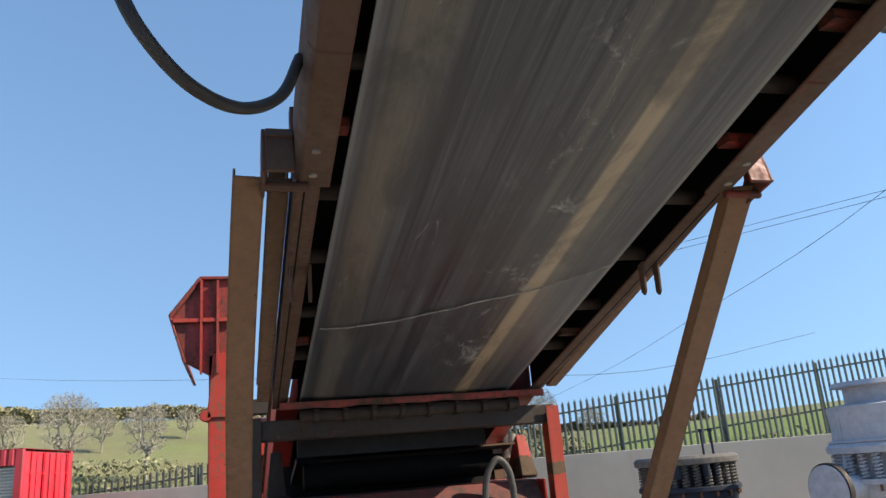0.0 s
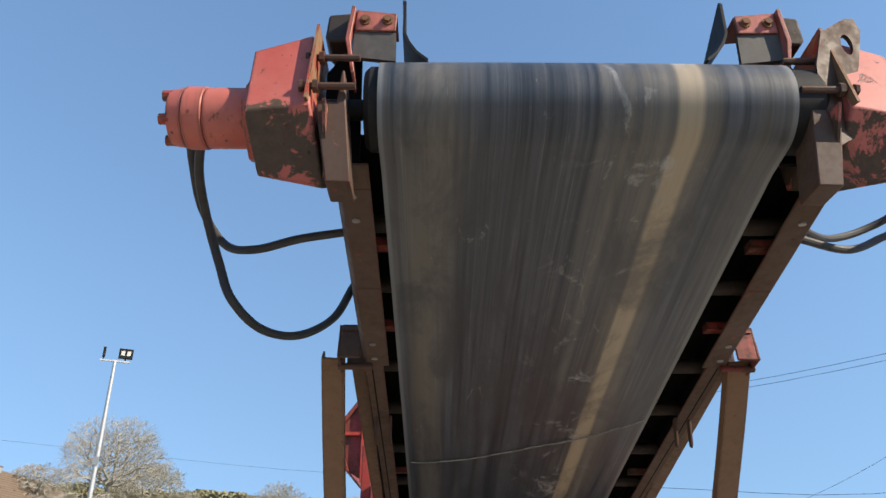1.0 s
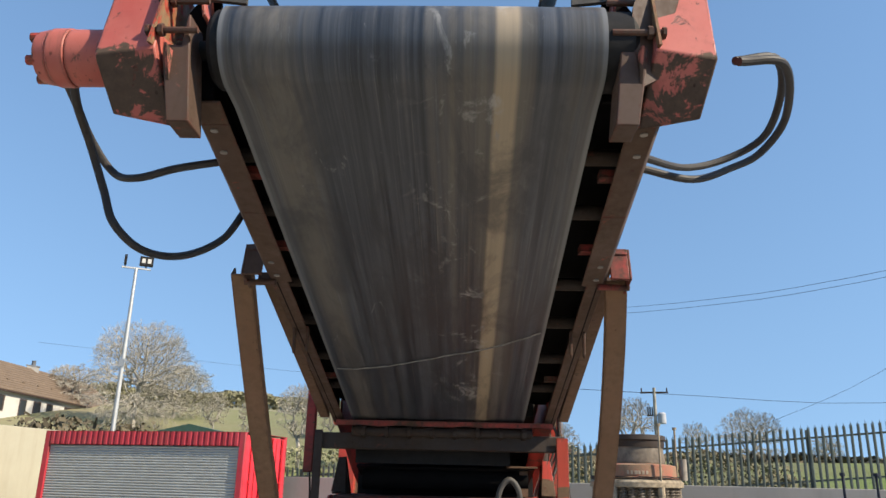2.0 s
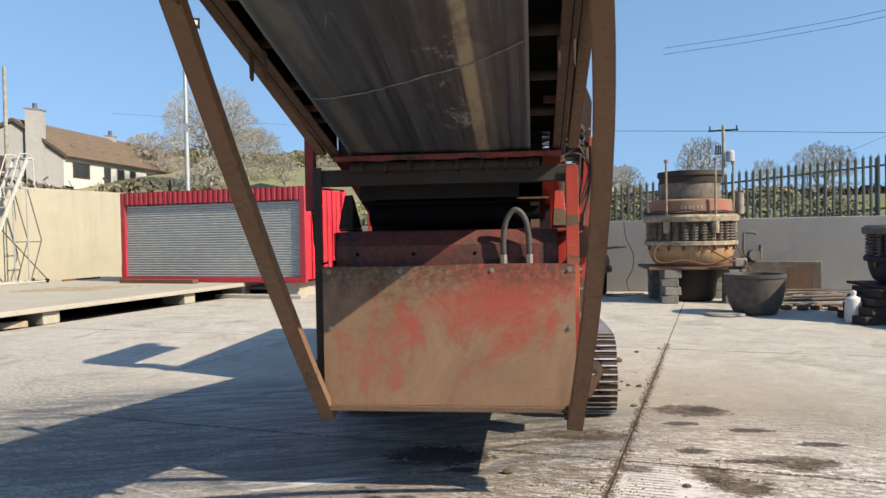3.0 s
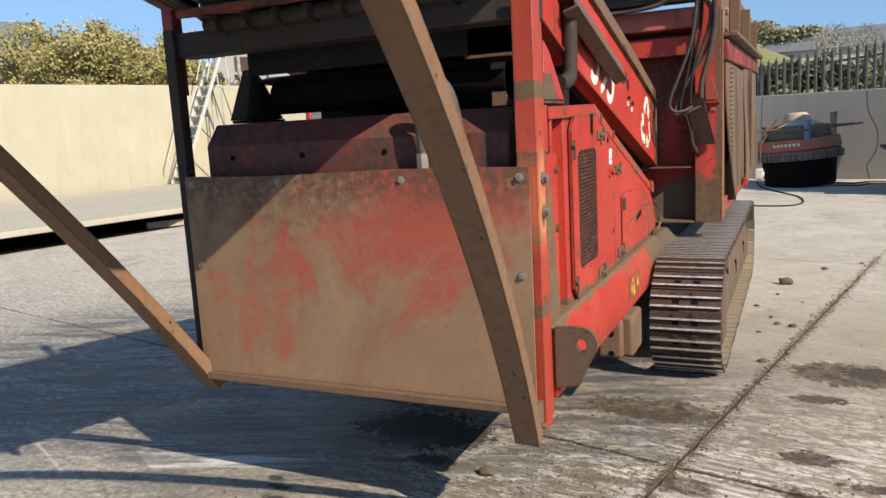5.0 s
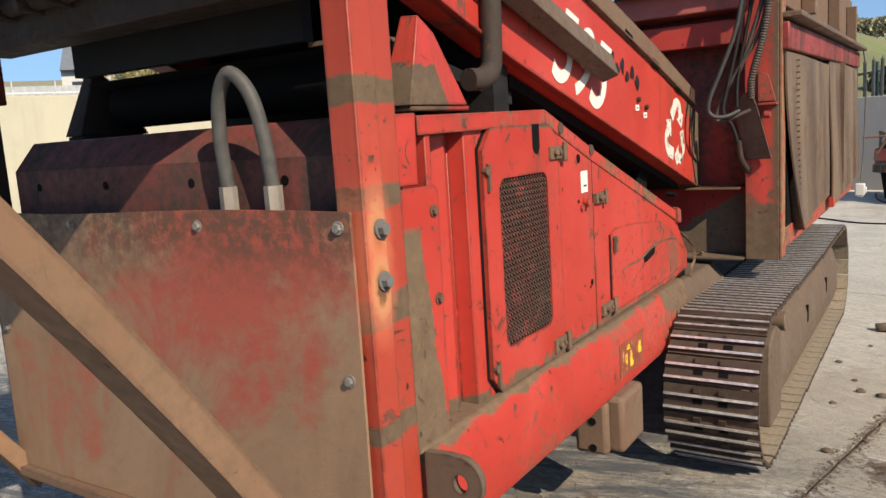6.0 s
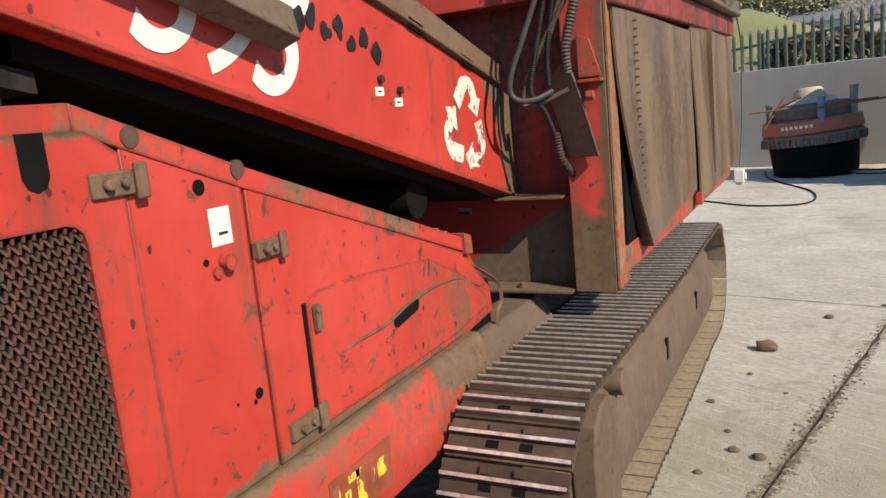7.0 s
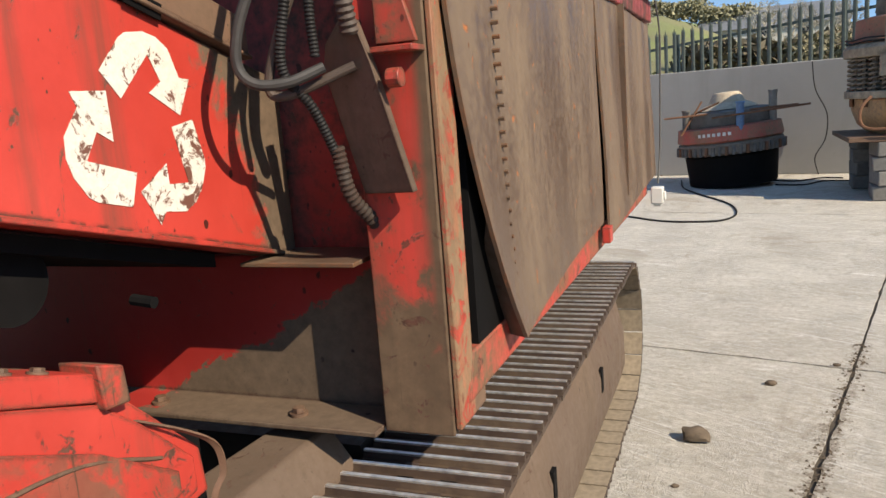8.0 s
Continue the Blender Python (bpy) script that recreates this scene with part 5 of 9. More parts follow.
for i in range(7):
    bm = fresh()
    y, z = 1.80 + i * 0.062, 1.895 - i * 0.012
    lathe(bm, [(0.027 - 0.003 * (i % 3), 0), (0.024, 0.0012)], (0, 0, 0), 22)
    for v in bm.verts:
        k = 1 + 0.9 * noise.noise(Vector((v.co.x * 30, v.co.y * 30, i * 3.7)))
        v.co = Vector((0.7032 + v.co.z, y + v.co.x * k, z + v.co.y * k * 1.25 + (0.014 if i % 2 else -0.010)))
    part("marker_scrawl", bm, black_mark, machine)
for y, z in ((2.17, 1.70), (2.28, 1.665)):
    bm = fresh()
    box(bm, 0.701, 0.7028, y - 0.024, y + 0.024, z - 0.015, z + 0.012)
    plate = part("small_plate", bm, white_mark, machine)
    bm = fresh()
    rod(bm, (0.70, y + 0.006, z + 0.035), (0.715, y + 0.006, z + 0.035), 0.012, 8)
    box(bm, 0.7029, 0.7035, y - 0.012, y + 0.010, z - 0.004, z + 0.001)
    part("plate_stud", bm, dark_steel, plate)
# brown angle bar standing off the beam
bm = fresh()
channel(bm, on_beam((0.70, 2.135), 0, 0, 0.78), on_beam((0.70, 2.135), 1.03, 0, 0.78), 0.09, 0.07, 0.012, (1, 0, 0.4))
beam(bm, on_beam((0.95, 2.07), 0, 0, 0.70), on_beam((0.95, 2.07), 0, 0, 0.77), 0.05, 0.05)
part("guard_bar", bm, track_brown, machine, "brown angle bar", bevel=0.003)

# raised rear section: side channels below, folding head section
for s in (1, -1):
    bm = fresh()
    for a, b in (((-2.03, 0.07), (0.12, 0.0)),):
        y0, y1 = -1.90, 0.12
        z0, z1 = conv_low(y0) + 0.012, conv_low(y1) + 0.012
        o = lambda y, z: [(s * 0.66, y, z), (s * 0.735, y, z), (s * 0.735, y, z + 0.15), (s * 0.725, y, z + 0.15), (s * 0.725, y, z + 0.01), (s * 0.66, y, z + 0.01)]
        hull_faces(bm, o(y0, z0), o(y1, z1))
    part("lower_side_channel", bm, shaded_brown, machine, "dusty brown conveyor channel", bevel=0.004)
    # second channel bolted along the outside, with its end tab
    bm = fresh()
    channel(bm, (s * 0.744, -1.70, 2.70), (s * 0.752, 0.02, 2.225), 0.10, 0.062, 0.008, (-s, 0, 0))
    part("outer_channel", bm, brown_steel, machine, "brown channel along the conveyor's outside", bevel=0.003)
    bm = fresh()
    box(bm, min(s * 0.735, s * 0.815), max(s * 0.735, s * 0.815), -1.735, -1.705, 2.655, 2.69)
    prism(bm, [(-1.74, 2.65), (-1.73, 2.65), (-1.72, 2.72), (-1.73, 2.73)], "x", s * 0.81, s * 0.822)
    part("channel_tab", bm, shaded_brown, machine)
    bm = fresh()
    o = lambda y, z: [(s * 0.635, y, z), (s * 0.722, y, z), (s * 0.742, y, z + 0.03), (s * 0.742, y, z + 0.20), (s * 0.732, y, z + 0.20), (s * 0.732, y, z + 0.035), (s * 0.717, y, z + 0.01), (s * 0.635, y, z + 0.01)]
    ys = (-1.86, -2.4, -2.9, -3.0)
    for a, b in zip(ys, ys[1:]):
        hull_faces(bm, o(a, conv_low(a)), o(b, conv_low(b)))
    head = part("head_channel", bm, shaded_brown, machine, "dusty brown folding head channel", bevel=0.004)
    for y in (-2.87, -2.76, -2.03, -1.92):
        bm = fresh()
        rod(bm, (s * 0.69, y, conv_low(y) - 0.003), (s * 0.69, y, conv_low(y) + 0.002), 0.013, 10)
        part("bolt_hole", bm, zinc, head)
    bm = fresh()
    prism(bm, [(-1.970, 2.620), (-1.820, 2.590), (-1.840, 2.720), (-1.930, 2.765)], "x", s * 0.823, s * 0.835)
    prism(bm, [(-1.950, 2.735), (-1.840, 2.710), (-1.840, 2.720), (-1.930, 2.765)], "x", s * 0.744, s * 0.824)
    prism(bm, [(-1.970, 2.620), (-1.960, 2.615), (-1.925, 2.760), (-1.935, 2.765)], "x", s * 0.744, s * 0.824)
    prism(bm, [(-1.910, 2.770), (-1.890, 2.860), (-1.850, 2.860), (-1.830, 2.730)], "x", s * 0.737, s * 0.75)
    rod(bm, (s * 0.70, -1.88, 2.605), (s * 0.84, -1.88, 2.605), 0.014, 10)
    part("strut_bracket", bm, red_dark if s > 0 else shaded_brown, machine, bevel=0.004)
    # double prongs under the lower channel
    bm = fresh()
    for x in (0.655, 0.72):
        prism(bm, [(-1.37, conv_low(-1.37) + 0.02), (-1.33, conv_low(-1.33) + 0.02), (-1.33, conv_low(-1.37) - 0.10), (-1.345, conv_low(-1.37) - 0.115), (-1.36, conv_low(-1.37) - 0.10)], "x", s * x - 0.006, s * x + 0.006)
    part("prong", bm, shaded_brown, machine, bevel=0.003)
    # dark trough side and black backing, the slit's shade put into their colour
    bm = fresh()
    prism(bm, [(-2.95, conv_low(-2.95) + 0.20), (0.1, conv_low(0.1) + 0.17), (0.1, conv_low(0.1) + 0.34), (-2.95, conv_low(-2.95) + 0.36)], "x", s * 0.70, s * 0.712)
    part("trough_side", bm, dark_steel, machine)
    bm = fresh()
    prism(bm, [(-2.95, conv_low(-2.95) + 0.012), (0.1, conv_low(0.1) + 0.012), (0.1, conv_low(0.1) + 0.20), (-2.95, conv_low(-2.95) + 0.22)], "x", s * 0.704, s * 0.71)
    part("inner_web", bm, shade_black, machine)
    # struts down to the feet, both bowed from use
    foot, sway, topp = ((0.767, -0.085, 0.475), (0.930, -0.985, 1.915), (0.786, -1.875, 2.635)) if s > 0 else ((-0.78, 0.015, 0.50), (-0.962, -0.505, 1.39), (-0.868, -1.85, 2.645))
    foot, sway, topp = Vector(foot), Vector(sway), Vector(topp)
    line = [foot * (1 - u) ** 2 + sway * 2 * u * (1 - u) + topp * u * u for u in [i / 18 for i in range(19)]]
    bm = fresh()
    rings = []
    w, h, t = 0.092, 0.055, 0.008
    for i, p in enumerate(line):
        d = (line[max(i - 1, 0)] - line[min(i + 1, 18)]).normalized()
        sd = d.cross(Vector((0, -1, -0.85))).normalized()
        up = sd.cross(d)
        q = [(-w / 2, 0), (w / 2, 0), (w / 2, -h), (w / 2 - t, -h), (w / 2 - t, -t), (-w / 2 + t, -t), (-w / 2 + t, -h), (-w / 2, -h)]
        rings.append([bm.verts.new(p + sd * a + up * b) for a, b in q])
    for a, b in zip(rings, rings[1:]):
        for i in range(8):
            bm.faces.new((a[i], a[(i + 1) % 8], b[(i + 1) % 8], b[i]))
    bm.faces.new(rings[0]), bm.faces.new(rings[-1][::-1])
    strut = part("strut", bm, strut_brown, machine, "long bowed brown channel strut")
    bm = fresh()
    box(bm, foot.x - 0.036, foot.x + 0.036, foot.y + 0.02, foot.y + 0.10, foot.z + 0.02, foot.z + 0.14)
    rod(bm, (foot.x - 0.06, foot.y + 0.05, foot.z + 0.06), (foot.x + 0.06, foot.y + 0.05, foot.z + 0.06), 0.012, 8)
    part("strut_foot", bm, brown_steel, strut, bevel=0.004)
# added black pan closing the frame above the return run, for its shade
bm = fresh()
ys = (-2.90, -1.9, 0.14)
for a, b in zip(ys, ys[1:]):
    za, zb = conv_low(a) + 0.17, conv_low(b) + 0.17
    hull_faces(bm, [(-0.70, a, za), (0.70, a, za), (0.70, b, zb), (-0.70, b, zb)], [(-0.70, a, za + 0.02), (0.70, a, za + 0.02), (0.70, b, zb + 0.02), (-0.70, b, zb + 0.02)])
part("inner_pan", bm, shade_black, machine)

# belt: return run, head wrap and carrying run
bm = fresh()
prof = [(y, 2.178 - 0.24 * y) for y in (0.16, -0.6, -1.2, -1.8, -2.4, -2.96)]
dy, dz, r = -3.06, 3.030, 0.132
prof += [(dy + r * math.cos(radians(a)), dz + r * math.sin(radians(a))) for a in range(-96, -270, -8)]
prof += [(-3.02, 3.16), (-2.5, 3.06), (-1.9, 2.93), (-1.0, 2.70), (0.12, 2.42)]
cols = [-0.60 + 1.127 * i / 16 for i in range(17)]
grid = []
for y, z in prof:
    row = []
    for x in cols:
        sag = -0.012 * (1 - (x / 0.61) ** 2) if z < 2.92 and y > -2.99 and z < 2.24 - 0.24 * y else 0.004 * (1 - (x / 0.61) ** 2)
        row.append(bm.verts.new((x, y, z + sag)))
    grid.append(row)
for a, b in zip(grid, grid[1:]):
    for i in range(16):
        bm.faces.new((a[i], a[i + 1], b[i + 1], b[i]))
thicken(bm, 0.009)
belt = part("belt", bm, belt_mat, machine, "worn black rubber belt with a sandy stripe")
# torn splice across the return run
for start, seed in ((-0.87, 13),):
    bm = fresh()
    rnd = random.Random(seed)
    pts = []
    for i in range(30):
        u = i / 29
        x = -0.575 + 1.08 * u
        y = start - 0.20 * u - 0.32 * u * u + 0.012 * math.sin(u * 9) + rnd.uniform(-0.006, 0.006)
        z = 2.178 - 0.24 * y - 0.012 * (1 - (x / 0.61) ** 2) - 0.0095
        pts.append((x, y, z))
    hose(bm, pts, 0.0035, 5, 2)
    part("torn_splice", bm, pale_cord, belt, "ragged pale splice line")
bm = fresh()
rod(bm, (-0.625, dy, dz), (0.605, dy, dz), 0.121, 36)
rod(bm, (-0.640, dy, dz), (-0.625, dy, dz), 0.108, 36, 0.121)
rod(bm, (0.605, dy, dz), (0.622, dy, dz), 0.121, 36, 0.106)
rod(bm, (-0.76, dy, dz), (0.78, dy, dz), 0.03, 14)
part("head_drum", bm, rubber, machine, "ribbed black head drum")
for y in (-2.62, -2.28, -1.70, -1.3, -0.85, -0.4):
    bm = fresh()
    z = conv_low(y) + 0.09
    rod(bm, (-0.70, y, z), (0.70, y, z), 0.03, 12)
    part("idler_roller", bm, dark_steel, machine)
for y in (-2.55, -2.05, -0.6):
    for s in (1, -1):
        bm = fresh()
        z = conv_low(y) + 0.05
        box(bm, s * 0.60, s * 0.70, y - 0.03, y + 0.03, z, z + 0.03)
        part("roller_bracket", bm, red_dark, machine)

# head end: gearbox guards, motor, scraper ears
def head_part(name, bm, material, parent, label="", bevel=0.0):
    """A part of the head, drawn on the folded frame and set out to the raised one."""
    for v in bm.verts:
        v.co = Vector((v.co.x * 1.06, v.co.y + 0.13, v.co.z + 0.10))
    return part(name, bm, material, parent, label, bevel)


HEAD = -0.06
for s in (1, -1):
    def hx(a):
        """Sideways place on this half of the head, from its middle."""
        return HEAD + s * a

    # guard: sloping front, ridge, tucked-in underside, open top
    bm = fresh()
    rows = (((0.68, -3.08, 2.765), (0.863, -3.08, 2.803), (0.863, -2.86, 2.93), (0.68, -2.84, 2.90)),
            ((0.717, -3.19, 2.965), (0.890, -3.19, 2.937), (0.890, -2.88, 3.03), (0.717, -2.86, 3.03)),
            ((0.741, -3.10, 3.262), (0.908, -3.10, 3.203), (0.895, -2.92, 3.19), (0.741, -2.90, 3.25)))
    rings = [[bm.verts.new((hx(a), y, z)) for a, y, z in row] for row in rows]
    for q, nxt in zip(rings, rings[1:]):
        for i in range(4):
            bm.faces.new((q[i], q[(i + 1) % 4], nxt[(i + 1) % 4], nxt[i]))
    bm.faces.new(rings[0][::-1]), bm.faces.new(rings[2])
    guard = part("bearing_guard", bm, red_guard, machine, "chipped faded red folded guard box", bevel=0.006)
    bm = fresh()
    prism(bm, [(-3.215, 2.965), (-3.125, 3.282), (-2.90, 3.27), (-2.86, 3.04)], "x", hx(0.722), hx(0.730))
    part("guard_lip", bm, orange_steel, guard, "bare scuffed edge of the guard")
    bm = fresh()
    prism(bm, [(-3.105, 2.757), (-3.215, 2.962), (-2.84, 2.99), (-2.86, 2.89)], "x", hx(0.672), hx(0.680))
    part("guard_lip", bm, red_guard, guard)
    for y, z in ((-3.18, 3.025), (-3.12, 3.165)):
        bm = fresh()
        rod(bm, (hx(0.60), y, z), (hx(0.75), y, z), 0.010, 8)
        rod(bm, (hx(0.700), y, z), (hx(0.714), y, z), 0.020, 6)
        rod(bm, (hx(0.742), y, z), (hx(0.752), y, z), 0.017, 6)
        part("adjuster_bolt", bm, shaded_brown, guard)
    bm = fresh()
    prism(bm, [(hx(0.60), 2.74), (hx(0.665), 2.74), (hx(0.705), 2.975), (hx(0.70), 2.99), (hx(0.65), 2.985), (hx(0.642), 3.09), (hx(0.634), 3.09), (hx(0.625), 2.98)], "y", -3.165, -3.05)
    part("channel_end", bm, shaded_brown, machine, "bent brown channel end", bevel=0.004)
    # scraper ear: red strap over a grey rubber strip
    bm = fresh()
    prism(bm, [(hx(0.505), 3.293), (hx(0.625), 3.296), (hx(0.622), 3.37), (hx(0.503), 3.357)], "y", -3.085, -3.073)
    prism(bm, [(hx(0.626), 3.127), (hx(0.650), 3.254), (hx(0.636), 3.375), (hx(0.624), 3.372), (hx(0.636), 3.254), (hx(0.618), 3.135)], "y", -3.10, -2.98)
    prism(bm, [(hx(0.503), 3.352), (hx(0.625), 3.365), (hx(0.625), 3.375), (hx(0.503), 3.362)], "y", -3.073, -2.96)
    ear = part("scraper_ear", bm, red_faded, machine, "bent faded red scraper bracket", bevel=0.002)
    for a in (0.530, 0.597):
        bm = fresh()
        bolt(bm, (hx(a), -3.086, 3.330), (0, -1, 0), 0.012, 0.014)
        part("bolt", bm, rusty, ear)
    bm = fresh()
    prism(bm, [(hx(0.502), 3.188), (hx(0.629), 3.203), (hx(0.627), 3.295), (hx(0.504), 3.291)], "y", -3.078, -3.062)
    part("scraper_strip", bm, grey_hose, ear, "worn grey rubber strip")
    bm = fresh()
    line = [(0.476, 3.408, 0.02), (0.477, 3.297, 0.20), (0.462, 3.258, 0.27), (0.440, 3.225, 0.31), (0.408, 3.197, 0.31)]
    va = [bm.verts.new((hx(a), -3.08, z)) for a, z, _ in line]
    vb = [bm.verts.new((hx(a * 1.01), -3.08 + d, z + 0.02 + 0.1 * d)) for a, z, d in line]
    for i in range(len(line) - 1):
        bm.faces.new((va[i], va[i + 1], vb[i + 1], vb[i]))
    thicken(bm, 0.008)
    part("rubber_flap", bm, rubber, ear, "curled black rubber flap")
    bm = fresh()
    prism(bm, [(hx(0.636), 3.28), (hx(0.705), 3.28), (hx(0.718), 3.30), (hx(0.712), 3.382), (hx(0.640), 3.39)], "y", -3.05, -2.93)
    part("tension_box", bm, dark_steel, machine, bevel=0.008)
    # Added black plate fills the shaded gap behind the ear.
    bm = fresh()
    prism(bm, [(hx(0.60), 2.90), (hx(0.705), 2.90), (hx(0.712), 3.20), (hx(0.66), 3.28), (hx(0.61), 3.28)], "y", -3.00, -2.985)
    part("bearing_plate", bm, shade_black, machine, "added black plate for the dark gap behind the ear")
# twisted plate with a round hole beside the drum
bm = fresh()
outer = [(0.572, 3.02), (0.561, 2.927), (0.585, 2.76), (0.645, 2.80), (0.728, 2.905), (0.736, 2.945), (0.655, 2.912), (0.702, 3.042), (0.736, 3.171), (0.722, 3.212), (0.692, 3.205), (0.661, 3.181), (0.608, 3.139)]
hole = [(0.681 + 0.018 * math.cos(a), 3.110 + 0.036 * math.sin(a)) for a in [2 * math.pi * k / 14 for k in range(14)]]
lay = []
for y in (-3.30, -3.285):
    vo = [bm.verts.new((x, y + (x - 0.56) * 0.25, z)) for x, z in outer]
    vh = [bm.verts.new((x, y + (x - 0.56) * 0.25, z)) for x, z in hole]
    es = [bm.edges.new((v[i], v[(i + 1) % len(v)])) for v in (vo, vh) for i in range(len(v))]
    bmesh.ops.triangle_fill(bm, use_beauty=True, use_dissolve=False, edges=es)
    lay.append((vo, vh))
for a, b in zip(lay[0], lay[1]):
    for i in range(len(a)):
        bm.faces.new((a[i], a[(i + 1) % len(a)], b[(i + 1) % len(a)], b[i]))
head_part("lifting_plate", bm, shaded_brown, machine, "twisted brown steel plate with a hole")
bm = fresh()
rod(bm, (-0.90, -3.15, 2.925), (-1.033, -3.15, 2.925), 0.088, 20)
motor = head_part("hydraulic_motor", bm, red_faded, machine, "stubby faded red hydraulic motor", bevel=0.004)
for a, b, ra, rb in ((-1.034, -1.088, 0.091, 0.091), (-1.089, -1.13, 0.088, 0.080)):
    bm = fresh()
    rod(bm, (a, -3.15, 2.925), (b, -3.15, 2.925), ra, 20, rb)
    head_part("motor_section", bm, red_faded, motor, bevel=0.004)
bm = fresh()
ring = [(0.125 if k % 5 in (0, 1) else 0.106, 2 * math.pi * (k + 0.5) / 20) for k in range(20)]
prism(bm, [(-3.15 + r * math.cos(t), 2.925 + r * math.sin(t)) for r, t in ring], "x", -0.92, -0.89)
head_part("motor_flange", bm, red_faded, motor, "lobed red mounting flange", bevel=0.003)
for k in range(5):
    bm = fresh()
    t = 2 * math.pi * k / 5
    rod(bm, (-1.12, -3.15 + 0.066 * math.cos(t), 2.925 + 0.066 * math.sin(t)), (-1.148, -3.15 + 0.066 * math.cos(t), 2.925 + 0.066 * math.sin(t)), 0.016, 8)
    head_part("motor_bolt", bm, red_worn, motor)
for pts in ([(-1.055, -3.13, 2.90), (-1.10, -2.98, 2.85), (-1.105, -2.85, 2.77), (-1.06, -2.80, 2.62), (-1.01, -2.80, 2.50), (-0.93, -2.74, 2.425), (-0.84, -2.62, 2.442), (-0.755, -2.48, 2.55), (-0.705, -2.40, 2.70)],
            [(-1.085, -3.15, 2.90), (-1.13, -2.95, 2.89), (-1.14, -2.78, 2.82), (-1.07, -2.73, 2.715), (-0.96, -2.79, 2.672), (-0.83, -2.80, 2.705), (-0.695, -2.77, 2.745)],
            [(0.90, -3.12, 2.95), (1.05, -3.05, 3.0), (1.18, -2.75, 3.04), (1.20, -2.52, 2.985), (1.08, -2.45, 2.92), (0.90, -2.53, 2.846), (0.695, -2.75, 2.79)],
            [(0.90, -3.15, 2.93), (1.06, -3.08, 2.96), (1.20, -2.72, 2.965), (1.15, -2.60, 2.88), (1.04, -2.60, 2.815), (0.885, -2.67, 2.74), (0.695, -2.74, 2.75)]):
    bm = fresh()
    hose(bm, pts, 0.0138, 10)
    head_part("hydraulic_hose", bm, dull_hose, machine, "hanging hydraulic hose")

# ---- hopper unit and tracks ----
bm = fresh()
prism(bm, [(0.98, 3.09), (1.15, 3.09), (1.15, 3.13), (1.03, 3.13), (1.03, 3.30), (0.98, 3.30)], "z", 0.845, 2.36)
hpost = part("hopper_post", bm, red_post, machine, "heavy red hopper corner post", bevel=0.004)
bm = fresh()
box(bm, 1.152, 1.166, 3.095, 3.20, 0.86, 2.30)
part("scuffed_edge", bm, orange_steel, hpost, "scuffed ochre post edge", bevel=0.003)
bm = fresh()
box(bm, 1.10, 1.151, 3.15, 3.32, 0.84, 0.99)
part("post_shoe", bm, brown_steel, hpost, bevel=0.004)
bm = fresh()
box(bm, -1.155, -0.985, 3.02, 3.20, 0.85, 2.90)
part("hopper_post", bm, red_worn, machine, bevel=0.004)
# front wall of the hopper with its shelf channels
bm = fresh()
box(bm, -0.99, 0.98, 3.27, 3.29, 1.20, 2.36)
part("front_wall", bm, red_dark, machine)
bm = fresh()
prism(bm, [(3.12, 2.02), (3.27, 2.02), (3.27, 2.16), (3.12, 2.15)], "x", -0.98, 0.975)
part("shelf_channel", bm, red_paint, machine, bevel=0.006)
bm = fresh()
prism(bm, [(3.08, 2.20), (3.27, 2.19), (3.27, 2.36), (3.08, 2.33)], "x", -0.98, 0.975)
part("shelf_channel", bm, red_faded, machine, bevel=0.006)
bm = fresh()
box(bm, -1.02, 1.06, 3.0, 3.16, 2.37, 2.50)
prism(bm, [(0.80, 2.50), (1.12, 2.50), (1.14, 2.95), (1.08, 3.12), (0.82, 3.14)], "y", 3.06, 3.12)
part("hopper_head", bm, dark_steel, machine, bevel=0.006)
bm = fresh()
prism(bm, [(1.10, 2.30), (1.145, 2.30), (1.145, 2.58), (1.10, 2.60)], "y", 3.0, 3.04)
part("lug_plate", bm, red_paint, machine, bevel=0.003)
bm = fresh()
prism(bm, [(1.09, 2.66), (1.12, 2.66), (1.24, 2.76), (1.23, 2.78)], "y", 2.95, 2.99)
part("pointed_stay", bm, grey_iron, machine)
# beam end bracket and lower chassis web
bm = fresh()
box(bm, -0.97, 0.975, 3.20, 3.22, 0.855, 1.235)
box(bm, 0.17, 0.975, 3.05, 3.22, 0.845, 0.858)
web = part("chassis_web", bm, red_web, machine, "grimy red chassis web plate", bevel=0.003)
bm = fresh()
box(bm, 0.66, 0.955, 3.06, 3.25, 1.236, 1.246)
part("ledge", bm, hopper_steel, web, bevel=0.002)
for x in (0.50, 0.92):
    bm = fresh()
    bolt(bm, (x - 0.18, 3.11, 0.862), (0, 0, 1), 0.016, 0.016)
    part("bolt", bm, brown_steel, web)
for s in (1, -1):
    bm = fresh()
    hull_faces(bm, [(s * 0.62, 2.552, 0.53), (s * 0.80, 2.552, 0.53), (s * 0.81, 2.552, 0.60), (s * 0.81, 2.552, 0.74), (s * 0.77, 2.552, 0.81), (s * 0.62, 2.552, 0.82)],
               [(s * 0.665, 3.16, 0.53), (s * 0.84, 3.16, 0.53), (s * 0.85, 3.16, 0.60), (s * 0.85, 3.16, 0.73), (s * 0.79, 3.16, 0.815), (s * 0.665, 3.16, 0.82)])
    part("chassis_tail", bm, track_brown, machine, "dusty brown chassis end", bevel=0.008)
bm = fresh()
box(bm, -0.82, 0.82, 3.25, 6.6, 0.40, 0.72)
part("undercarriage", bm, dark_steel, machine)
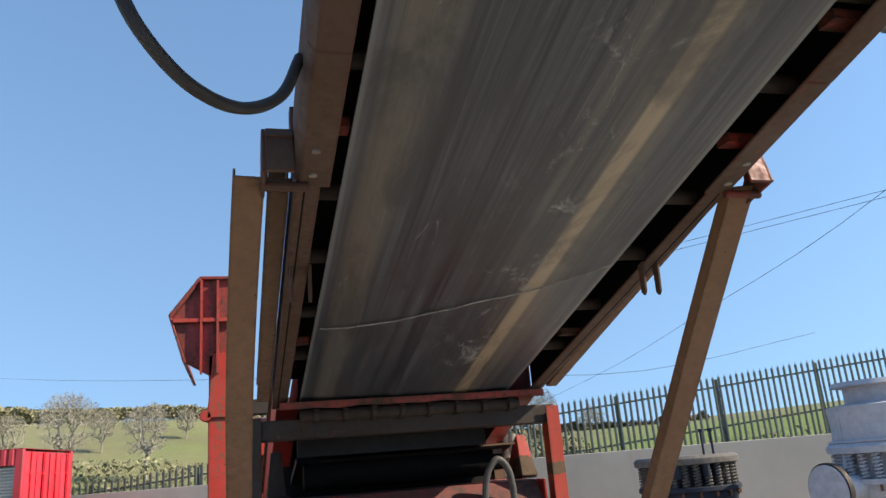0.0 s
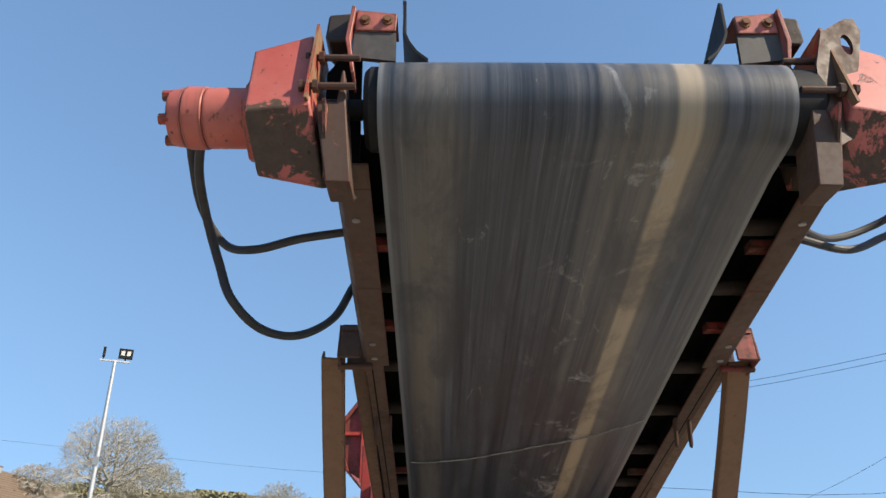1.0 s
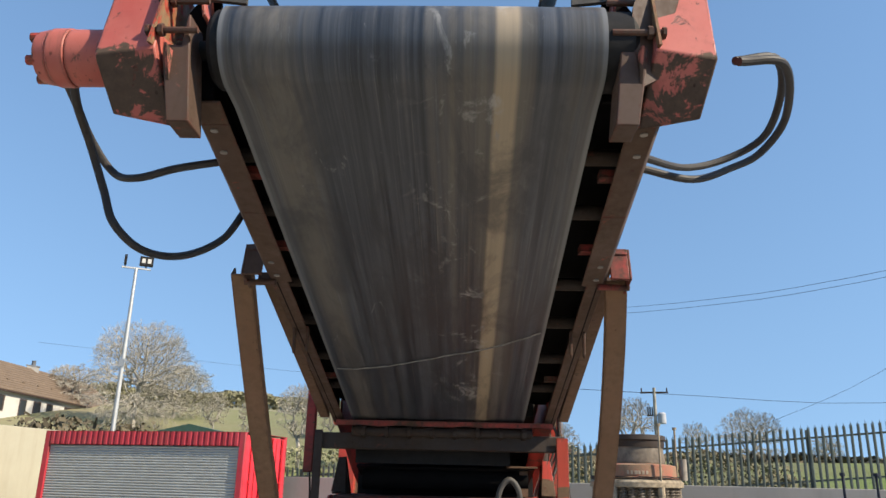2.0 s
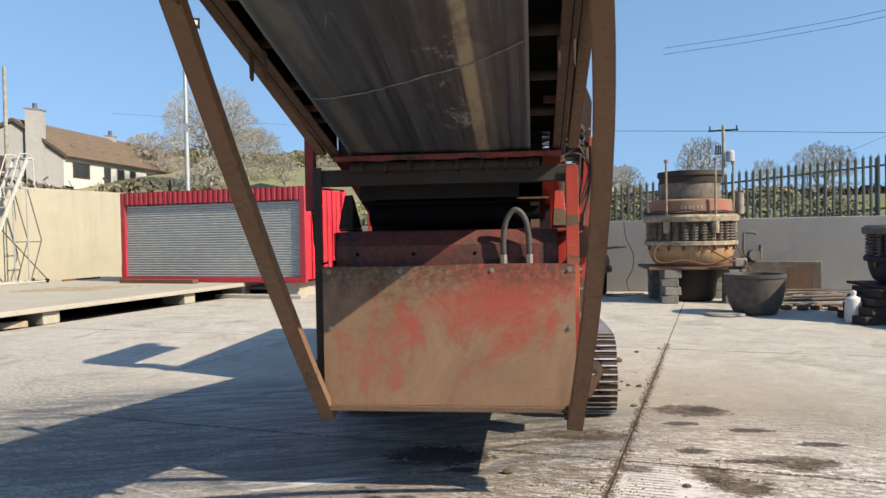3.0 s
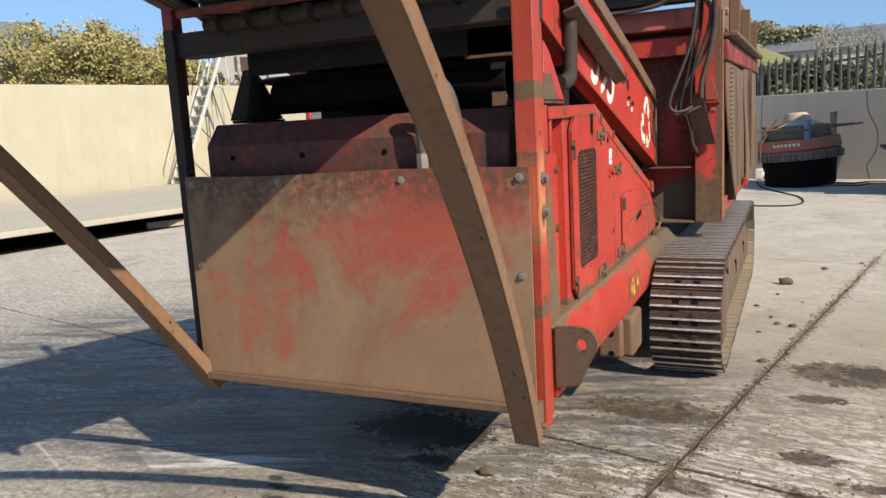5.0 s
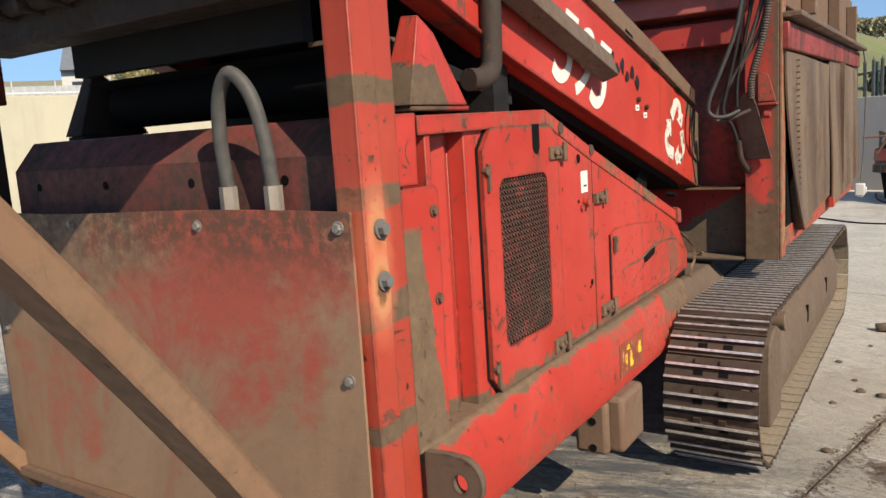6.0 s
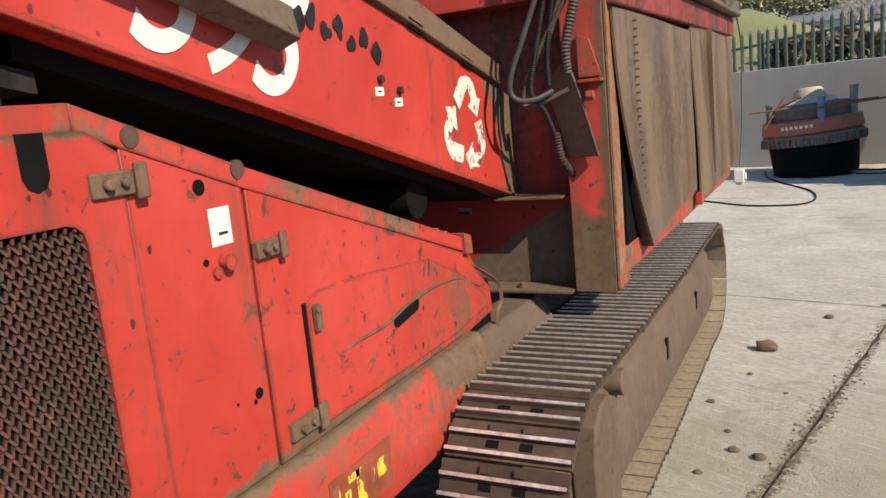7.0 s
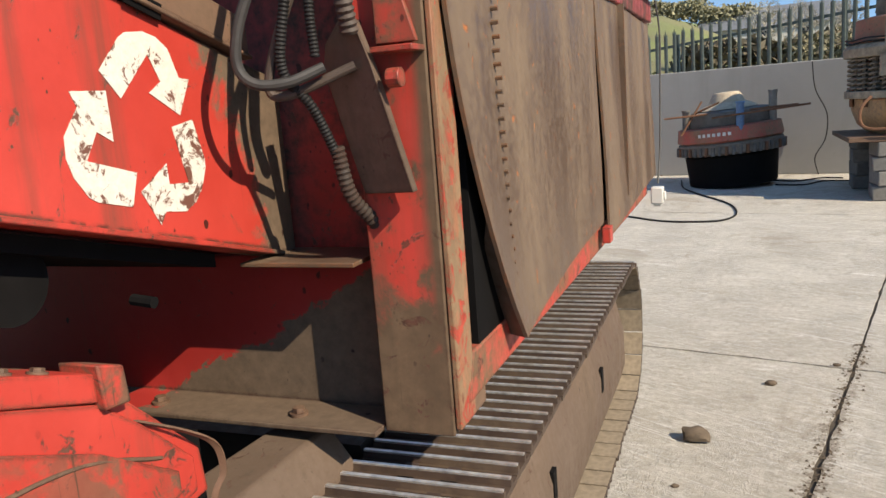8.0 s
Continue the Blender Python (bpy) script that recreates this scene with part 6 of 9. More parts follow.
# gusset plate
bm = fresh()
a = [(0.93, 3.06, 1.66), (0.945, 3.05, 1.71), (1.0, 3.02, 1.755), (1.03, 3.02, 1.75), (1.06, 3.02, 1.66), (1.125, 3.03, 1.40), (0.99, 3.08, 1.395)]
hull_faces(bm, a, [(x - 0.004, y + 0.035, z) for x, y, z in a])
gusset = part("gusset", bm, track_brown, machine, "folded brown gusset plate", bevel=0.003)
bm = fresh()
box(bm, 1.06, 1.15, 3.02, 3.09, 1.68, 1.692)
prism(bm, [(1.05, 1.70), (1.14, 1.70), (1.10, 1.84), (1.05, 1.86)], "y", 3.07, 3.085)
rod(bm, (1.09, 3.03, 1.63), (1.12, 3.03, 1.63), 0.02, 10)
part("gusset_tab", bm, red_worn, gusset, bevel=0.002)
# hoses at the hopper front
for pts, r, ribs, mat in (
        ([(1.015, 3.020, 2.45), (1.005, 2.990, 2.25), (0.970, 2.960, 2.0), (0.925, 2.940, 1.78), (0.900, 2.950, 1.66), (0.935, 2.990, 1.585), (0.960, 3.030, 1.48)], 0.0095, 0.002, rubber),
        ([(1.040, 3.030, 2.45), (1.030, 3.010, 2.2), (0.995, 2.980, 1.98), (0.970, 2.960, 1.80), (0.965, 2.970, 1.68)], 0.009, 0.002, rubber),
        ([(1.015, 2.990, 2.42), (0.975, 2.950, 2.10), (0.895, 2.910, 1.86), (0.850, 2.890, 1.74), (0.840, 2.890, 1.67), (0.870, 2.900, 1.635), (0.925, 2.930, 1.635), (0.975, 2.980, 1.66)], 0.011, 0, dull_hose),
        ([(0.960, 3.030, 1.50), (0.970, 3.050, 1.40), (0.995, 3.090, 1.34), (1.015, 3.140, 1.28)], 0.014, 0.003, dark_steel),
        ([(0.30, 3.03, 2.60), (0.65, 3.00, 2.628), (0.813, 3.00, 2.552), (0.997, 3.00, 2.479), (1.086, 2.99, 2.333), (1.106, 2.99, 2.193), (1.056, 2.98, 2.01), (0.934, 2.96, 1.807), (0.869, 2.95, 1.65), (0.892, 2.96, 1.61), (1.025, 3.02, 1.66)], 0.010, 0, dusty_hose),
        ([(0.30, 3.03, 2.41), (0.667, 3.00, 2.407), (0.809, 3.00, 2.410), (0.972, 2.99, 2.432), (1.063, 2.99, 2.358), (1.093, 2.99, 2.24), (1.02, 2.98, 1.98), (0.95, 2.97, 1.80)], 0.012, 0, dusty_hose),
        ([(0.30, 3.02, 2.33), (0.689, 3.00, 2.35), (0.808, 2.99, 2.385), (0.951, 2.98, 2.483), (1.045, 3.00, 2.566), (1.03, 3.03, 2.72)], 0.015, 0.003, dusty_hose),
        ([(1.119, 2.98, 2.50), (1.122, 2.975, 2.374), (1.122, 2.975, 2.19), (1.090, 2.97, 2.006), (1.04, 2.97, 1.823), (1.03, 3.0, 1.72)], 0.016, 0.004, dusty_hose)):
    bm = fresh()
    hose(bm, pts, r, 10, 8, ribs)
    part("hose", bm, mat, machine)
rnd = random.Random(77)
for i in range(13):
    z0, z1 = 2.44 + 0.022 * i, 2.43 + 0.024 * ((i * 5) % 13)
    y0 = 3.0 + rnd.uniform(-0.06, 0.05)
    bm = fresh()
    hose(bm, [(0.25, y0, z0 + rnd.uniform(-0.05, 0.05)), (0.55, y0 - 0.03, z0 + 0.03), (0.78, y0 - 0.04, (z0 + z1) / 2 + rnd.uniform(-0.03, 0.05)), (0.95, y0 - 0.02, z1 + rnd.uniform(0, 0.05)), (1.03, y0 + 0.04, z1 - 0.02), (1.06, 3.08, z1 - 0.05)],
         rnd.choice((0.011, 0.014, 0.017)), 8, 6, 0.003 if i % 3 == 0 else 0)
    part("bundled_hose", bm, dusty_hose if i % 4 else rubber, machine)
# leaning side plates
def leaning(y0, y1, yb0, yb1, z0, z1, lean, flare):
    bm = fresh()
    n, m = 10, 10
    grid = []
    for j in range(m + 1):
        v = j / m
        row = []
        for i in range(n + 1):
            u = i / n
            curve = flare * (1 - v) ** 3
            ya, yb = y0 + (yb0 - y0) * (1 - v) ** 1.9, y1 + (yb1 - y1) * (1 - v)
            x = 1.185 + lean * (1 - v) + curve * (1 - u) ** 4 + 0.004 * math.sin(u * 7 + v * 5)
            row.append(bm.verts.new((x, ya + (yb - ya) * u, z0 + (z1 - z0) * v + 0.05 * u * (1 - v))))
        grid.append(row)
    for a, b in zip(grid, grid[1:]):
        for i in range(n):
            bm.faces.new((a[i], a[i + 1], b[i + 1], b[i]))
    thicken(bm, 0.01)
    return bm


plate_a = part("side_plate", leaning(3.13, 4.94, 3.45, 4.94, 0.965, 1.955, 0.006, 0.04), hopper_steel, machine, "weathered brown-grey hopper side plate")
for i in range(26):
    bm = fresh()
    v = i / 25
    y, z = 3.45 + 0.004 * math.sin(i * 2.4), 1.10 + 0.82 * v
    rod(bm, (1.17, y, z), (1.202 + 0.012 * (1 - v) ** 3, y, z), 0.0055, 6)
    part("rivet", bm, hopper_steel, plate_a)
# lower corner of the plate folded back under itself
bm = fresh()
va, vb = [], []
for i in range(9):
    v = 0.34 * i / 8
    k = (1 - i / 8) ** 0.8
    e = Vector((1.181 + 0.006 * (1 - v) + 0.04 * (1 - v) ** 3, 3.132 + 0.32 * (1 - v) ** 1.9, 0.963 + 0.99 * v))
    va.append(bm.verts.new(e))
    vb.append(bm.verts.new(e + Vector((-0.11, 0.09, -0.012)) * k + Vector((-0.004, 0.004, 0))))
for i in range(8):
    bm.faces.new((va[i], va[i + 1], vb[i + 1], vb[i]))
thicken(bm, 0.006)
part("folded_corner", bm, track_brown, plate_a, "bent-back plate corner")
part("side_plate", leaning(4.97, 7.1, 4.97, 7.05, 0.95, 2.0, 0.03, 0.0), hopper_steel, machine, "weathered brown-grey hopper side plate")
bm = fresh()
box(bm, 1.175, 1.22, 5.6, 5.62, 1.05, 2.0)
part("plate_seam", bm, hopper_steel, machine)
bm = fresh()
prism(bm, [(3.15, 0.90), (6.9, 0.88), (6.9, 0.99), (3.2, 1.01)], "x", 1.06, 1.17)
part("sill_beam", bm, red_mud, machine, bevel=0.006)
# Black core behind the plates stands for the shade in their gaps.
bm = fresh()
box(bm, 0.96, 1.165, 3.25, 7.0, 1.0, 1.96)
part("hopper_core", bm, shade_black, machine)
bm = fresh()
box(bm, -1.165, -0.96, 3.2, 7.0, 0.9, 2.4)
box(bm, -0.97, 0.97, 6.8, 7.0, 0.9, 2.4)
part("hopper_back", bm, hopper_steel, machine)
bm = fresh()
box(bm, 1.19, 1.225, 4.90, 4.98, 0.93, 1.0)
part("red_tab", bm, red_paint, machine, bevel=0.003)
# rim of the hopper above the plates
bm = fresh()
prism(bm, [(3.1, 1.96), (7.15, 2.02), (7.15, 2.16), (3.1, 2.10)], "x", 1.10, 1.20)
part("rim_channel", bm, red_dark, machine, bevel=0.008)
bm = fresh()
prism(bm, [(3.1, 2.12), (7.15, 2.17), (7.15, 2.20), (3.1, 2.15)], "x", 1.05, 1.26)
part("rim_flange", bm, hopper_steel, machine, bevel=0.006)
bm = fresh()
prism(bm, [(3.2, 2.21), (7.0, 2.24), (7.0, 2.62), (3.2, 2.55)], "x", 1.08, 1.14)
for y in (3.9, 5.2, 6.5):
    box(bm, 1.14, 1.22, y, y + 0.06, 2.21, 2.52)
part("rim_upper_plate", bm, brown_steel, machine, bevel=0.006)
for y in (3.5, 4.4, 5.6, 6.6):
    bm = fresh()
    rod(bm, (1.13, y, 2.33), (1.165, y, 2.33), 0.03, 6)
    part("rim_bolt", bm, grey_iron, machine)
bm = fresh()
hose(bm, [(1.235, 7.0, 2.2), (1.26, 7.08, 1.95), (1.255, 7.1, 1.6), (1.25, 7.05, 1.2), (1.24, 6.95, 0.95)], 0.006, 8)
part("white_cable", bm, grey_hose, machine)
bm = fresh()
box(bm, 1.20, 1.28, 6.85, 6.95, 0.82, 0.93)
box(bm, 1.28, 1.295, 6.875, 6.925, 0.84, 0.90)
prism(bm, [(6.87, 0.80), (6.93, 0.80), (6.95, 0.83), (6.85, 0.83)], "x", 1.215, 1.265)
part("socket_box", bm, white_plastic, machine, "white plastic electrical socket box", bevel=0.01)
# flared wing on the far side
bm = fresh()
prism(bm, [(-1.22, 3.60), (-1.48, 3.26), (-1.34, 2.84), (-1.14, 2.72), (-0.92, 2.72), (-0.92, 3.60)], "y", 3.02, 3.06)
prism(bm, [(-1.24, 3.62), (-0.92, 3.62), (-0.92, 3.59), (-1.22, 3.59)], "y", 2.98, 4.6)
prism(bm, [(-1.50, 3.27), (-1.24, 3.62), (-1.22, 3.59), (-1.47, 3.24)], "y", 2.98, 4.6)
prism(bm, [(-1.50, 3.27), (-1.47, 3.24), (-1.34, 2.84), (-1.37, 2.84)], "y", 2.98, 4.6)
wing = part("hopper_wing", bm, red_dark, machine, "flared grimy red hopper wing", bevel=0.006)
bm = fresh()
for x in (-1.22, -1.08):
    box(bm, x - 0.01, x + 0.01, 2.96, 3.02, 2.74, 3.58)
box(bm, -1.46, -0.92, 2.97, 3.02, 3.20, 3.235)
part("wing_rib", bm, red_worn, wing)
bm = fresh()
prism(bm, [(-1.17, 2.36), (-0.92, 2.36), (-0.92, 2.92), (-1.12, 2.92)], "y", 3.0, 3.12)
rod(bm, (-1.18, 3.0, 2.38), (-1.18, 3.08, 2.38), 0.05, 14)
part("wing_leg", bm, red_worn, machine, bevel=0.006)


def track(s):
    cx, w = s * 1.045, 0.41
    y0, y1, zc, r = 2.37, 5.40, 0.365, 0.335
    bm = fresh()
    x0, x1 = s * 0.90, s * 1.13
    prism(bm, [(2.45, 0.16), (2.28, 0.38), (2.36, 0.60), (2.60, 0.655), (5.2, 0.655), (5.46, 0.60), (5.50, 0.38), (5.35, 0.16)], "x", x0, x1)
    prism(bm, [(s * 1.125, 0.15), (s * 1.19, 0.165), (s * 1.215, 0.25), (s * 1.213, 0.42), (s * 1.18, 0.56), (s * 1.125, 0.61)], "y", 2.62, 5.30)
    # rounded end guard
    o = [(2.44, 0.14), (2.42, 0.44), (2.45, 0.55), (2.52, 0.60), (2.62, 0.605), (2.72, 0.56), (2.72, 0.14)]
    prism(bm, o, "x", s * 1.13, s * 1.225)
    base = part("track_frame", bm, track_brown, machine, "dusty brown steel track frame", bevel=0.012)
    bm = fresh()
    rod(bm, (s * 1.13, 2.80, 0.585), (s * 1.235, 2.80, 0.585), 0.05, 18)
    part("idler_hub", bm, hopper_steel, base, bevel=0.004)
    for y in (3.7, 4.6):
        bm = fresh()
        box(bm, min(s * 1.20, s * 1.217), max(s * 1.20, s * 1.217), y, y + 0.04, 0.36, 0.46)
        part("grease_slot", bm, shade_black, base)
    # one shoe: plate with two grousers, bolts and pads
    pitch = 0.128
    bm = fresh()
    box(bm, -w / 2, w / 2, -pitch * 0.47, pitch * 0.47, 0.0, 0.014)
    for y in (-0.042, 0.018):
        hull_faces(bm, [(-w / 2, y - 0.009, 0.014), (w / 2, y - 0.009, 0.014), (w / 2, y + 0.009, 0.014), (-w / 2, y + 0.009, 0.014)],
                   [(-w / 2, y - 0.005, 0.030), (w / 2, y - 0.005, 0.030), (w / 2, y + 0.005, 0.030), (-w / 2, y + 0.005, 0.030)], 0)
        box(bm, -w / 2 + 0.003, w / 2 - 0.003, y - 0.0058, y + 0.0058, 0.0295, 0.0345, 1)
    for x in (-0.055, 0.055):
        box(bm, x - 0.016, x + 0.016, 0.030, 0.052, 0.010, 0.026)
        box(bm, x - 0.02, x + 0.02, -0.022, 0.002, 0.010, 0.0165, 2)
    box(bm, -w / 2 + 0.002, w / 2 - 0.002, -pitch * 0.465, pitch * 0.465, -0.004, -0.0005, 3)
    shoe = put(bm, [shoe_mat, worn_edge, shade_black, shoe_dust], "track_shoe")
    # bushed loop
    straight, arc = y1 - y0, math.pi * (r + 0.012)
    total = 2 * straight + 2 * arc
    n = int(total / pitch)
    rnd = random.Random(int(20 + s))
    for i in range(n):
        d = i * total / n
        if d < straight:
            y, z, a = y0 + d, zc + r, 0.0
            z -= 0.018 * math.sin(math.pi * d / straight) ** 2
        elif d < straight + arc:
            t = (d - straight) / arc * math.pi
            y, z, a = y1 + r * math.sin(t), zc + r * math.cos(t), -math.degrees(t)
        elif d < 2 * straight + arc:
            y, z, a = y1 - (d - straight - arc), zc - r, 180.0
        else:
            t = (d - 2 * straight - arc) / arc * math.pi
            y, z, a = y0 - r * math.sin(t), zc - r * math.cos(t), 180 - math.degrees(t)
        ob = new("track_shoe", shoe)
        ob.parent = base
        ob.matrix_parent_inverse = base_of(base).inverted()
        ob.matrix_basis = pose(cx + rnd.uniform(-0.003, 0.003), y, z, a + rnd.uniform(-1.2, 1.2), 0, rnd.uniform(-0.3, 0.3))


for s in (1, -1):
    track(s)

# ---- things in the yard ----
# container with a roller shutter
CB = Vector((-5.42, 14.75, 0.365))
CX, CY, CL, CW, CH = -ACROSS, ALONG, 6.06, 2.44, 2.55


def con(a, b, z):
    """a along the shutter side to the west, b to the back."""
    q = CB + CX * a + CY * b
    return (q.x, q.y, CB.z + z)


def cbox(bm, a0, a1, b0, b1, z0, z1, mi=0):
    hull_faces(bm, [con(a0, b0, z0), con(a1, b0, z0), con(a1, b1, z0), con(a0, b1, z0)], [con(a0, b0, z1), con(a1, b0, z1), con(a1, b1, z1), con(a0, b1, z1)], mi)


crate = thing("shipping_container", "red shipping container with a grey roller shutter side", "container", con(CL / 2, CW / 2, -0.365))
bm = fresh()
cbox(bm, 0.02, CL - 0.02, 0.16, CW - 0.03, 0.1, CH - 0.05)
body = part("container_body", bm, container_dark, crate)
for a in (0, CL - 0.16):
    for b in (0, CW - 0.12):
        bm = fresh()
        cbox(bm, a, a + 0.16, b, b + 0.12, 0, CH)
        part("corner_post", bm, container_dark, body, bevel=0.01)
bm = fresh()
cbox(bm, 0.16, CL - 0.16, 0.0, 0.14, 0, 0.14)
part("bottom_rail", bm, container_dark, body, bevel=0.01)
bm = fresh()
n, front, back = 34, [], []
for i in range(n):
    a0, w = 0.16 + (CL - 0.32) * i / n, (CL - 0.32) / n
    front += [(a0, 0.05), (a0 + w * 0.35, 0.0), (a0 + w * 0.75, 0.0)]
front.append((CL - 0.16, 0.05))
va = [bm.verts.new(con(a, b, CH - 0.34)) for a, b in front]
vb = [bm.verts.new(con(a, b, CH)) for a, b in front]
for i in range(len(front) - 1):
    bm.faces.new((va[i], va[i + 1], vb[i + 1], vb[i]))
thicken(bm, 0.01)
part("header_panel", bm, container_dark, body, "corrugated red header above the shutter")
bm = fresh()
slats, z0, z1 = 30, 0.14, CH - 0.36
prof = []
for i in range(slats):
    for u, d in ((0.0, 0.10), (0.15, 0.075), (0.5, 0.062), (0.85, 0.075)):
        prof.append((z0 + (z1 - z0) * (i + u) / slats, d))
prof.append((z1, 0.10))
va = [bm.verts.new(con(0.16, d, z)) for z, d in prof]
vb = [bm.verts.new(con(CL - 0.16, d, z)) for z, d in prof]
for i in range(len(prof) - 1):
    bm.faces.new((va[i], vb[i], vb[i + 1], va[i + 1]))
thicken(bm, 0.004)
part("roller_shutter", bm, shutter, body, "closed grey steel roller shutter")
for i in range(2):
    b0 = 0.06 + i * 1.17
    bm = fresh()
    for k in range(4):
        hull_faces(bm, [con(0.0, b0 + 0.04 + k * 0.27, 0.1), con(-0.03, b0 + 0.10 + k * 0.27, 0.1), con(-0.03, b0 + 0.22 + k * 0.27, 0.1), con(0.0, b0 + 0.28 + k * 0.27, 0.1), con(0.03, b0 + 0.16 + k * 0.27, 0.1)],
                   [con(0.0, b0 + 0.04 + k * 0.27, CH - 0.08), con(-0.03, b0 + 0.10 + k * 0.27, CH - 0.08), con(-0.03, b0 + 0.22 + k * 0.27, CH - 0.08), con(0.0, b0 + 0.28 + k * 0.27, CH - 0.08), con(0.03, b0 + 0.16 + k * 0.27, CH - 0.08)])
    d = part("end_door", bm, container_red, crate, "ribbed red container door")
    for b in (b0 + 0.25, b0 + 0.85):
        bm = fresh()
        rod(bm, con(-0.055, b, 0.08), con(-0.055, b, CH - 0.06), 0.02, 8)
        for z in (0.6, 1.3, 2.0):
            cbox(bm, -0.06, -0.0, b - 0.05, b + 0.05, z, z + 0.06)
        part("lock_bar", bm, container_red, d)
bm = fresh()
cbox(bm, 0.0, CL, 0, CW, CH, CH + 0.01)
part("container_roof", bm, container_dark, crate)
for a in (0.3,):
    bm = fresh()
    cbox(bm, a, a + 0.4, 0.1, CW - 0.1, -0.365, 0)
    part("bearer_block", bm, slab_mat, crate)
# timber bearers on the slab before the shutter
for a0, a1, b0, b1, h in ((3.2, 5.7, -0.5, -0.25, 0.11), (-0.2, 2.4, -0.62, -0.30, 0.09)):
    bm = fresh()
    z = (0.36 if a0 > 1 else 0.0) - CB.z
    cbox(bm, a0, a1, b0, b1, z, z + h)
    solo("timber_bearer", bm, rusty if a0 > 1 else slab_mat, "long flat beam lying before the container", "beam", bevel=0.01)

# mobile access steps by the cream wall
def by_wall(a, z, d):
    """A point by its way along the cream wall, its height and its distance from the wall."""
    q = Vector((-15.4, 12.0, 0)) + ALONG * a + ACROSS * d
    return Vector((q.x, q.y, z))


def steps():
    th = thing("mobile_steps", "tall aluminium mobile access steps against the cream wall", "ladder", tuple(by_wall(3.2, 0.36, 0.45)))
    near, far_side = 0.75, 0.2
    for d, shift in ((near, 0.0), (far_side, 0.02)):
        bm = fresh()
        beam(bm, by_wall(2.16 + shift, 0.37, d), by_wall(3.84 + shift, 3.94, d), 0.04, 0.10)
        part("stringer", bm, alu, th)
        bm = fresh()
        hose(bm, [by_wall(3.36 + shift, 3.30, d - 0.04), by_wall(3.62 + shift, 4.02, d - 0.04), by_wall(3.72 + shift, 4.08, d - 0.04), by_wall(3.95 + shift, 4.08, d - 0.04), by_wall(4.06 + shift, 3.94, d - 0.04), by_wall(4.13 + shift, 3.02, d - 0.04)], 0.017, 8)
        part("top_rail", bm, alu, th)
        bm = fresh()
        hose(bm, [by_wall(2.16 + shift, 0.95, d - 0.04), by_wall(2.14 + shift, 1.10, d - 0.04), by_wall(2.24 + shift, 1.35, d - 0.04), by_wall(2.96 + shift, 3.02, d - 0.04), by_wall(3.14 + shift, 2.75, d - 0.04)], 0.015, 8)
        part("handrail", bm, alu, th)
        bm = fresh()
        rod(bm, by_wall(3.79 + shift, 3.16, d), by_wall(3.80 + shift, 0.42, d), 0.022, 8)
        part("rear_leg", bm, galv, th)
        bm = fresh()
        rod(bm, by_wall(3.82 + shift, 3.08, d), by_wall(4.26 + shift, 1.62, d), 0.017, 8)
        rod(bm, by_wall(4.26 + shift, 1.62, d), by_wall(3.86 + shift, 0.44, d), 0.017, 8)
        rod(bm, by_wall(3.79 + shift, 1.57, d), by_wall(4.25 + shift, 1.57, d), 0.015, 8)
        part("knee_brace", bm, dusk_iron, th)
        bm = fresh()
        rod(bm, by_wall(2.93 + shift, 1.93, d), by_wall(4.46 + shift, 0.42, d), 0.018, 8)
        part("long_brace", bm, dusk_iron, th) if d == near else bm.free()
        bm = fresh()
        rod(bm, by_wall(2.20 + shift, 0.41, d), by_wall(4.50 + shift, 0.41, d), 0.022, 8)
        part("base_bar", bm, alu, th)
        for a in (2.5, 4.42):
            bm = fresh()
            rod(bm, by_wall(a, 0.425, d - 0.025), by_wall(a, 0.425, d + 0.025), 0.062, 12)
            part("castor", bm, rubber, th)
    for i in range(12):
        u = (i + 0.7) / 12.6
        bm = fresh()
        beam(bm, by_wall(2.18 + 1.68 * u, 0.37 + 3.57 * u, far_side), by_wall(2.16 + 1.68 * u, 0.37 + 3.57 * u, near), 0.14, 0.03)
        part("tread", bm, alu, th)
    for a0, a1, z in ((3.80, 4.10, 3.95), (3.62, 3.84, 3.10)):
        bm = fresh()
        hull_faces(bm, [by_wall(a0, z, far_side), by_wall(a1, z, far_side), by_wall(a1, z, near), by_wall(a0, z, near)],
                   [by_wall(a0, z + 0.04, far_side), by_wall(a1, z + 0.04, far_side), by_wall(a1, z + 0.04, near), by_wall(a0, z + 0.04, near)])
        part("deck", bm, alu, th)
    bm = fresh()
    rod(bm, by_wall(4.46, 0.42, far_side), by_wall(4.46, 0.42, near), 0.02, 8)
    part("axle", bm, galv, th)


steps()


def block(p, turn, size=(0.44, 0.22, 0.17), mat=block_mat, name="concrete_block", label="rough grey concrete support block"):
    bm = fresh()
    box(bm, -size[0] / 2, size[0] / 2, -size[1] / 2, size[1] / 2, 0, size[2])
    rnd = random.Random(int(p[0] * 100 + p[2] * 37))
    for v in bm.verts:
        v.co += Vector([rnd.uniform(-0.012, 0.012) for _ in range(2)] + [0])
    ob = solo(name, bm, mat, label, "block", group="support blocks", bevel=0.015)
    ob.matrix_world = pose(*p, 0, 0, turn)
    return ob


def coil(bm, c, r, h, turns, wire, n=14):
    pts = [(c[0] + r * math.cos(2 * math.pi * i / n), c[1] + r * math.sin(2 * math.pi * i / n), c[2] + h * i / (n * turns)) for i in range(int(n * turns) + 1)]
    hose(bm, pts, wire, 5, 1)


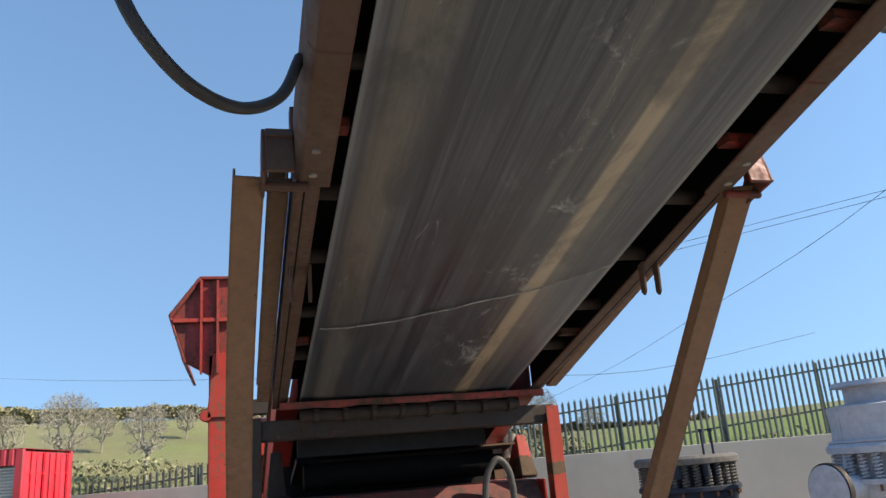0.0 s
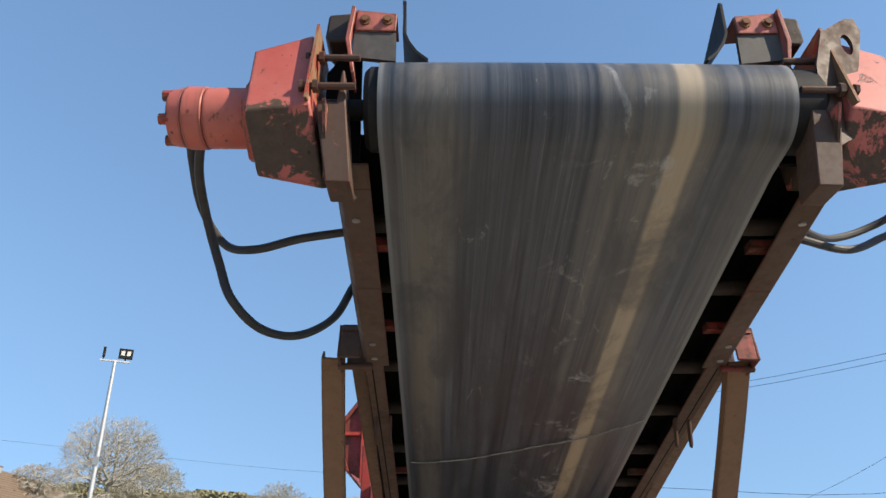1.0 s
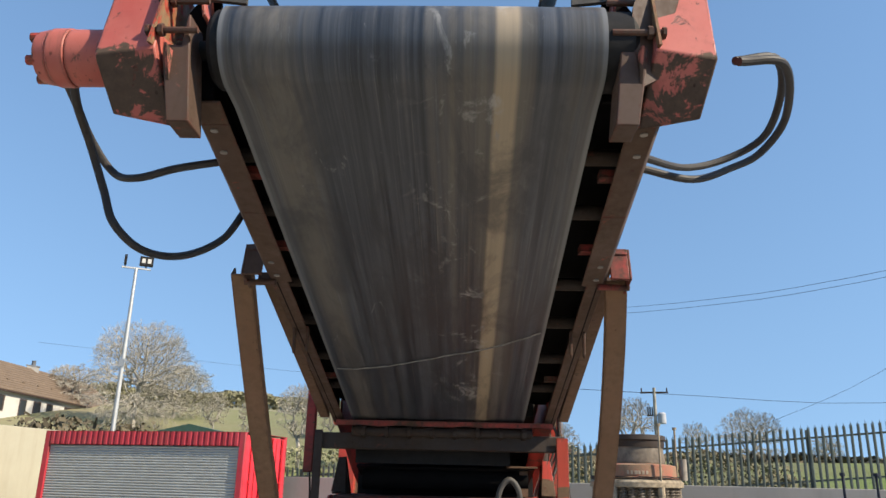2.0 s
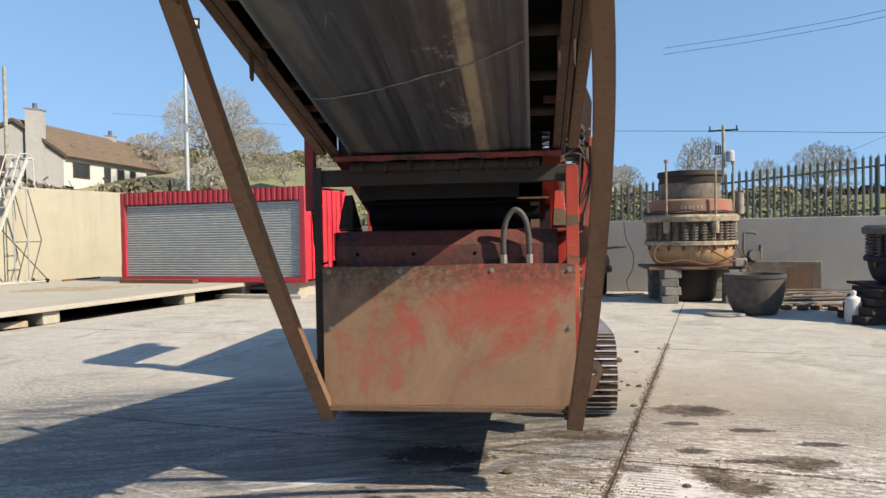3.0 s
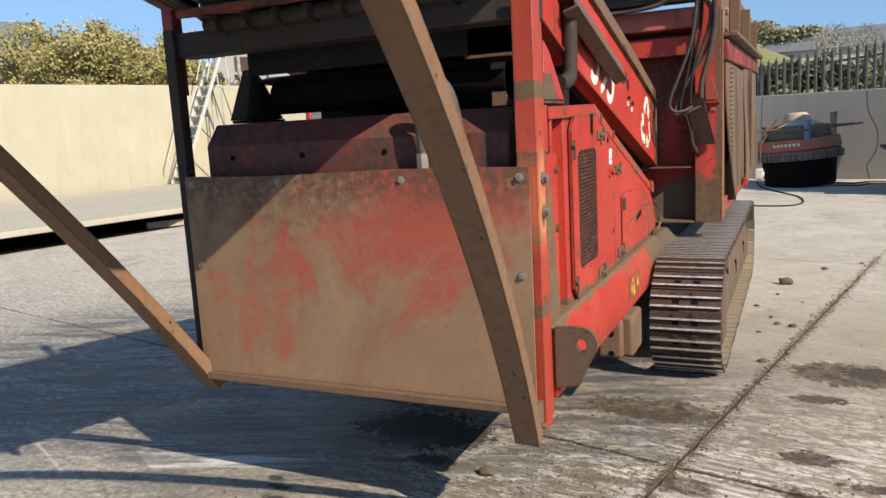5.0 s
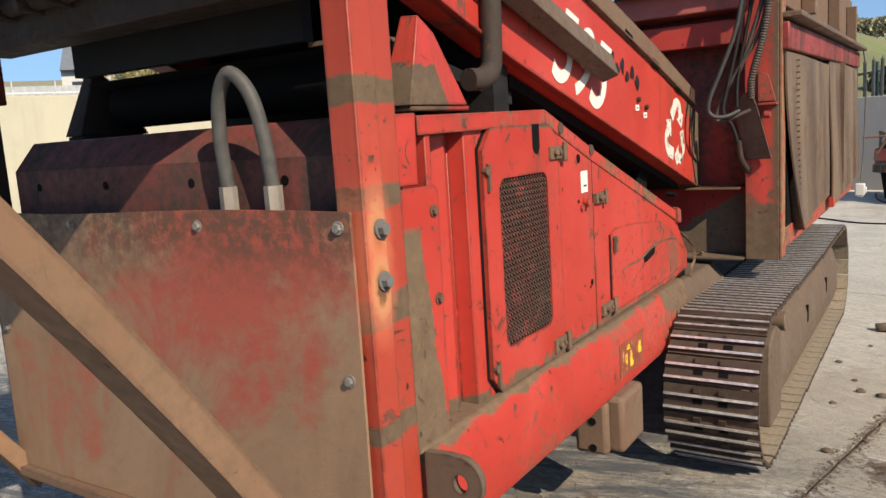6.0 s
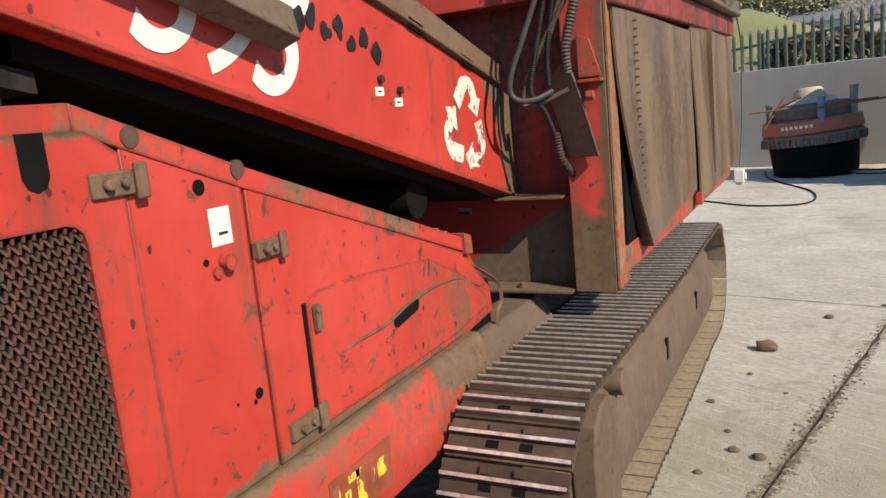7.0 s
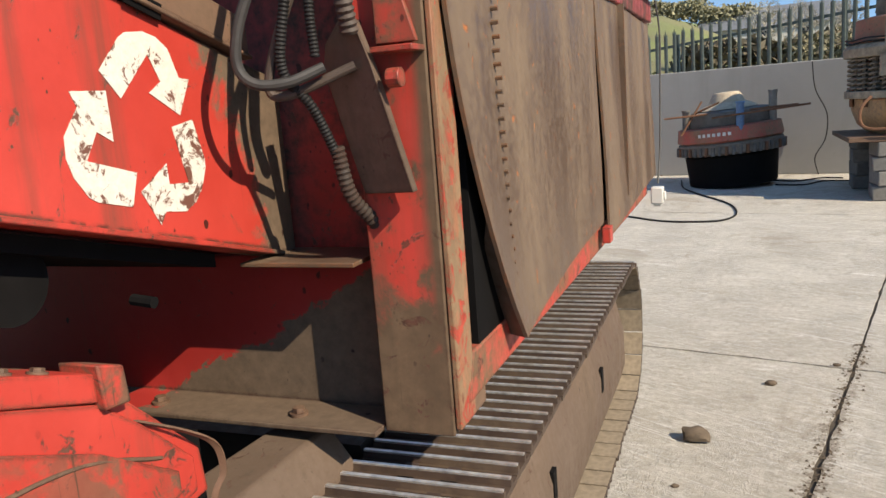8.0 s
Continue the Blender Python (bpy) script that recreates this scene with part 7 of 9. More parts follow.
def cone_crusher(name, label, c, scale, z0, mats, springs=26, red=None, rods=((-0.68, -0.75), (0.32, -0.95), (0.95, 0.1)), cap=True, rod_top=2.32):
    """Spring-ring cone crusher top; heights are above its support plate."""
    main, ring, iron, spring = mats
    th = thing(name, label, "crusher", (c[0], c[1], 0))
    def R(*rows):
        return [(r * scale, z0 + z * scale) for r, z in rows]
    bm = fresh()
    lathe(bm, R((0.72, 0.0), (0.86, 0.12), (0.93, 0.30), (0.95, 0.46)), (c[0], c[1], 0), 48)
    part("lower_shell", bm, main, th, bevel=0.01)
    bm = fresh()
    lathe(bm, R((0.90, 0.46), (1.02, 0.465), (1.02, 0.56), (0.90, 0.56)), (c[0], c[1], 0), 48)
    part("lower_ring", bm, iron, th, bevel=0.01)
    bm = fresh()
    lathe(bm, R((0.78, 0.56), (0.78, 0.98)), (c[0], c[1], 0), 40)
    part("inner_drum", bm, iron, th)
    sp = None
    for k in range(springs):
        t = 2 * math.pi * k / springs
        bm = fresh()
        p = (c[0] + 0.92 * scale * math.cos(t), c[1] + 0.92 * scale * math.sin(t), z0 + 0.56 * scale)
        coil(bm, p, 0.062 * scale, 0.42 * scale, 7, 0.016 * scale)
        rod(bm, p, (p[0], p[1], p[2] + 0.42 * scale), 0.03 * scale, 6)
        part("coil_spring", bm, spring, th)
    bm = fresh()
    lathe(bm, R((0.88, 0.98), (1.04, 0.985), (1.05, 1.10), (0.98, 1.16), (0.88, 1.16)), (c[0], c[1], 0), 48, 0.004)
    part("upper_ring", bm, iron if red else dusk_iron, th, "" if red else "dust-covered upper ring", bevel=0.01)
    if red:
        bm = fresh()
        lathe(bm, R((0.86, 1.16), (0.99, 1.165), (0.99, 1.20), (0.91, 1.21), (0.90, 1.46), (0.70, 1.50)), (c[0], c[1], 0), 48)
        part("adjustment_band", bm, red, th, "dusty red adjustment band", bevel=0.01)
        for i, w in enumerate((0.05, 0.05, 0.07, 0.05, 0.05, 0.05)):
            bm = fresh()
            t = radians(246 + i * 5.2)
            p = Vector((c[0] + 0.912 * scale * math.cos(t), c[1] + 0.912 * scale * math.sin(t), z0 + 1.30 * scale))
            beam(bm, p, p + Vector((-math.sin(t), math.cos(t), 0)) * w * scale, 0.004, 0.075 * scale)
            part("lettering_bar", bm, timber if red is red_faint else red, th)
    if cap:
        bm = fresh()
        lathe(bm, R((0.66, 1.50), (0.68, 1.56), (0.64, 1.78), (0.66, 1.98), (0.70, 2.02), (0.69, 2.10), (0.60, 2.12), (0.56, 1.90)), (c[0], c[1], 0), 40, 0.006)
        part("feed_hopper", bm, brown_iron, th, bevel=0.01)
        bm = fresh()
        lathe(bm, R((0.672, 1.86), (0.685, 1.99), (0.72, 2.02), (0.71, 2.12), (0.60, 2.135), (0.55, 1.92)), (c[0], c[1], 0), 40, 0.012)
        part("feed_rim", bm, dark_steel, th, "blackened rim of the feed opening")
        for z in (1.172, 1.212):
            bm = fresh()
            hose(bm, [(c[0] + (1.005 + 0.012 * math.sin(k * 1.7)) * scale * math.cos(radians(k * 15)), c[1] + (1.005 + 0.012 * math.sin(k * 1.7)) * scale * math.sin(radians(k * 15)), z0 + z * scale + 0.012 * math.sin(k * 2.3)) for k in range(25)], 0.011, 6, 3)
            part("ring_hose", bm, rubber, th, "black hose round the ring")
    for x, y in rods:
        bm = fresh()
        p = (c[0] + x * scale, c[1] + y * scale)
        rod(bm, (*p, z0 + 0.80 * scale), (*p, z0 + rod_top * scale), 0.024 * scale, 10)
        rod(bm, (*p, z0 + (rod_top - 0.03) * scale), (*p, z0 + (rod_top + 0.03) * scale), 0.05 * scale, 8)
        rod(bm, (*p, z0 + 0.74 * scale), (*p, z0 + 1.0 * scale), 0.075 * scale, 10)
        part("tie_rod", bm, iron, th)
    for k in range(9):
        t = radians(190 + k * 20)
        bm = fresh()
        p = Vector((c[0] + 0.97 * scale * math.cos(t), c[1] + 0.97 * scale * math.sin(t), z0 + 0.36 * scale))
        rod(bm, p, p + Vector((0, 0, 0.2 * scale)), 0.028 * scale, 6)
        part("ring_stud", bm, rusty, th)
    return th


one = cone_crusher("cone_crusher", "ochre spring cone crusher with a red band on block piers", (4.12, 13.25), 1.0, 0.80,
                   (ochre_iron, spring_iron, cream_iron, spring_iron), 30, red_faint, ((-0.66, -0.76), (0.34, -0.95), (0.98, 0.12)))
bm = fresh()
box(bm, 3.05, 5.15, 12.35, 14.1, 0.74, 0.80)
part("support_plate", bm, brown_steel, one, bevel=0.008)
bm = fresh()
lathe(bm, [(0.50, 0.02), (0.56, 0.1), (0.60, 0.74)], (4.1, 13.25, 0), 32)
part("drive_tub", bm, dark_steel, one)
bm = fresh()
box(bm, 4.85, 5.1, 12.28, 12.5, 0.80, 0.98)
part("end_block", bm, grey_iron, one, bevel=0.02)
bm = fresh()
rod(bm, (5.14, 13.0, 1.95), (5.14, 13.0, 2.42), 0.09, 12)
part("jack_cylinder", bm, grey_iron, one)
for pts in ([(3.3, 12.45, 1.3), (3.18, 12.38, 1.15), (3.2, 12.35, 0.95), (3.4, 12.3, 0.9), (3.8, 12.26, 0.95), (4.3, 12.24, 0.86), (4.8, 12.3, 1.02)], [(4.2, 12.3, 1.3), (4.45, 12.24, 1.1), (4.75, 12.25, 0.95), (5.05, 12.4, 0.9)], [(4.95, 12.4, 1.2), (5.15, 12.2, 0.7), (5.3, 12.1, 0.25)]):
    bm = fresh()
    hose(bm, pts, 0.018, 6)
    part("pipe", bm, rusty, one)
for x, y, hgt in ((3.52, 12.6, 4), (4.86, 12.55, 4), (3.45, 13.85, 4), (4.86, 13.85, 4)):
    for k in range(hgt):
        block((x + 0.02 * (k % 2), y, 0.184 * k + 0.002), 8 * (k % 2) - 4, (0.36, 0.5, 0.182))

three = cone_crusher("cone_crusher", "dark blue spring cone crusher standing on stacked blocks", (7.26, 9.35), 0.91, 0.60,
                     (navy_iron, dusk_iron, navy_iron, dusk_iron), 26, None, ((-0.66, -0.72), (-0.15, -0.95), (0.1, -0.9)), False, 1.62)
bm = fresh()
lathe(bm, [(0.5, 0.03), (0.62, 0.3), (0.75, 0.61)], (7.26, 9.35, 0), 32)
part("drive_tub", bm, navy_iron, three)
bm = fresh()
hull_faces(bm, [(6.35, 8.35, 0.575), (7.9, 8.35, 0.575), (7.9, 10.3, 0.575), (6.35, 10.3, 0.575)], [(6.35, 8.35, 0.62), (7.9, 8.35, 0.62), (7.9, 10.3, 0.62), (6.35, 10.3, 0.62)])
part("support_plate", bm, dark_steel, three)
for x, y in ((6.42, 8.9), (6.55, 9.7), (7.75, 8.8)):
    for k in range(4):
        block((x - 0.10 * (3 - k) * (x < 7), y - 0.05 * (3 - k), 0.143 * k + 0.002), 14 + 5 * (k % 2), (0.5, 0.42, 0.14), dark_steel, "timber_block", "stacked dark oily support block")

# half-stripped crusher head by the wall
TILT = Matrix.Rotation(radians(-4), 3, "Y")
two = thing("crusher_head", "tilted crusher head with a red band and beige cap", "crusher", (1.7, 14.65, 0))
C2 = (1.7, 14.65, 0.0)
for nm, prof, mat in (("dark_skirt", [(0.66, 0.03), (0.70, 0.5), (0.66, 0.56)], shade_black), ("lower_flange", [(0.74, 0.54), (0.80, 0.56), (0.79, 0.70), (0.74, 0.74)], brown_iron),
                      ("red_band", [(0.76, 0.73), (0.80, 0.75), (0.77, 0.95), (0.70, 0.97)], red_dusty), ("upper_drum", [(0.66, 0.96), (0.68, 1.0), (0.66, 1.18), (0.5, 1.20)], dusk_iron),
                      ("beige_cap", [(0.46, 1.21), (0.36, 1.27), (0.27, 1.31), (0.22, 1.42), (0.19, 1.46), (0.1, 1.47)], timber)):
    bm = fresh()
    lathe(bm, prof, C2, 36, 0, TILT)
    part(nm, bm, mat, two, bevel=0.008)
for i in range(26):
    bm = fresh()
    t = radians(180 + i * 7.2)
    p = Vector(C2) + TILT @ Vector((0.80 * math.cos(t), 0.80 * math.sin(t), 0.60))
    rod(bm, p - Vector((0, 0, 0.06)), p + Vector((0, 0, 0.07)), 0.026, 7)
    part("flange_bolt", bm, dusk_iron if i % 3 else rusty, two)
for i in range(7):
    bm = fresh()
    t = radians(236 + i * 5.5)
    p = Vector(C2) + TILT @ Vector((0.79 * math.cos(t), 0.79 * math.sin(t), 0.86))
    beam(bm, p, p + Vector((-math.sin(t), math.cos(t), 0)) * 0.045, 0.004, 0.05)
    part("lettering_bar", bm, white_mark, two)
for x, y, z, h, mat in ((-0.64, -0.35, 0.72, 0.52, dusk_iron), (0.62, -0.30, 0.80, 0.58, grey_iron), (0.16, -0.70, 0.88, 0.40, navy_iron)):
    bm = fresh()
    p = Vector(C2) + TILT @ Vector((x, y, z))
    rod(bm, p, p + Vector((0, 0, h)), 0.06, 12)
    rod(bm, p + Vector((0, 0, h)), p + Vector((0, 0, h + 0.03)), 0.07, 12)
    part("clamp_cylinder", bm, plain("blue_cylinder", (0.10, 0.17, 0.28), 0.5) if mat is navy_iron else mat, two)
for a, b in (((-1.0, -0.6, 1.12), (0.9, -0.55, 1.22)), ((-0.3, -0.8, 1.1), (1.05, -0.7, 1.22)), ((-0.75, -0.6, 0.85), (-0.45, -0.5, 1.35)), ((-0.6, -0.5, 1.15), (-0.2, -0.6, 1.32))):
    bm = fresh()
    rod(bm, Vector(C2) + Vector(a), Vector(C2) + Vector(b), 0.016, 6)
    part("loose_bar", bm, rusty, two)

# pale painted crusher at the yard's right hand
four = cone_crusher("cone_crusher", "pale grey primed cone crusher with a drive wheel", (9.75, 7.0), 0.95, 0.55, (pale_iron, pale_iron, pale_iron, pale_iron), 24, pale_iron, ((-0.9, 0.1),), False, 1.7)
bm = fresh()
lathe(bm, [(0.6, 0.02), (0.66, 0.3), (0.70, 0.56)], (9.75, 7.0, 0), 30)
part("base_tub", bm, pale_iron, four)
bm = fresh()
lathe(bm, [(0.85, 1.93), (0.88, 2.25), (0.55, 2.3), (0.55, 2.55), (0.75, 2.58), (0.7, 2.66)], (9.75, 7.0, 0), 36)
part("top_bowl", bm, pale_iron, four)
bm = fresh()
rod(bm, (8.35, 6.9, 0.95), (9.4, 7.0, 0.95), 0.2, 20)
rod(bm, (8.22, 6.89, 0.95), (8.35, 6.9, 0.95), 0.40, 32)
part("drive_wheel", bm, pale_iron, four, "spoked grey drive wheel")
bm = fresh()
rod(bm, (8.25, 6.891, 0.95), (8.34, 6.899, 0.95), 0.43, 32)
part("wheel_rim", bm, dark_steel, four)

# iron bowl, lid, canister
bm = fresh()
lathe(bm, [(0.30, 0.003), (0.38, 0.025), (0.47, 0.20), (0.525, 0.45), (0.535, 0.68), (0.555, 0.70), (0.56, 0.765), (0.50, 0.765), (0.47, 0.6), (0.40, 0.3), (0.28, 0.12), (0.1, 0.1)], (4.72, 10.35, 0), 48)
solo("iron_bowl", bm, plain("dark_cast_iron", (0.085, 0.076, 0.068), 0.65, 0.2, 9, 0.4, 0.5), "heavy grey cast-iron bowl standing on the concrete", "bowl")
bm = fresh()
lathe(bm, [(0.36, 0.002), (0.38, 0.02), (0.36, 0.045), (0.10, 0.06), (0.05, 0.05)], (4.10, 10.12, 0), 32)
solo("round_lid", bm, grey_iron, "flat round iron lid lying on the concrete", "lid")
bm = fresh()
lathe(bm, [(0.12, 0.003), (0.135, 0.03), (0.13, 0.36), (0.11, 0.42), (0.05, 0.46), (0.035, 0.48), (0.05, 0.49), (0.05, 0.54), (0.02, 0.55)], (5.92, 8.92, 0), 20, 0.04)
solo("white_canister", bm, white_plastic, "white plastic canister standing on the concrete", "canister")
# scrap pipes and plate by the grey wall
rnd = random.Random(21)
for i in range(22):
    a = Vector((5.4 + rnd.uniform(0, 0.6), 11.2 + rnd.uniform(-0.4, 1.8), 0.05 + 0.035 * (i // 3)))
    ang = rnd.uniform(-0.35, 0.25)
    b = a + Vector((math.cos(ang), math.sin(ang), rnd.uniform(-0.01, 0.03))) * rnd.uniform(1.2, 2.6)
    bm = fresh()
    rod(bm, a, b, rnd.uniform(0.014, 0.032), 10)
    solo("scrap_pipe", bm, rnd.choice([dusk_iron, grey_iron, brown_steel, brown_iron]), "scrap steel pipe lying in a heap", "pipe", group="scrap pipes")
for i in range(7):
    a = Vector((5.5 + i * 0.28, 10.95 + rnd.uniform(-0.2, 0.3), 0.03))
    bm = fresh()
    lathe(bm, [(0.08, 0), (0.11, 0.03), (0.09, 0.08), (0.03, 0.1)], a - Vector((0, 0, 0.028)), 9, 0.2)
    solo("scrap_lump", bm, rusty, "rusted scrap lump on the concrete", "scrap", group="scrap lumps")
bm = fresh()
prism(bm, [(6.60, 14.36), (7.12, 14.23), (7.12, 14.27), (6.60, 14.40)], "z", 0.0, 0.66)
solo("rusty_plate", bm, brown_steel, "rusty steel plate leaning at the grey wall", "plate")
bm = fresh()
prism(bm, [(4.9, 15.0), (7.4, 14.42), (7.4, 14.72), (4.9, 15.3)], "z", 0.0, 0.80)
solo("steel_trough", bm, brown_iron, "long dusty brown steel trough before the grey wall", "trough", bevel=0.02)
bm = fresh()
hose(bm, [(5.92, 14.80, 0.95), (5.72, 14.80, 0.95), (5.70, 14.80, 1.35), (5.72, 14.80, 1.5), (5.95, 14.80, 1.5), (6.0, 14.80, 1.45)], 0.035, 8)
rod(bm, (5.95, 14.72, 0.95), (5.95, 14.95, 0.95), 0.14, 14)
rod(bm, (6.1, 14.8, 0.85), (6.1, 14.8, 1.2), 0.05, 8)
solo("standpipe_valve", bm, dusk_iron, "dark iron pipe with a valve standing on a steel trough", "pipe stand")
bm = fresh()
for i in range(5):
    c = Vector((7.3, 8.0, 0.02 + i * 0.02))
    r = 0.32 + 0.03 * (i % 2)
    hose(bm, [(c.x + r * math.cos(k * math.pi / 8), c.y + r * math.sin(k * math.pi / 8), c.z) for k in range(17)], 0.011, 6, 2)
solo("cable_coil", bm, rubber, "coil of black cable on the concrete", "cable")

# cables on the ground behind the machine
for pts in ([(-0.3, 12.1, 0.013), (0.05, 11.8, 0.013), (0.45, 11.45, 0.013), (0.89, 11.05, 0.013), (1.3, 10.95, 0.013), (1.6, 11.05, 0.013), (1.74, 11.55, 0.013), (1.64, 12.4, 0.013), (1.2, 13.5, 0.013), (0.95, 14.3, 0.013), (0.85, 15.4, 0.013)],
            [(2.3, 14.3, 0.013), (2.7, 14.2, 0.013), (3.0, 14.6, 0.013), (3.4, 14.5, 0.013)], [(2.2, 15.0, 0.013), (2.6, 14.7, 0.013), (3.0, 15.0, 0.013), (3.3, 14.9, 0.013)]):
    bm = fresh()
    hose(bm, pts, 0.012, 6)
    solo("black_cable", bm, rubber, "black rubber cable trailing over the concrete", "cable")
bm = fresh()
hose(bm, [(2.9, 15.62, 1.84), (2.95, 15.58, 1.4), (3.12, 15.54, 1.0), (3.1, 15.5, 0.6), (2.95, 15.5, 0.3), (3.0, 15.45, 0.02)], 0.009, 6)
solo("wall_cable", bm, rubber, "thin cable hanging down the grey wall", "cable")


# clods and gravel
def clod(p, r, seed, name="dirt_clod", label="dry brown clod of dirt on the concrete"):
    rnd = random.Random(seed)
    bm = fresh()
    bmesh.ops.create_icosphere(bm, subdivisions=2, radius=r)
    for v in bm.verts:
        k = 1 + 0.35 * noise.noise(v.co / r * 1.3 + Vector((seed, 0, 0)))
        v.co = Vector((v.co.x * k * 1.35, v.co.y * k, v.co.z * k * 0.7))
    low = min(v.co.z for v in bm.verts)
    for v in bm.verts:
        v.co += Vector((p[0], p[1], -low - 0.004))
    solo(name, bm, rock_mat, label, "clod", group="clods")


for i, (x, y, r) in enumerate(((1.56, 5.0, 0.05), (1.50, 4.55, 0.012), (1.90, 5.75, 0.022), (1.52, 3.55, 0.02), (1.63, 3.5, 0.022), (1.47, 3.75, 0.012), (1.40, 3.3, 0.015), (2.25, 6.1, 0.015), (1.45, 2.6, 0.02), (1.60, 2.8, 0.014),
                                (0.34, 0.55, 0.03), (1.05, -0.15, 0.022), (1.5, 0.35, 0.02), (1.35, 4.1, 0.016), (1.7, 4.3, 0.01))):
    clod((x, y), r, i + 3)
rnd = random.Random(8)
verts, faces = [], []
for i in range(4600):
    a, d = rnd.uniform(0, 6.283), abs(rnd.gauss(0, 1.3))
    x, y = 0.9 + d * math.cos(a) * 0.9, 0.4 + d * math.sin(a) * 0.9
    r = 0.0016 + 0.006 * rnd.random() ** 3
    if rnd.random() < 0.5:
        y = rnd.uniform(-2.5, 6.5)
        x = 0.935 + 0.23 * y + rnd.gauss(0, 0.03)
        r = 0.002 + 0.008 * rnd.random() ** 4
    b = len(verts)
    verts += [(x - r, y - r * 0.8, 0), (x + r, y - r, 0), (x + r * 0.7, y + r, 0), (x - r, y + r * 0.8, 0), (x + r * 0.2, y, r * 1.1)]
    faces += [(b, b + 1, b + 4), (b + 1, b + 2, b + 4), (b + 2, b + 3, b + 4), (b + 3, b, b + 4)]
me = bpy.data.meshes.new("grit")
me.from_pydata(verts, [], faces)
me.materials.append(rock_mat)
tagged(new("grit", me), "fine brown grit scattered on the concrete", "grit", kind="stuff")
bm = fresh()
beam(bm, (-9.50, 8.0, 0.06), (-9.02, 8.66, 0.06), 0.16, 0.12)
solo("timber_offcut", bm, timber, "weathered timber offcut by the slab pier", "timber", bevel=0.01)
for i in range(5):
    bm = fresh()
    a = Vector((-12.3 + 0.1 * i, 12.6 + i * 0.32, 0.372))
    beam(bm, a, a + Vector((2.2, 0.35, 0)), 0.05, 0.02)
    solo("timber_lath", bm, timber, "thin timber lath lying on the raised slab", "lath", group="timber laths")
bm = fresh()
beam(bm, (-13.5, 16.6, 0.387), (-13.15, 18.0, 0.387), 0.06, 0.05)
solo("red_bar", bm, rusty, "long rust-red bar lying on the raised slab", "bar")

# ---- beyond the yard ----
EYE = Vector((0.5, -4.7, 1.7))


def far(az, d):
    """A place on the land by its heading (to the left from straight ahead) and distance."""
    x, y = EYE.x - d * math.sin(radians(az)), EYE.y + d * math.cos(radians(az))
    return Vector((x, y, land(x, y)))


def level(d, el):
    return EYE.z + d * math.tan(radians(el))


# house with a brown roof
A, B, C = far(33.1, 70), far(38.7, 67.6), far(24.7, 92)
EAVE, RIDGE = level(70, 5.55), level(72, 7.3)
Dd = C + (B - A)
low = min(p.z for p in (A, B, C, Dd)) - 1.0


def at(p, z):
    return Vector((p.x, p.y, z))


house = thing("house", "long white bungalow with a brown tiled roof and chimney", "house", (A.x, A.y, low))
bm = fresh()
hull_faces(bm, [at(p, low) for p in (A, C, Dd, B)], [at(p, EAVE) for p in (A, C, Dd, B)])
part("house_wall", bm, house_wall, house)
mAB, mCD = (A + B) / 2, (C + Dd) / 2
# Gable overlaid with a greyer copy of the render, its shade painted in.
bm = fresh()
g = [at(A, EAVE), at(B, EAVE), at(mAB, RIDGE)]
n = (A - C).normalized() * 0.02
hull_faces(bm, [p + n for p in g], [p - n for p in g])
lo = [at(A, low), at(B, low), at(B, EAVE), at(A, EAVE)]
hull_faces(bm, [p + n for p in lo], [p + n * 0.2 for p in lo])
part("gable_wall", bm, house_side, house, "shaded grey gable wall")
out, ln = (A - B).normalized(), (A - C).normalized()
for s, p, q in ((1, A, C), (-1, B, Dd)):
    bm = fresh()
    e0, e1 = at(p + out * 0.5 * s + ln * 0.4, EAVE - 0.22), at(q + out * 0.5 * s - ln * 0.4, EAVE - 0.22)
    r0, r1 = at(mAB + ln * 0.4, RIDGE), at(mCD - ln * 0.4, RIDGE)
    th = Vector((0, 0, 0.16))
    hull_faces(bm, [e0, e1, r1, r0], [e0 + th, e1 + th, r1 + th, r0 + th])
    roof = part("roof", bm, roof_tile, house, "brown concrete tile roof")
    for k in range(1, 12):
        u = k / 12
        bm = fresh()
        a, b = e0.lerp(r0, u) + th, e1.lerp(r1, u) + th
        beam(bm, a, b, 0.05, 0.05)
        part("tile_course", bm, roof_tile, roof)
    bm = fresh()
    beam(bm, e0 + out * 0.06 * s, e1 + out * 0.06 * s, 0.12, 0.14)
    part("gutter", bm, dark_frame, roof)
    bm = fresh()
    beam(bm, e0 + ln * 0.05 + th * 0.4, r0 + ln * 0.05 + th * 0.4, 0.10, 0.24)
    part("bargeboard", bm, dark_frame, roof)
    if s == 1:
        for k in range(9):
            u, v = 0.12 + 0.095 * k, 0.35
            p0 = e0.lerp(e1, u).lerp(r0.lerp(r1, u), v) + th
            bm = fresh()
            beam(bm, p0, p0 + (e1 - e0).normalized() * 0.28, 0.2, 0.1)
            part("roof_vent", bm, roof_tile, roof)
side = (C - A)
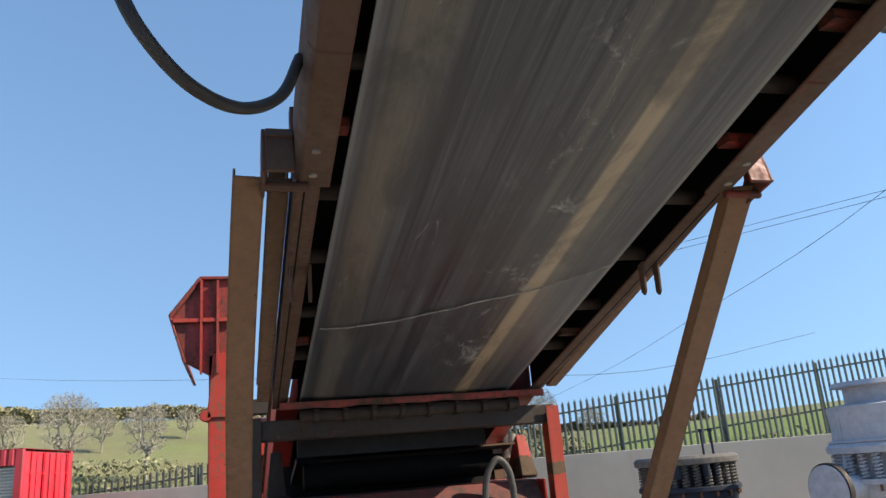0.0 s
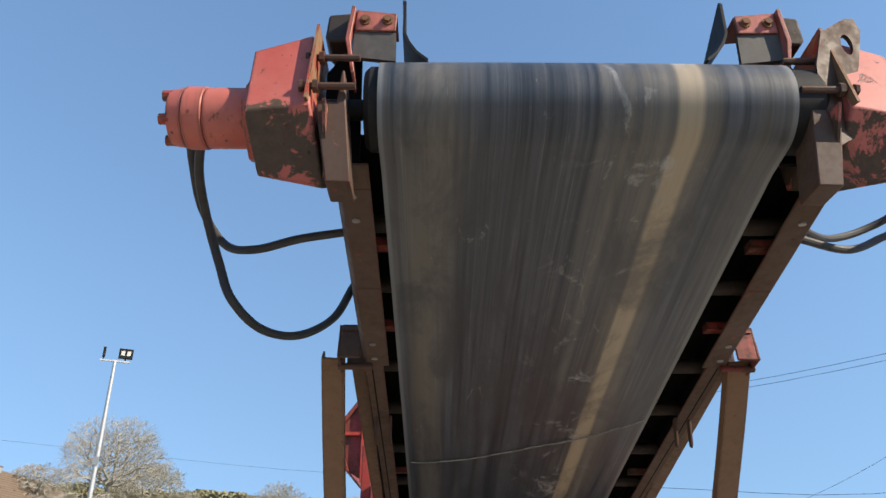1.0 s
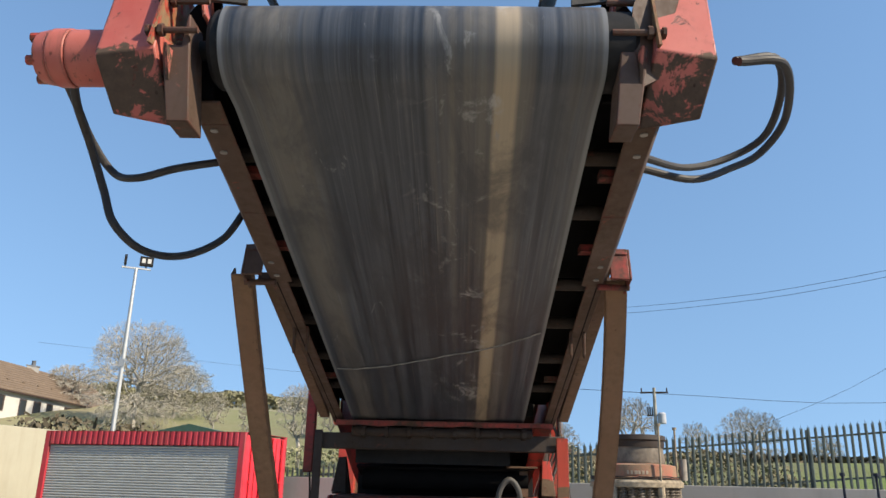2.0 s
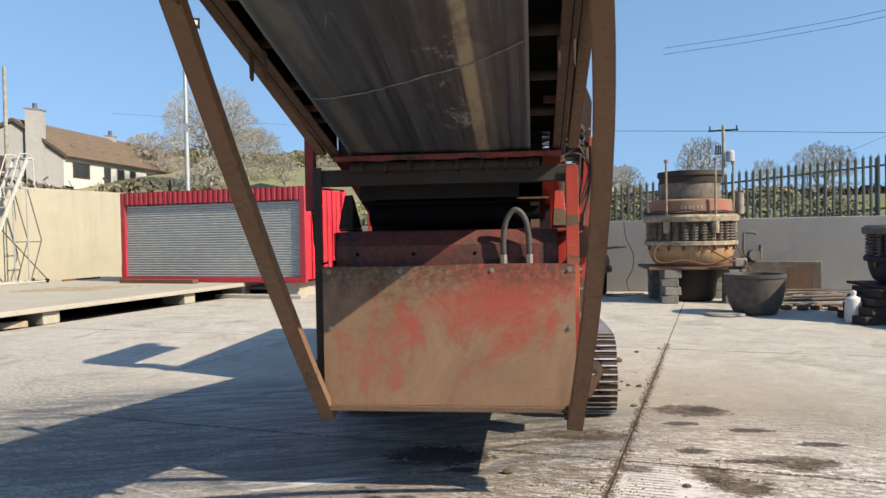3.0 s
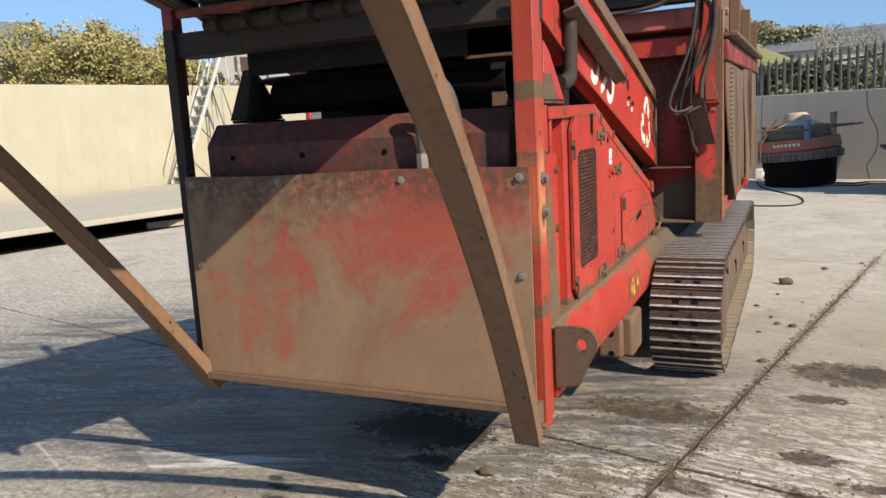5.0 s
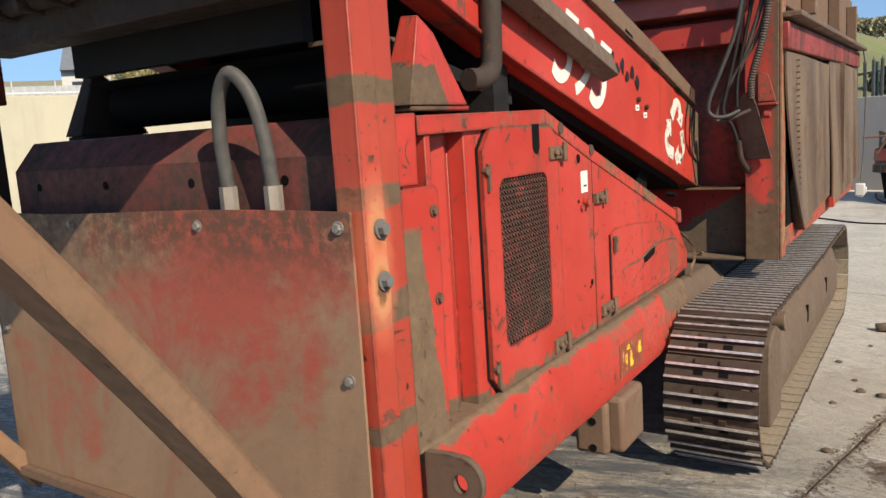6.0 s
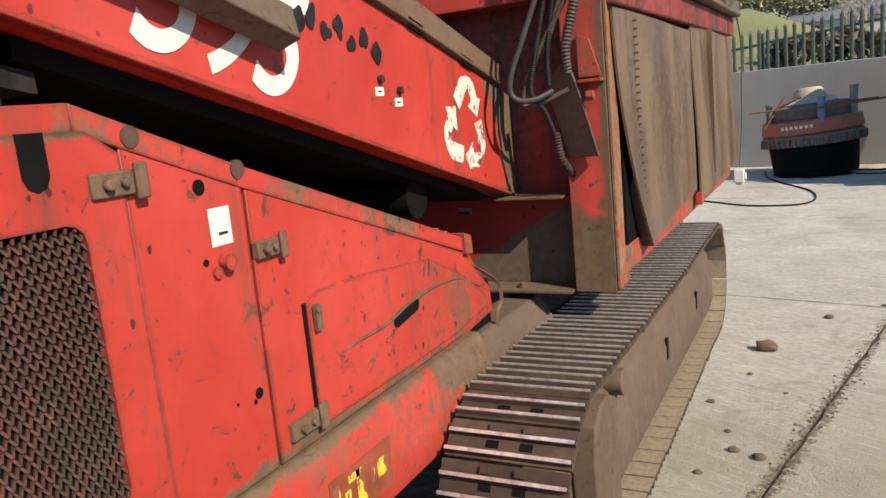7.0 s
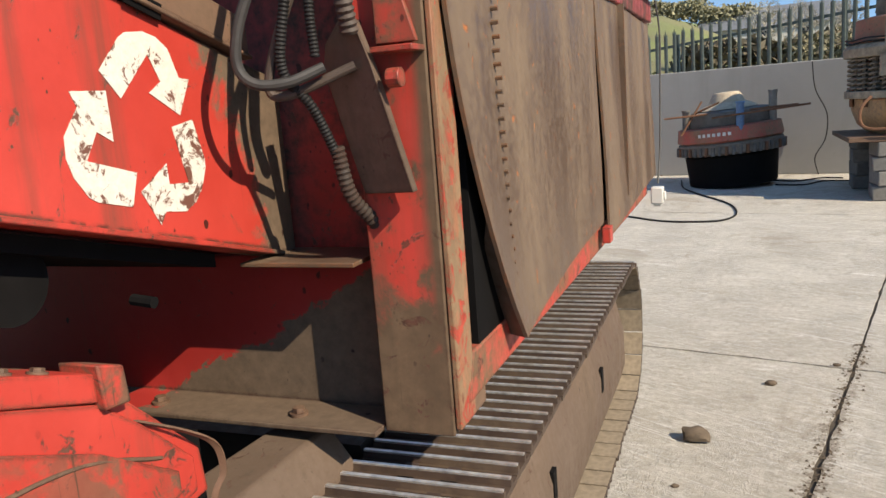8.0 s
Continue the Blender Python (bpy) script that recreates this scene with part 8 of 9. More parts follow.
for k, (u, w, z0, z1, kind) in enumerate(((0.05, 0.10, 0.9, 2.2, 1), (0.24, 0.045, 0.05, 2.15, 0), (0.33, 0.05, 0.9, 2.15, 1), (0.42, 0.045, 0.05, 2.15, 0), (0.55, 0.09, 0.9, 2.15, 1), (0.70, 0.08, 0.9, 2.15, 1), (0.85, 0.13, 0.1, 2.1, 0))):
    p0, p1 = A + side * u, A + side * (u + w)
    o = out * 0.03
    bm = fresh()
    zz = EAVE - 2.75
    hull_faces(bm, [at(p0 + o, zz + z0), at(p1 + o, zz + z0), at(p1 + o, zz + z1), at(p0 + o, zz + z1)], [at(p0 - o, zz + z0), at(p1 - o, zz + z0), at(p1 - o, zz + z1), at(p0 - o, zz + z1)])
    win = part("window" if kind else "door", bm, dark_frame, house)
    bm = fresh()
    i0, i1, o2 = p0.lerp(p1, 0.1), p0.lerp(p1, 0.9), out * 0.04
    hull_faces(bm, [at(i0 + o2, zz + z0 + 0.1), at(i1 + o2, zz + z0 + 0.1), at(i1 + o2, zz + z1 - 0.1), at(i0 + o2, zz + z1 - 0.1)], [at(i0 + o, zz + z0 + 0.1), at(i1 + o, zz + z0 + 0.1), at(i1 + o, zz + z1 - 0.1), at(i0 + o, zz + z1 - 0.1)])
    part("pane", bm, glass, win)
ga = A.lerp(B, 0.62)
gb = A.lerp(B, 0.80)
bm = fresh()
zz = EAVE - 1.6
hull_faces(bm, [at(ga + ln * 0.05, zz), at(gb + ln * 0.05, zz), at(gb + ln * 0.05, zz + 1.2), at(ga + ln * 0.05, zz + 1.2)], [at(ga, zz), at(gb, zz), at(gb, zz + 1.2), at(ga, zz + 1.2)])
part("window", bm, dark_frame, house)
for p, w, d, top in ((A.lerp(B, 0.27) + ln * 0.3, 1.15, 0.7, level(70, 8.25)), (mAB.lerp(mCD, 0.55), 0.9, 0.5, RIDGE + 0.35)):
    bm = fresh()
    hull_faces(bm, [at(p + out * w / 2 + ln * d / 2, low), at(p - out * w / 2 + ln * d / 2, low), at(p - out * w / 2 - ln * d / 2, low), at(p + out * w / 2 - ln * d / 2, low)],
               [at(p + out * w / 2 + ln * d / 2, top), at(p - out * w / 2 + ln * d / 2, top), at(p - out * w / 2 - ln * d / 2, top), at(p + out * w / 2 - ln * d / 2, top)])
    ch = part("chimney", bm, house_side, house)
    bm = fresh()
    lathe(bm, [(0.2, 0), (0.17, 0.5), (0.2, 0.55)], at(p, top), 12)
    hull_faces(bm, [at(p + out * w * .56 + ln * d * .6, top), at(p - out * w * .56 + ln * d * .6, top), at(p - out * w * .56 - ln * d * .6, top), at(p + out * w * .56 - ln * d * .6, top)],
               [at(p + out * w * .56 + ln * d * .6, top + .12), at(p - out * w * .56 + ln * d * .6, top + .12), at(p - out * w * .56 - ln * d * .6, top + .12), at(p + out * w * .56 - ln * d * .6, top + .12)])
    part("chimney_pot", bm, slate, ch)


def small_house(az, d, w, h, el_floor, mat, label, gable=1.0):
    p = far(az, d)
    z0 = level(d, el_floor)
    u = Vector((math.cos(radians(az)), math.sin(radians(az)), 0))
    v = Vector((-u.y, u.x, 0))
    hs = thing("house", label, "house", (p.x, p.y, p.z))
    bm = fresh()
    pts = [p - u * w / 2, p + u * w / 2, p + u * w / 2 + v * 7, p - u * w / 2 + v * 7]
    hull_faces(bm, [at(q, min(p.z, z0) - 1) for q in pts], [at(q, z0 + h) for q in pts])
    part("house_wall", bm, house_wall, hs)
    bm = fresh()
    r0, r1 = at(p - u * w / 2 + v * 3.5, z0 + h + 2.3), at(p + u * w / 2 + v * 3.5, z0 + h + 2.3)
    hull_faces(bm, [at(pts[0] - v * 0.4, z0 + h), at(pts[3] + v * 0.4, z0 + h), r0], [at(pts[1] - v * 0.4, z0 + h), at(pts[2] + v * 0.4, z0 + h), r1])
    part("roof", bm, slate, hs)
    for k in (0.2, 0.5, 0.8):
        q = pts[0].lerp(pts[1], k) - v * 0.04
        bm = fresh()
        hull_faces(bm, [at(q - u * 0.5, z0 + 0.8), at(q + u * 0.5, z0 + 0.8), at(q + u * 0.5, z0 + 2), at(q - u * 0.5, z0 + 2)], [at(q - u * 0.5 + v * 0.1, z0 + 0.8), at(q + u * 0.5 + v * 0.1, z0 + 0.8), at(q + u * 0.5 + v * 0.1, z0 + 2), at(q - u * 0.5 + v * 0.1, z0 + 2)])
        part("window", bm, glass, hs)


small_house(-2.4, 95, 13, 2.4, 1.9, slate, "distant white house with a grey slate roof")
small_house(-5.6, 105, 6, 2.8, 1.8, slate, "distant white house with a grey slate roof")

# sheet fence and white building past the cream wall
fa, fb = far(52, 44), far(72, 44)
sheets = thing("sheet_fence", "grey corrugated sheet fence with steel posts", "fence", tuple(fa))
bm = fresh()
top = level(44, 4.7)
k = 90
va = [bm.verts.new(at(fa.lerp(fb, i / k) + (fb - fa).cross(Vector((0, 0, 1))).normalized() * (0.06 if i % 2 else 0.0), min(fa.z, fb.z) - 0.5)) for i in range(k + 1)]
vb = [bm.verts.new((v.co.x, v.co.y, top)) for v in va]
for i in range(k):
    bm.faces.new((va[i], va[i + 1], vb[i + 1], vb[i]))
thicken(bm, 0.03)
part("sheet", bm, galv, sheets)
for i in range(9):
    q = fa.lerp(fb, i / 8)
    bm = fresh()
    rod(bm, at(q, q.z - 0.5), at(q, top + 0.25), 0.05, 8)
    part("fence_post", bm, galv, sheets)
for z in (0.35, 1.2):
    bm = fresh()
    beam(bm, at(fa, top - z) + Vector((0.25, -0.2, 0)), at(fb, top - z) + Vector((0.25, -0.2, 0)), 0.06, 0.08)
    part("fence_rail", bm, galv, sheets)
small_house(51.5, 48, 5, 2.6, 2.6, slate, "low white building beside the sheet fence")

# green shed roof behind the container
p = far(19.9, 46)
bm = fresh()
z = level(46, 3.7)
prism(bm, [(p.x - 3.4, z - 0.75), (p.x - 0.2, z), (p.x + 3.4, z - 0.75), (p.x + 3.4, p.z - 0.5), (p.x - 3.4, p.z - 0.5)], "y", p.y, p.y + 6)
solo("shed", bm, plain("green_sheet_roof", (0.035, 0.075, 0.06), 0.6), "low shed with a dark green sheet roof", "shed")

# floodlight mast
p = far(25.15, 38)
mast = thing("floodlight_mast", "tall grey steel floodlight mast with twin lamps", "lamp", tuple(p))
top = level(38, 14.2)
bm = fresh()
rod(bm, (p.x, p.y, p.z - 0.3), (p.x, p.y, top), 0.13, 12, 0.075)
part("pole", bm, galv, mast)
bm = fresh()
u = Vector((math.cos(radians(24)), math.sin(radians(24)), 0))
beam(bm, at(p - u * 0.65, top), at(p + u * 0.65, top), 0.09, 0.07)
part("cross_arm", bm, galv, mast)
bm = fresh()
box(bm, p.x - 0.14, p.x + 0.14, p.y - 0.12, p.y - 0.08, 6.6, 6.95)
part("switch_box", bm, galv, mast)
for s, w in ((0.42, 0.62), (-0.52, 0.12)):
    q = p + u * s
    bm = fresh()
    beam(bm, at(q - u * w / 2, top + 0.38), at(q + u * w / 2, top + 0.38), 0.24, 0.44)
    beam(bm, at(q, top), at(q, top + 0.2), 0.05, 0.05, (0, 1, 0))
    lampb = part("flood_lamp", bm, rubber, mast)
    if w > 0.3:
        for k in (-0.13, 0.13):
            bm = fresh()
            f = Vector((u.y, -u.x, 0)) * 0.125
            beam(bm, at(q + u * (k - 0.08), top + 0.38) + f, at(q + u * (k + 0.08), top + 0.38) + f, 0.02, 0.22)
            part("lamp_glass", bm, white_plastic, lampb)


def pole(az, d, el, arms, label):
    p, top = far(az, d), level(d, el)
    th = thing("utility_pole", label, "pole", tuple(p))
    u = Vector((math.cos(radians(az)), math.sin(radians(az)), 0))
    bm = fresh()
    rod(bm, (p.x, p.y, p.z - 0.5), (p.x, p.y, top), 0.16 if arms else 0.12, 10, 0.11 if arms else 0.09)
    part("pole", bm, bark, th)
    if arms:
        bm = fresh()
        beam(bm, at(p - u * 1.0, top - 0.35), at(p + u * 1.0, top - 0.35), 0.10, 0.12)
        for k in (-0.9, 0.0, 0.9):
            rod(bm, at(p + u * k, top - 0.3), at(p + u * k, top - 0.02), 0.05, 8)
        part("cross_arm", bm, dark_steel, th)
        bm = fresh()
        lathe(bm, [(0.26, 0), (0.3, 0.05), (0.3, 0.7), (0.22, 0.8)], at(p + u * 0.45, top - 2.6), 14)
        part("transformer", bm, pale_iron, th)
        bm = fresh()
        for k in (-0.5, -0.35, -0.2):
            rod(bm, at(p + u * k, top - 2.0), at(p + u * k, top - 1.4), 0.05, 6)
        beam(bm, at(p - u * 0.6, top - 2.0), at(p + u * 0.5, top - 2.0), 0.08, 0.08)
        part("insulator", bm, dark_steel, th)


pole(-13.6, 58, 7.0, True, "wooden power pole with a cross arm and transformer")
pole(36.4, 46, 11.0, False, "slim grey wooden pole behind the cream wall")


def wire(pts, r=0.012):
    bm = fresh()
    hose(bm, pts, r, 4, 4)
    solo("overhead_wire", bm, rubber, "thin black overhead power wire", "wire", group="overhead wires")


for dz, de in ((0, 0), (0, 0.42)):
    a, b, c = far(-9.6, 120), far(-27.5, 100), far(-60, 90)
    wire([at(a, level(120, 12.6 - de)), at(a.lerp(b, 0.5), level(108, 13.15 - de)), at(b, level(100, 13.9 - de)), at(c, level(90, 15.5 - de))], 0.028)
a, b, c = far(-13.6, 58), far(-40, 70), far(12, 140)
wire([at(a, level(58, 6.6)), at(a.lerp(b, 0.5), level(58, 6.1)), at(b, level(70, 6.9))], 0.02)
wire([at(far(30, 120), level(120, 8.4)), at(far(12, 140), level(140, 7.6)), at(a, level(58, 6.6))], 0.02)
wire([at(far(-18, 45), level(45, 3.4)), at(far(-25, 38), level(38, 6.2)), at(far(-31, 28), level(28, 9.4)), at(far(-40, 20), level(20, 14.2)), at(far(-60, 15), level(15, 25))], 0.007)


# trees
def limb(verts, faces, a, b, ra, rb, n):
    d = (b - a).normalized()
    s = d.orthogonal().normalized()
    u = d.cross(s)
    k0 = len(verts)
    for p, r in ((a, ra), (b, rb)):
        verts.extend([p + (s * math.cos(2 * math.pi * k / n) + u * math.sin(2 * math.pi * k / n)) * r for k in range(n)])
    faces.extend([(k0 + k, k0 + (k + 1) % n, k0 + n + (k + 1) % n, k0 + n + k) for k in range(n)])


def bare_tree(p, height, width, seed, label, wood=bark, fine=twig, buds=0, bud_mat=leaf_green, deep=5, least=0.0):
    rnd = random.Random(seed)
    th = thing("tree", label, "tree", tuple(p))
    tv, tf, cv, cf = [], [], [], []
    tips = []

    def grow(a, d, length, r, depth):
        segs = 3 if depth < 2 else 2
        for i in range(segs):
            d2 = (d + Vector((rnd.uniform(-1, 1), rnd.uniform(-1, 1), rnd.uniform(-0.3, 0.5))) * 0.17).normalized()
            b = a + d2 * length / segs
            r2 = r * 0.80
            r, r2 = max(r, height * 0.0011, least), max(r2, height * 0.0009, least * 0.9)
            limb(*((tv, tf) if depth < 2 else (cv, cf)), a, b, r, r2, 7 if depth < 2 else 3)
            a, d, r = b, d2, r2
            if depth < deep and (i or depth):
                for _ in range(3 if depth == 1 else 2):
                    side = Vector((rnd.uniform(-1, 1), rnd.uniform(-1, 1), rnd.uniform(-0.25, 0.75)))
                    side = Vector((side.x * width, side.y * width, side.z))
                    grow(b, (d * 0.55 + side.normalized() * 0.85).normalized(), length * rnd.uniform(0.48, 0.72), r * 0.58, depth + 1)
        if depth >= 3:
            tips.append(a)

    r0 = height * 0.02
    trunk_top = p + Vector((0, 0, height * 0.16))
    limb(tv, tf, p - Vector((0, 0, 0.6)), trunk_top, r0 * 1.25, r0, 8)
    for k in range(4):
        t = 2 * math.pi * (k + rnd.random() * 0.6) / 4
        grow(trunk_top, Vector((math.cos(t) * 0.55 * width, math.sin(t) * 0.55 * width, 1.0)).normalized(), height * 0.40, r0 * 0.62, 1)
    grow(trunk_top, Vector((0, 0, 1)), height * 0.46, r0 * 0.8, 1)
    top = max(v.z for v in cv) - p.z
    k = height / top
    fix = lambda v: Vector((p.x + (v.x - p.x) * k, p.y + (v.y - p.y) * k, p.z + (v.z - p.z) * k))
    for nm, vv, ff, mm in (("trunk", tv, tf, wood), ("crown", cv, cf, fine)):
        me = bpy.data.meshes.new(nm)
        me.from_pydata([fix(v) for v in vv], [], ff)
        me.materials.append(mm)
        ob = new(nm, me)
        ob.parent = th
        ob.matrix_parent_inverse = base_of(th).inverted()
    if buds:
        lv, lf = [], []
        for tpt in tips:
            for _ in range(buds):
                c = fix(tpt) + Vector((rnd.gauss(0, 1), rnd.gauss(0, 1), rnd.gauss(0, 0.8))) * height * 0.035
                s = height * (rnd.uniform(0.010, 0.024) if buds < 10 else rnd.uniform(0.006, 0.013))
                e1, e2 = Vector((rnd.uniform(-1, 1), rnd.uniform(-1, 1), rnd.uniform(-1, 1))) * s, Vector((rnd.uniform(-1, 1), rnd.uniform(-1, 1), rnd.uniform(-1, 1))) * s
                b = len(lv)
                lv += [c - e1, c + e2, c + e1, c - e2]
                lf.append((b, b + 1, b + 2, b + 3))
        me = bpy.data.meshes.new("leaves")
        me.from_pydata(lv, [], lf)
        me.materials.append(bud_mat)
        ob = new("leaves", me)
        ob.parent = th
        ob.matrix_parent_inverse = base_of(th).inverted()
    return th


def dome_tree(p, height, radius, seed, label, least, count, buds=0):
    """A broad leafless tree: every point of a rounded crown joined to the nearest limb that leads shortest to the trunk."""
    rs = np.random.RandomState(seed)
    th = thing("tree", label, "tree", tuple(p))
    half = min(radius * 0.98, height * 0.46)
    q = rs.uniform(-1, 1, (count * 8, 3))
    ln = np.sqrt((q ** 2).sum(1))
    lump = np.array([noise.noise(Vector(v) * 1.9 + Vector((seed * 3.1, 0, 0))) for v in q])
    keep = (ln < 0.90 + 0.22 * lump) & (ln > 0.12) & (rs.uniform(0, 1, len(q)) < np.clip(0.45 + 0.5 * ln + 0.3 * q[:, 2], 0, 1))
    q = q[keep][:count]
    pts = np.column_stack((q[:, 0] * radius, q[:, 1] * radius, height - half + q[:, 2] * half - 0.22 * half * (q[:, 2] < -0.3)))
    stem = [(0.0, 0.0, height * u) for u in (-0.05, 0.08, 0.16, 0.24)]
    pos = np.array(stem + [tuple(v) for v in pts])
    n, k0 = len(pos), len(stem)
    parent = np.full(n, -1)
    parent[1:k0] = np.arange(k0 - 1)
    way = np.full(n, 1e9)
    way[:k0] = pos[:k0, 2]
    best, link = np.full(n, 1e9), np.zeros(n, int)
    open_set = np.ones(n, bool)
    open_set[:k0] = False
    order = list(range(k0))
    last = k0 - 1
    for _ in range(n - k0):
        dist = np.sqrt(((pos - pos[last]) ** 2).sum(1))
        cost = dist + 0.42 * (way[last] + dist)
        better = cost < best
        best[better], link[better] = cost[better], last
        j = int(np.argmin(np.where(open_set, best, 1e9)))
        parent[j] = link[j]
        way[j] = way[link[j]] + float(np.sqrt(((pos[j] - pos[link[j]]) ** 2).sum()))
        open_set[j] = False
        order.append(j)
        last = j
    load = np.ones(n)
    for j in order[::-1]:
        if parent[j] >= 0:
            load[parent[j]] += load[j]
    rad = np.clip(least * load ** 0.45, least, height * 0.024)
    tv, tf, cv, cf, tips = [], [], [], [], []
    mid = Vector((0, 0, height - half))
    for j in order[1:]:
        a, b = p + Vector(pos[parent[j]]), p + Vector(pos[j])
        stout = load[j] > 14
        limb(*((tv, tf) if stout else (cv, cf)), a, b, min(float(rad[parent[j]]), float(rad[j]) * 1.4), float(rad[j]), 6 if stout else 3)
        if load[j] < 6:
            out = (Vector(pos[j]) - mid).normalized() + (b - a).normalized() * 0.8
            for _ in range(4):
                d = (out + Vector(rs.uniform(-0.8, 0.8, 3))).normalized()
                e = b + d * radius * float(rs.uniform(0.07, 0.15))
                limb(cv, cf, b, e, least * 0.75, least * 0.5, 3)
                f = b.lerp(e, 0.5)
                limb(cv, cf, f, f + (d + Vector(rs.uniform(-0.9, 0.9, 3))).normalized() * radius * 0.07, least * 0.6, least * 0.45, 3)
                tips.append(e)
    lv, lf = [], []
    for c in tips if buds else ():
        for _ in range(buds):
            s = height * float(rs.uniform(0.005, 0.012))
            m, e1, e2 = c + Vector(rs.normal(0, 1, 3)) * height * 0.02, Vector(rs.uniform(-1, 1, 3)) * s, Vector(rs.uniform(-1, 1, 3)) * s
            b = len(lv)
            lv += [m - e1, m + e2, m + e1, m - e2]
            lf.append((b, b + 1, b + 2, b + 3))
    for nm, vv, ff, mm in (("trunk", tv, tf, bark), ("crown", cv, cf, twig), ("leaves", lv, lf, leaf_hazy)):
        if vv:
            me = bpy.data.meshes.new(nm)
            me.from_pydata(vv, [], ff)
            me.materials.append(mm)
            ob = new(nm, me)
            ob.parent = th
            ob.matrix_parent_inverse = base_of(th).inverted()
    return th


def tree_at(az, d, el, width, seed, label, **k):
    p = far(az, d)
    bare_tree(p, level(d, el) - p.z, width, seed, label, least=d * 0.00019, **k)


TREES = ((23.6, 72, 10.4, 1.5, 1, 0), (21.0, 80, 7.6, 1.3, 2, 2), (27.6, 84, 7.2, 1.2, 3, 0), (-12.1, 85, 6.3, 1.3, 4, 0), (-19.9, 82, 5.5, 1.5, 5, 0), (12.3, 57, 6.9, 1.1, 6, 0), (7.5, 57, 5.95, 1.15, 7, 0), (15.6, 66, 5.6, 1.3, 41, 1), (10.0, 70, 5.6, 1.3, 42, 1), (18.3, 70, 5.9, 1.3, 43, 1), (4.6, 75, 5.5, 1.4, 44, 1),
         (15.6, 100, 5.2, 1.4, 8, 3), (0.0, 110, 5.0, 1.4, 9, 0), (-2.6, 80, 5.0, 1.3, 10, 0), (-4.6, 84, 4.6, 1.3, 11, 0), (-7.0, 80, 4.6, 1.4, 12, 0), (-16.4, 110, 4.6, 1.4, 13, 0), (-24.5, 105, 3.6, 1.6, 14, 2), (18.2, 120, 5.2, 1.5, 15, 2))
WIDE = {1: 4.9, 2: 4.2, 3: 3.0, 4: 2.7, 5: 3.3}
for az, d, el, w, seed, buds in TREES:
    p = far(az, d)
    high = level(d, el) - p.z
    dome_tree(p, high, WIDE.get(seed, min(high * 0.27 * w, d * 0.032)), seed, "leafless spring tree with a spreading crown" if not buds else "budding spring tree beyond the yard",
              d * 0.00014, 2400 if seed == 1 else 1000 if seed < 8 else 480, buds)
for az, d, el, w, seed in ((45.5, 44, 7.8, 1.5, 31), (40.6, 46, 7.0, 1.5, 32)):
    tree_at(az, d, el, w, seed, "yellow-green budding tree behind the cream wall", buds=42, bud_mat=leaf_yellow)


def conifer(p, height, seed):
    rnd = random.Random(seed)
    th = thing("conifer", "slim green conifer with a drooping tip", "tree", tuple(p))
    bm = fresh()
    rod(bm, p - Vector((0, 0, 0.5)), p + Vector((0, 0, height)), 0.12, 8, 0.02)
    part("trunk", bm, bark, th)
    lv, lf = [], []
    for i in range(2600):
        u = rnd.random() ** 0.8
        z = height * (0.15 + 0.86 * u)
        r = (1 - u) * height * 0.075 * rnd.uniform(0.1, 1.0) ** 0.7 * (0.55 + 0.45 * math.sin(u * 34)) + 0.07
        t = rnd.uniform(0, 6.283)
        c = p + Vector((r * math.cos(t), r * math.sin(t), z - r * 0.35))
        s = rnd.uniform(0.08, 0.2)
        e1, e2 = Vector((math.cos(t), math.sin(t), -0.5)) * s, Vector((rnd.uniform(-1, 1), rnd.uniform(-1, 1), rnd.uniform(-0.4, 0.4))) * s * 0.5
        b = len(lv)
        lv += [c - e1, c + e2, c + e1, c - e2]
        lf.append((b, b + 1, b + 2, b + 3))
    me = bpy.data.meshes.new("needles")
    me.from_pydata(lv, [], lf)
    me.materials.append(leaf_dark)
    ob = new("needles", me)
    ob.parent = th
    ob.matrix_parent_inverse = base_of(th).inverted()


p = far(41.1, 60)
conifer(p, level(60, 9.3) - p.z, 5)


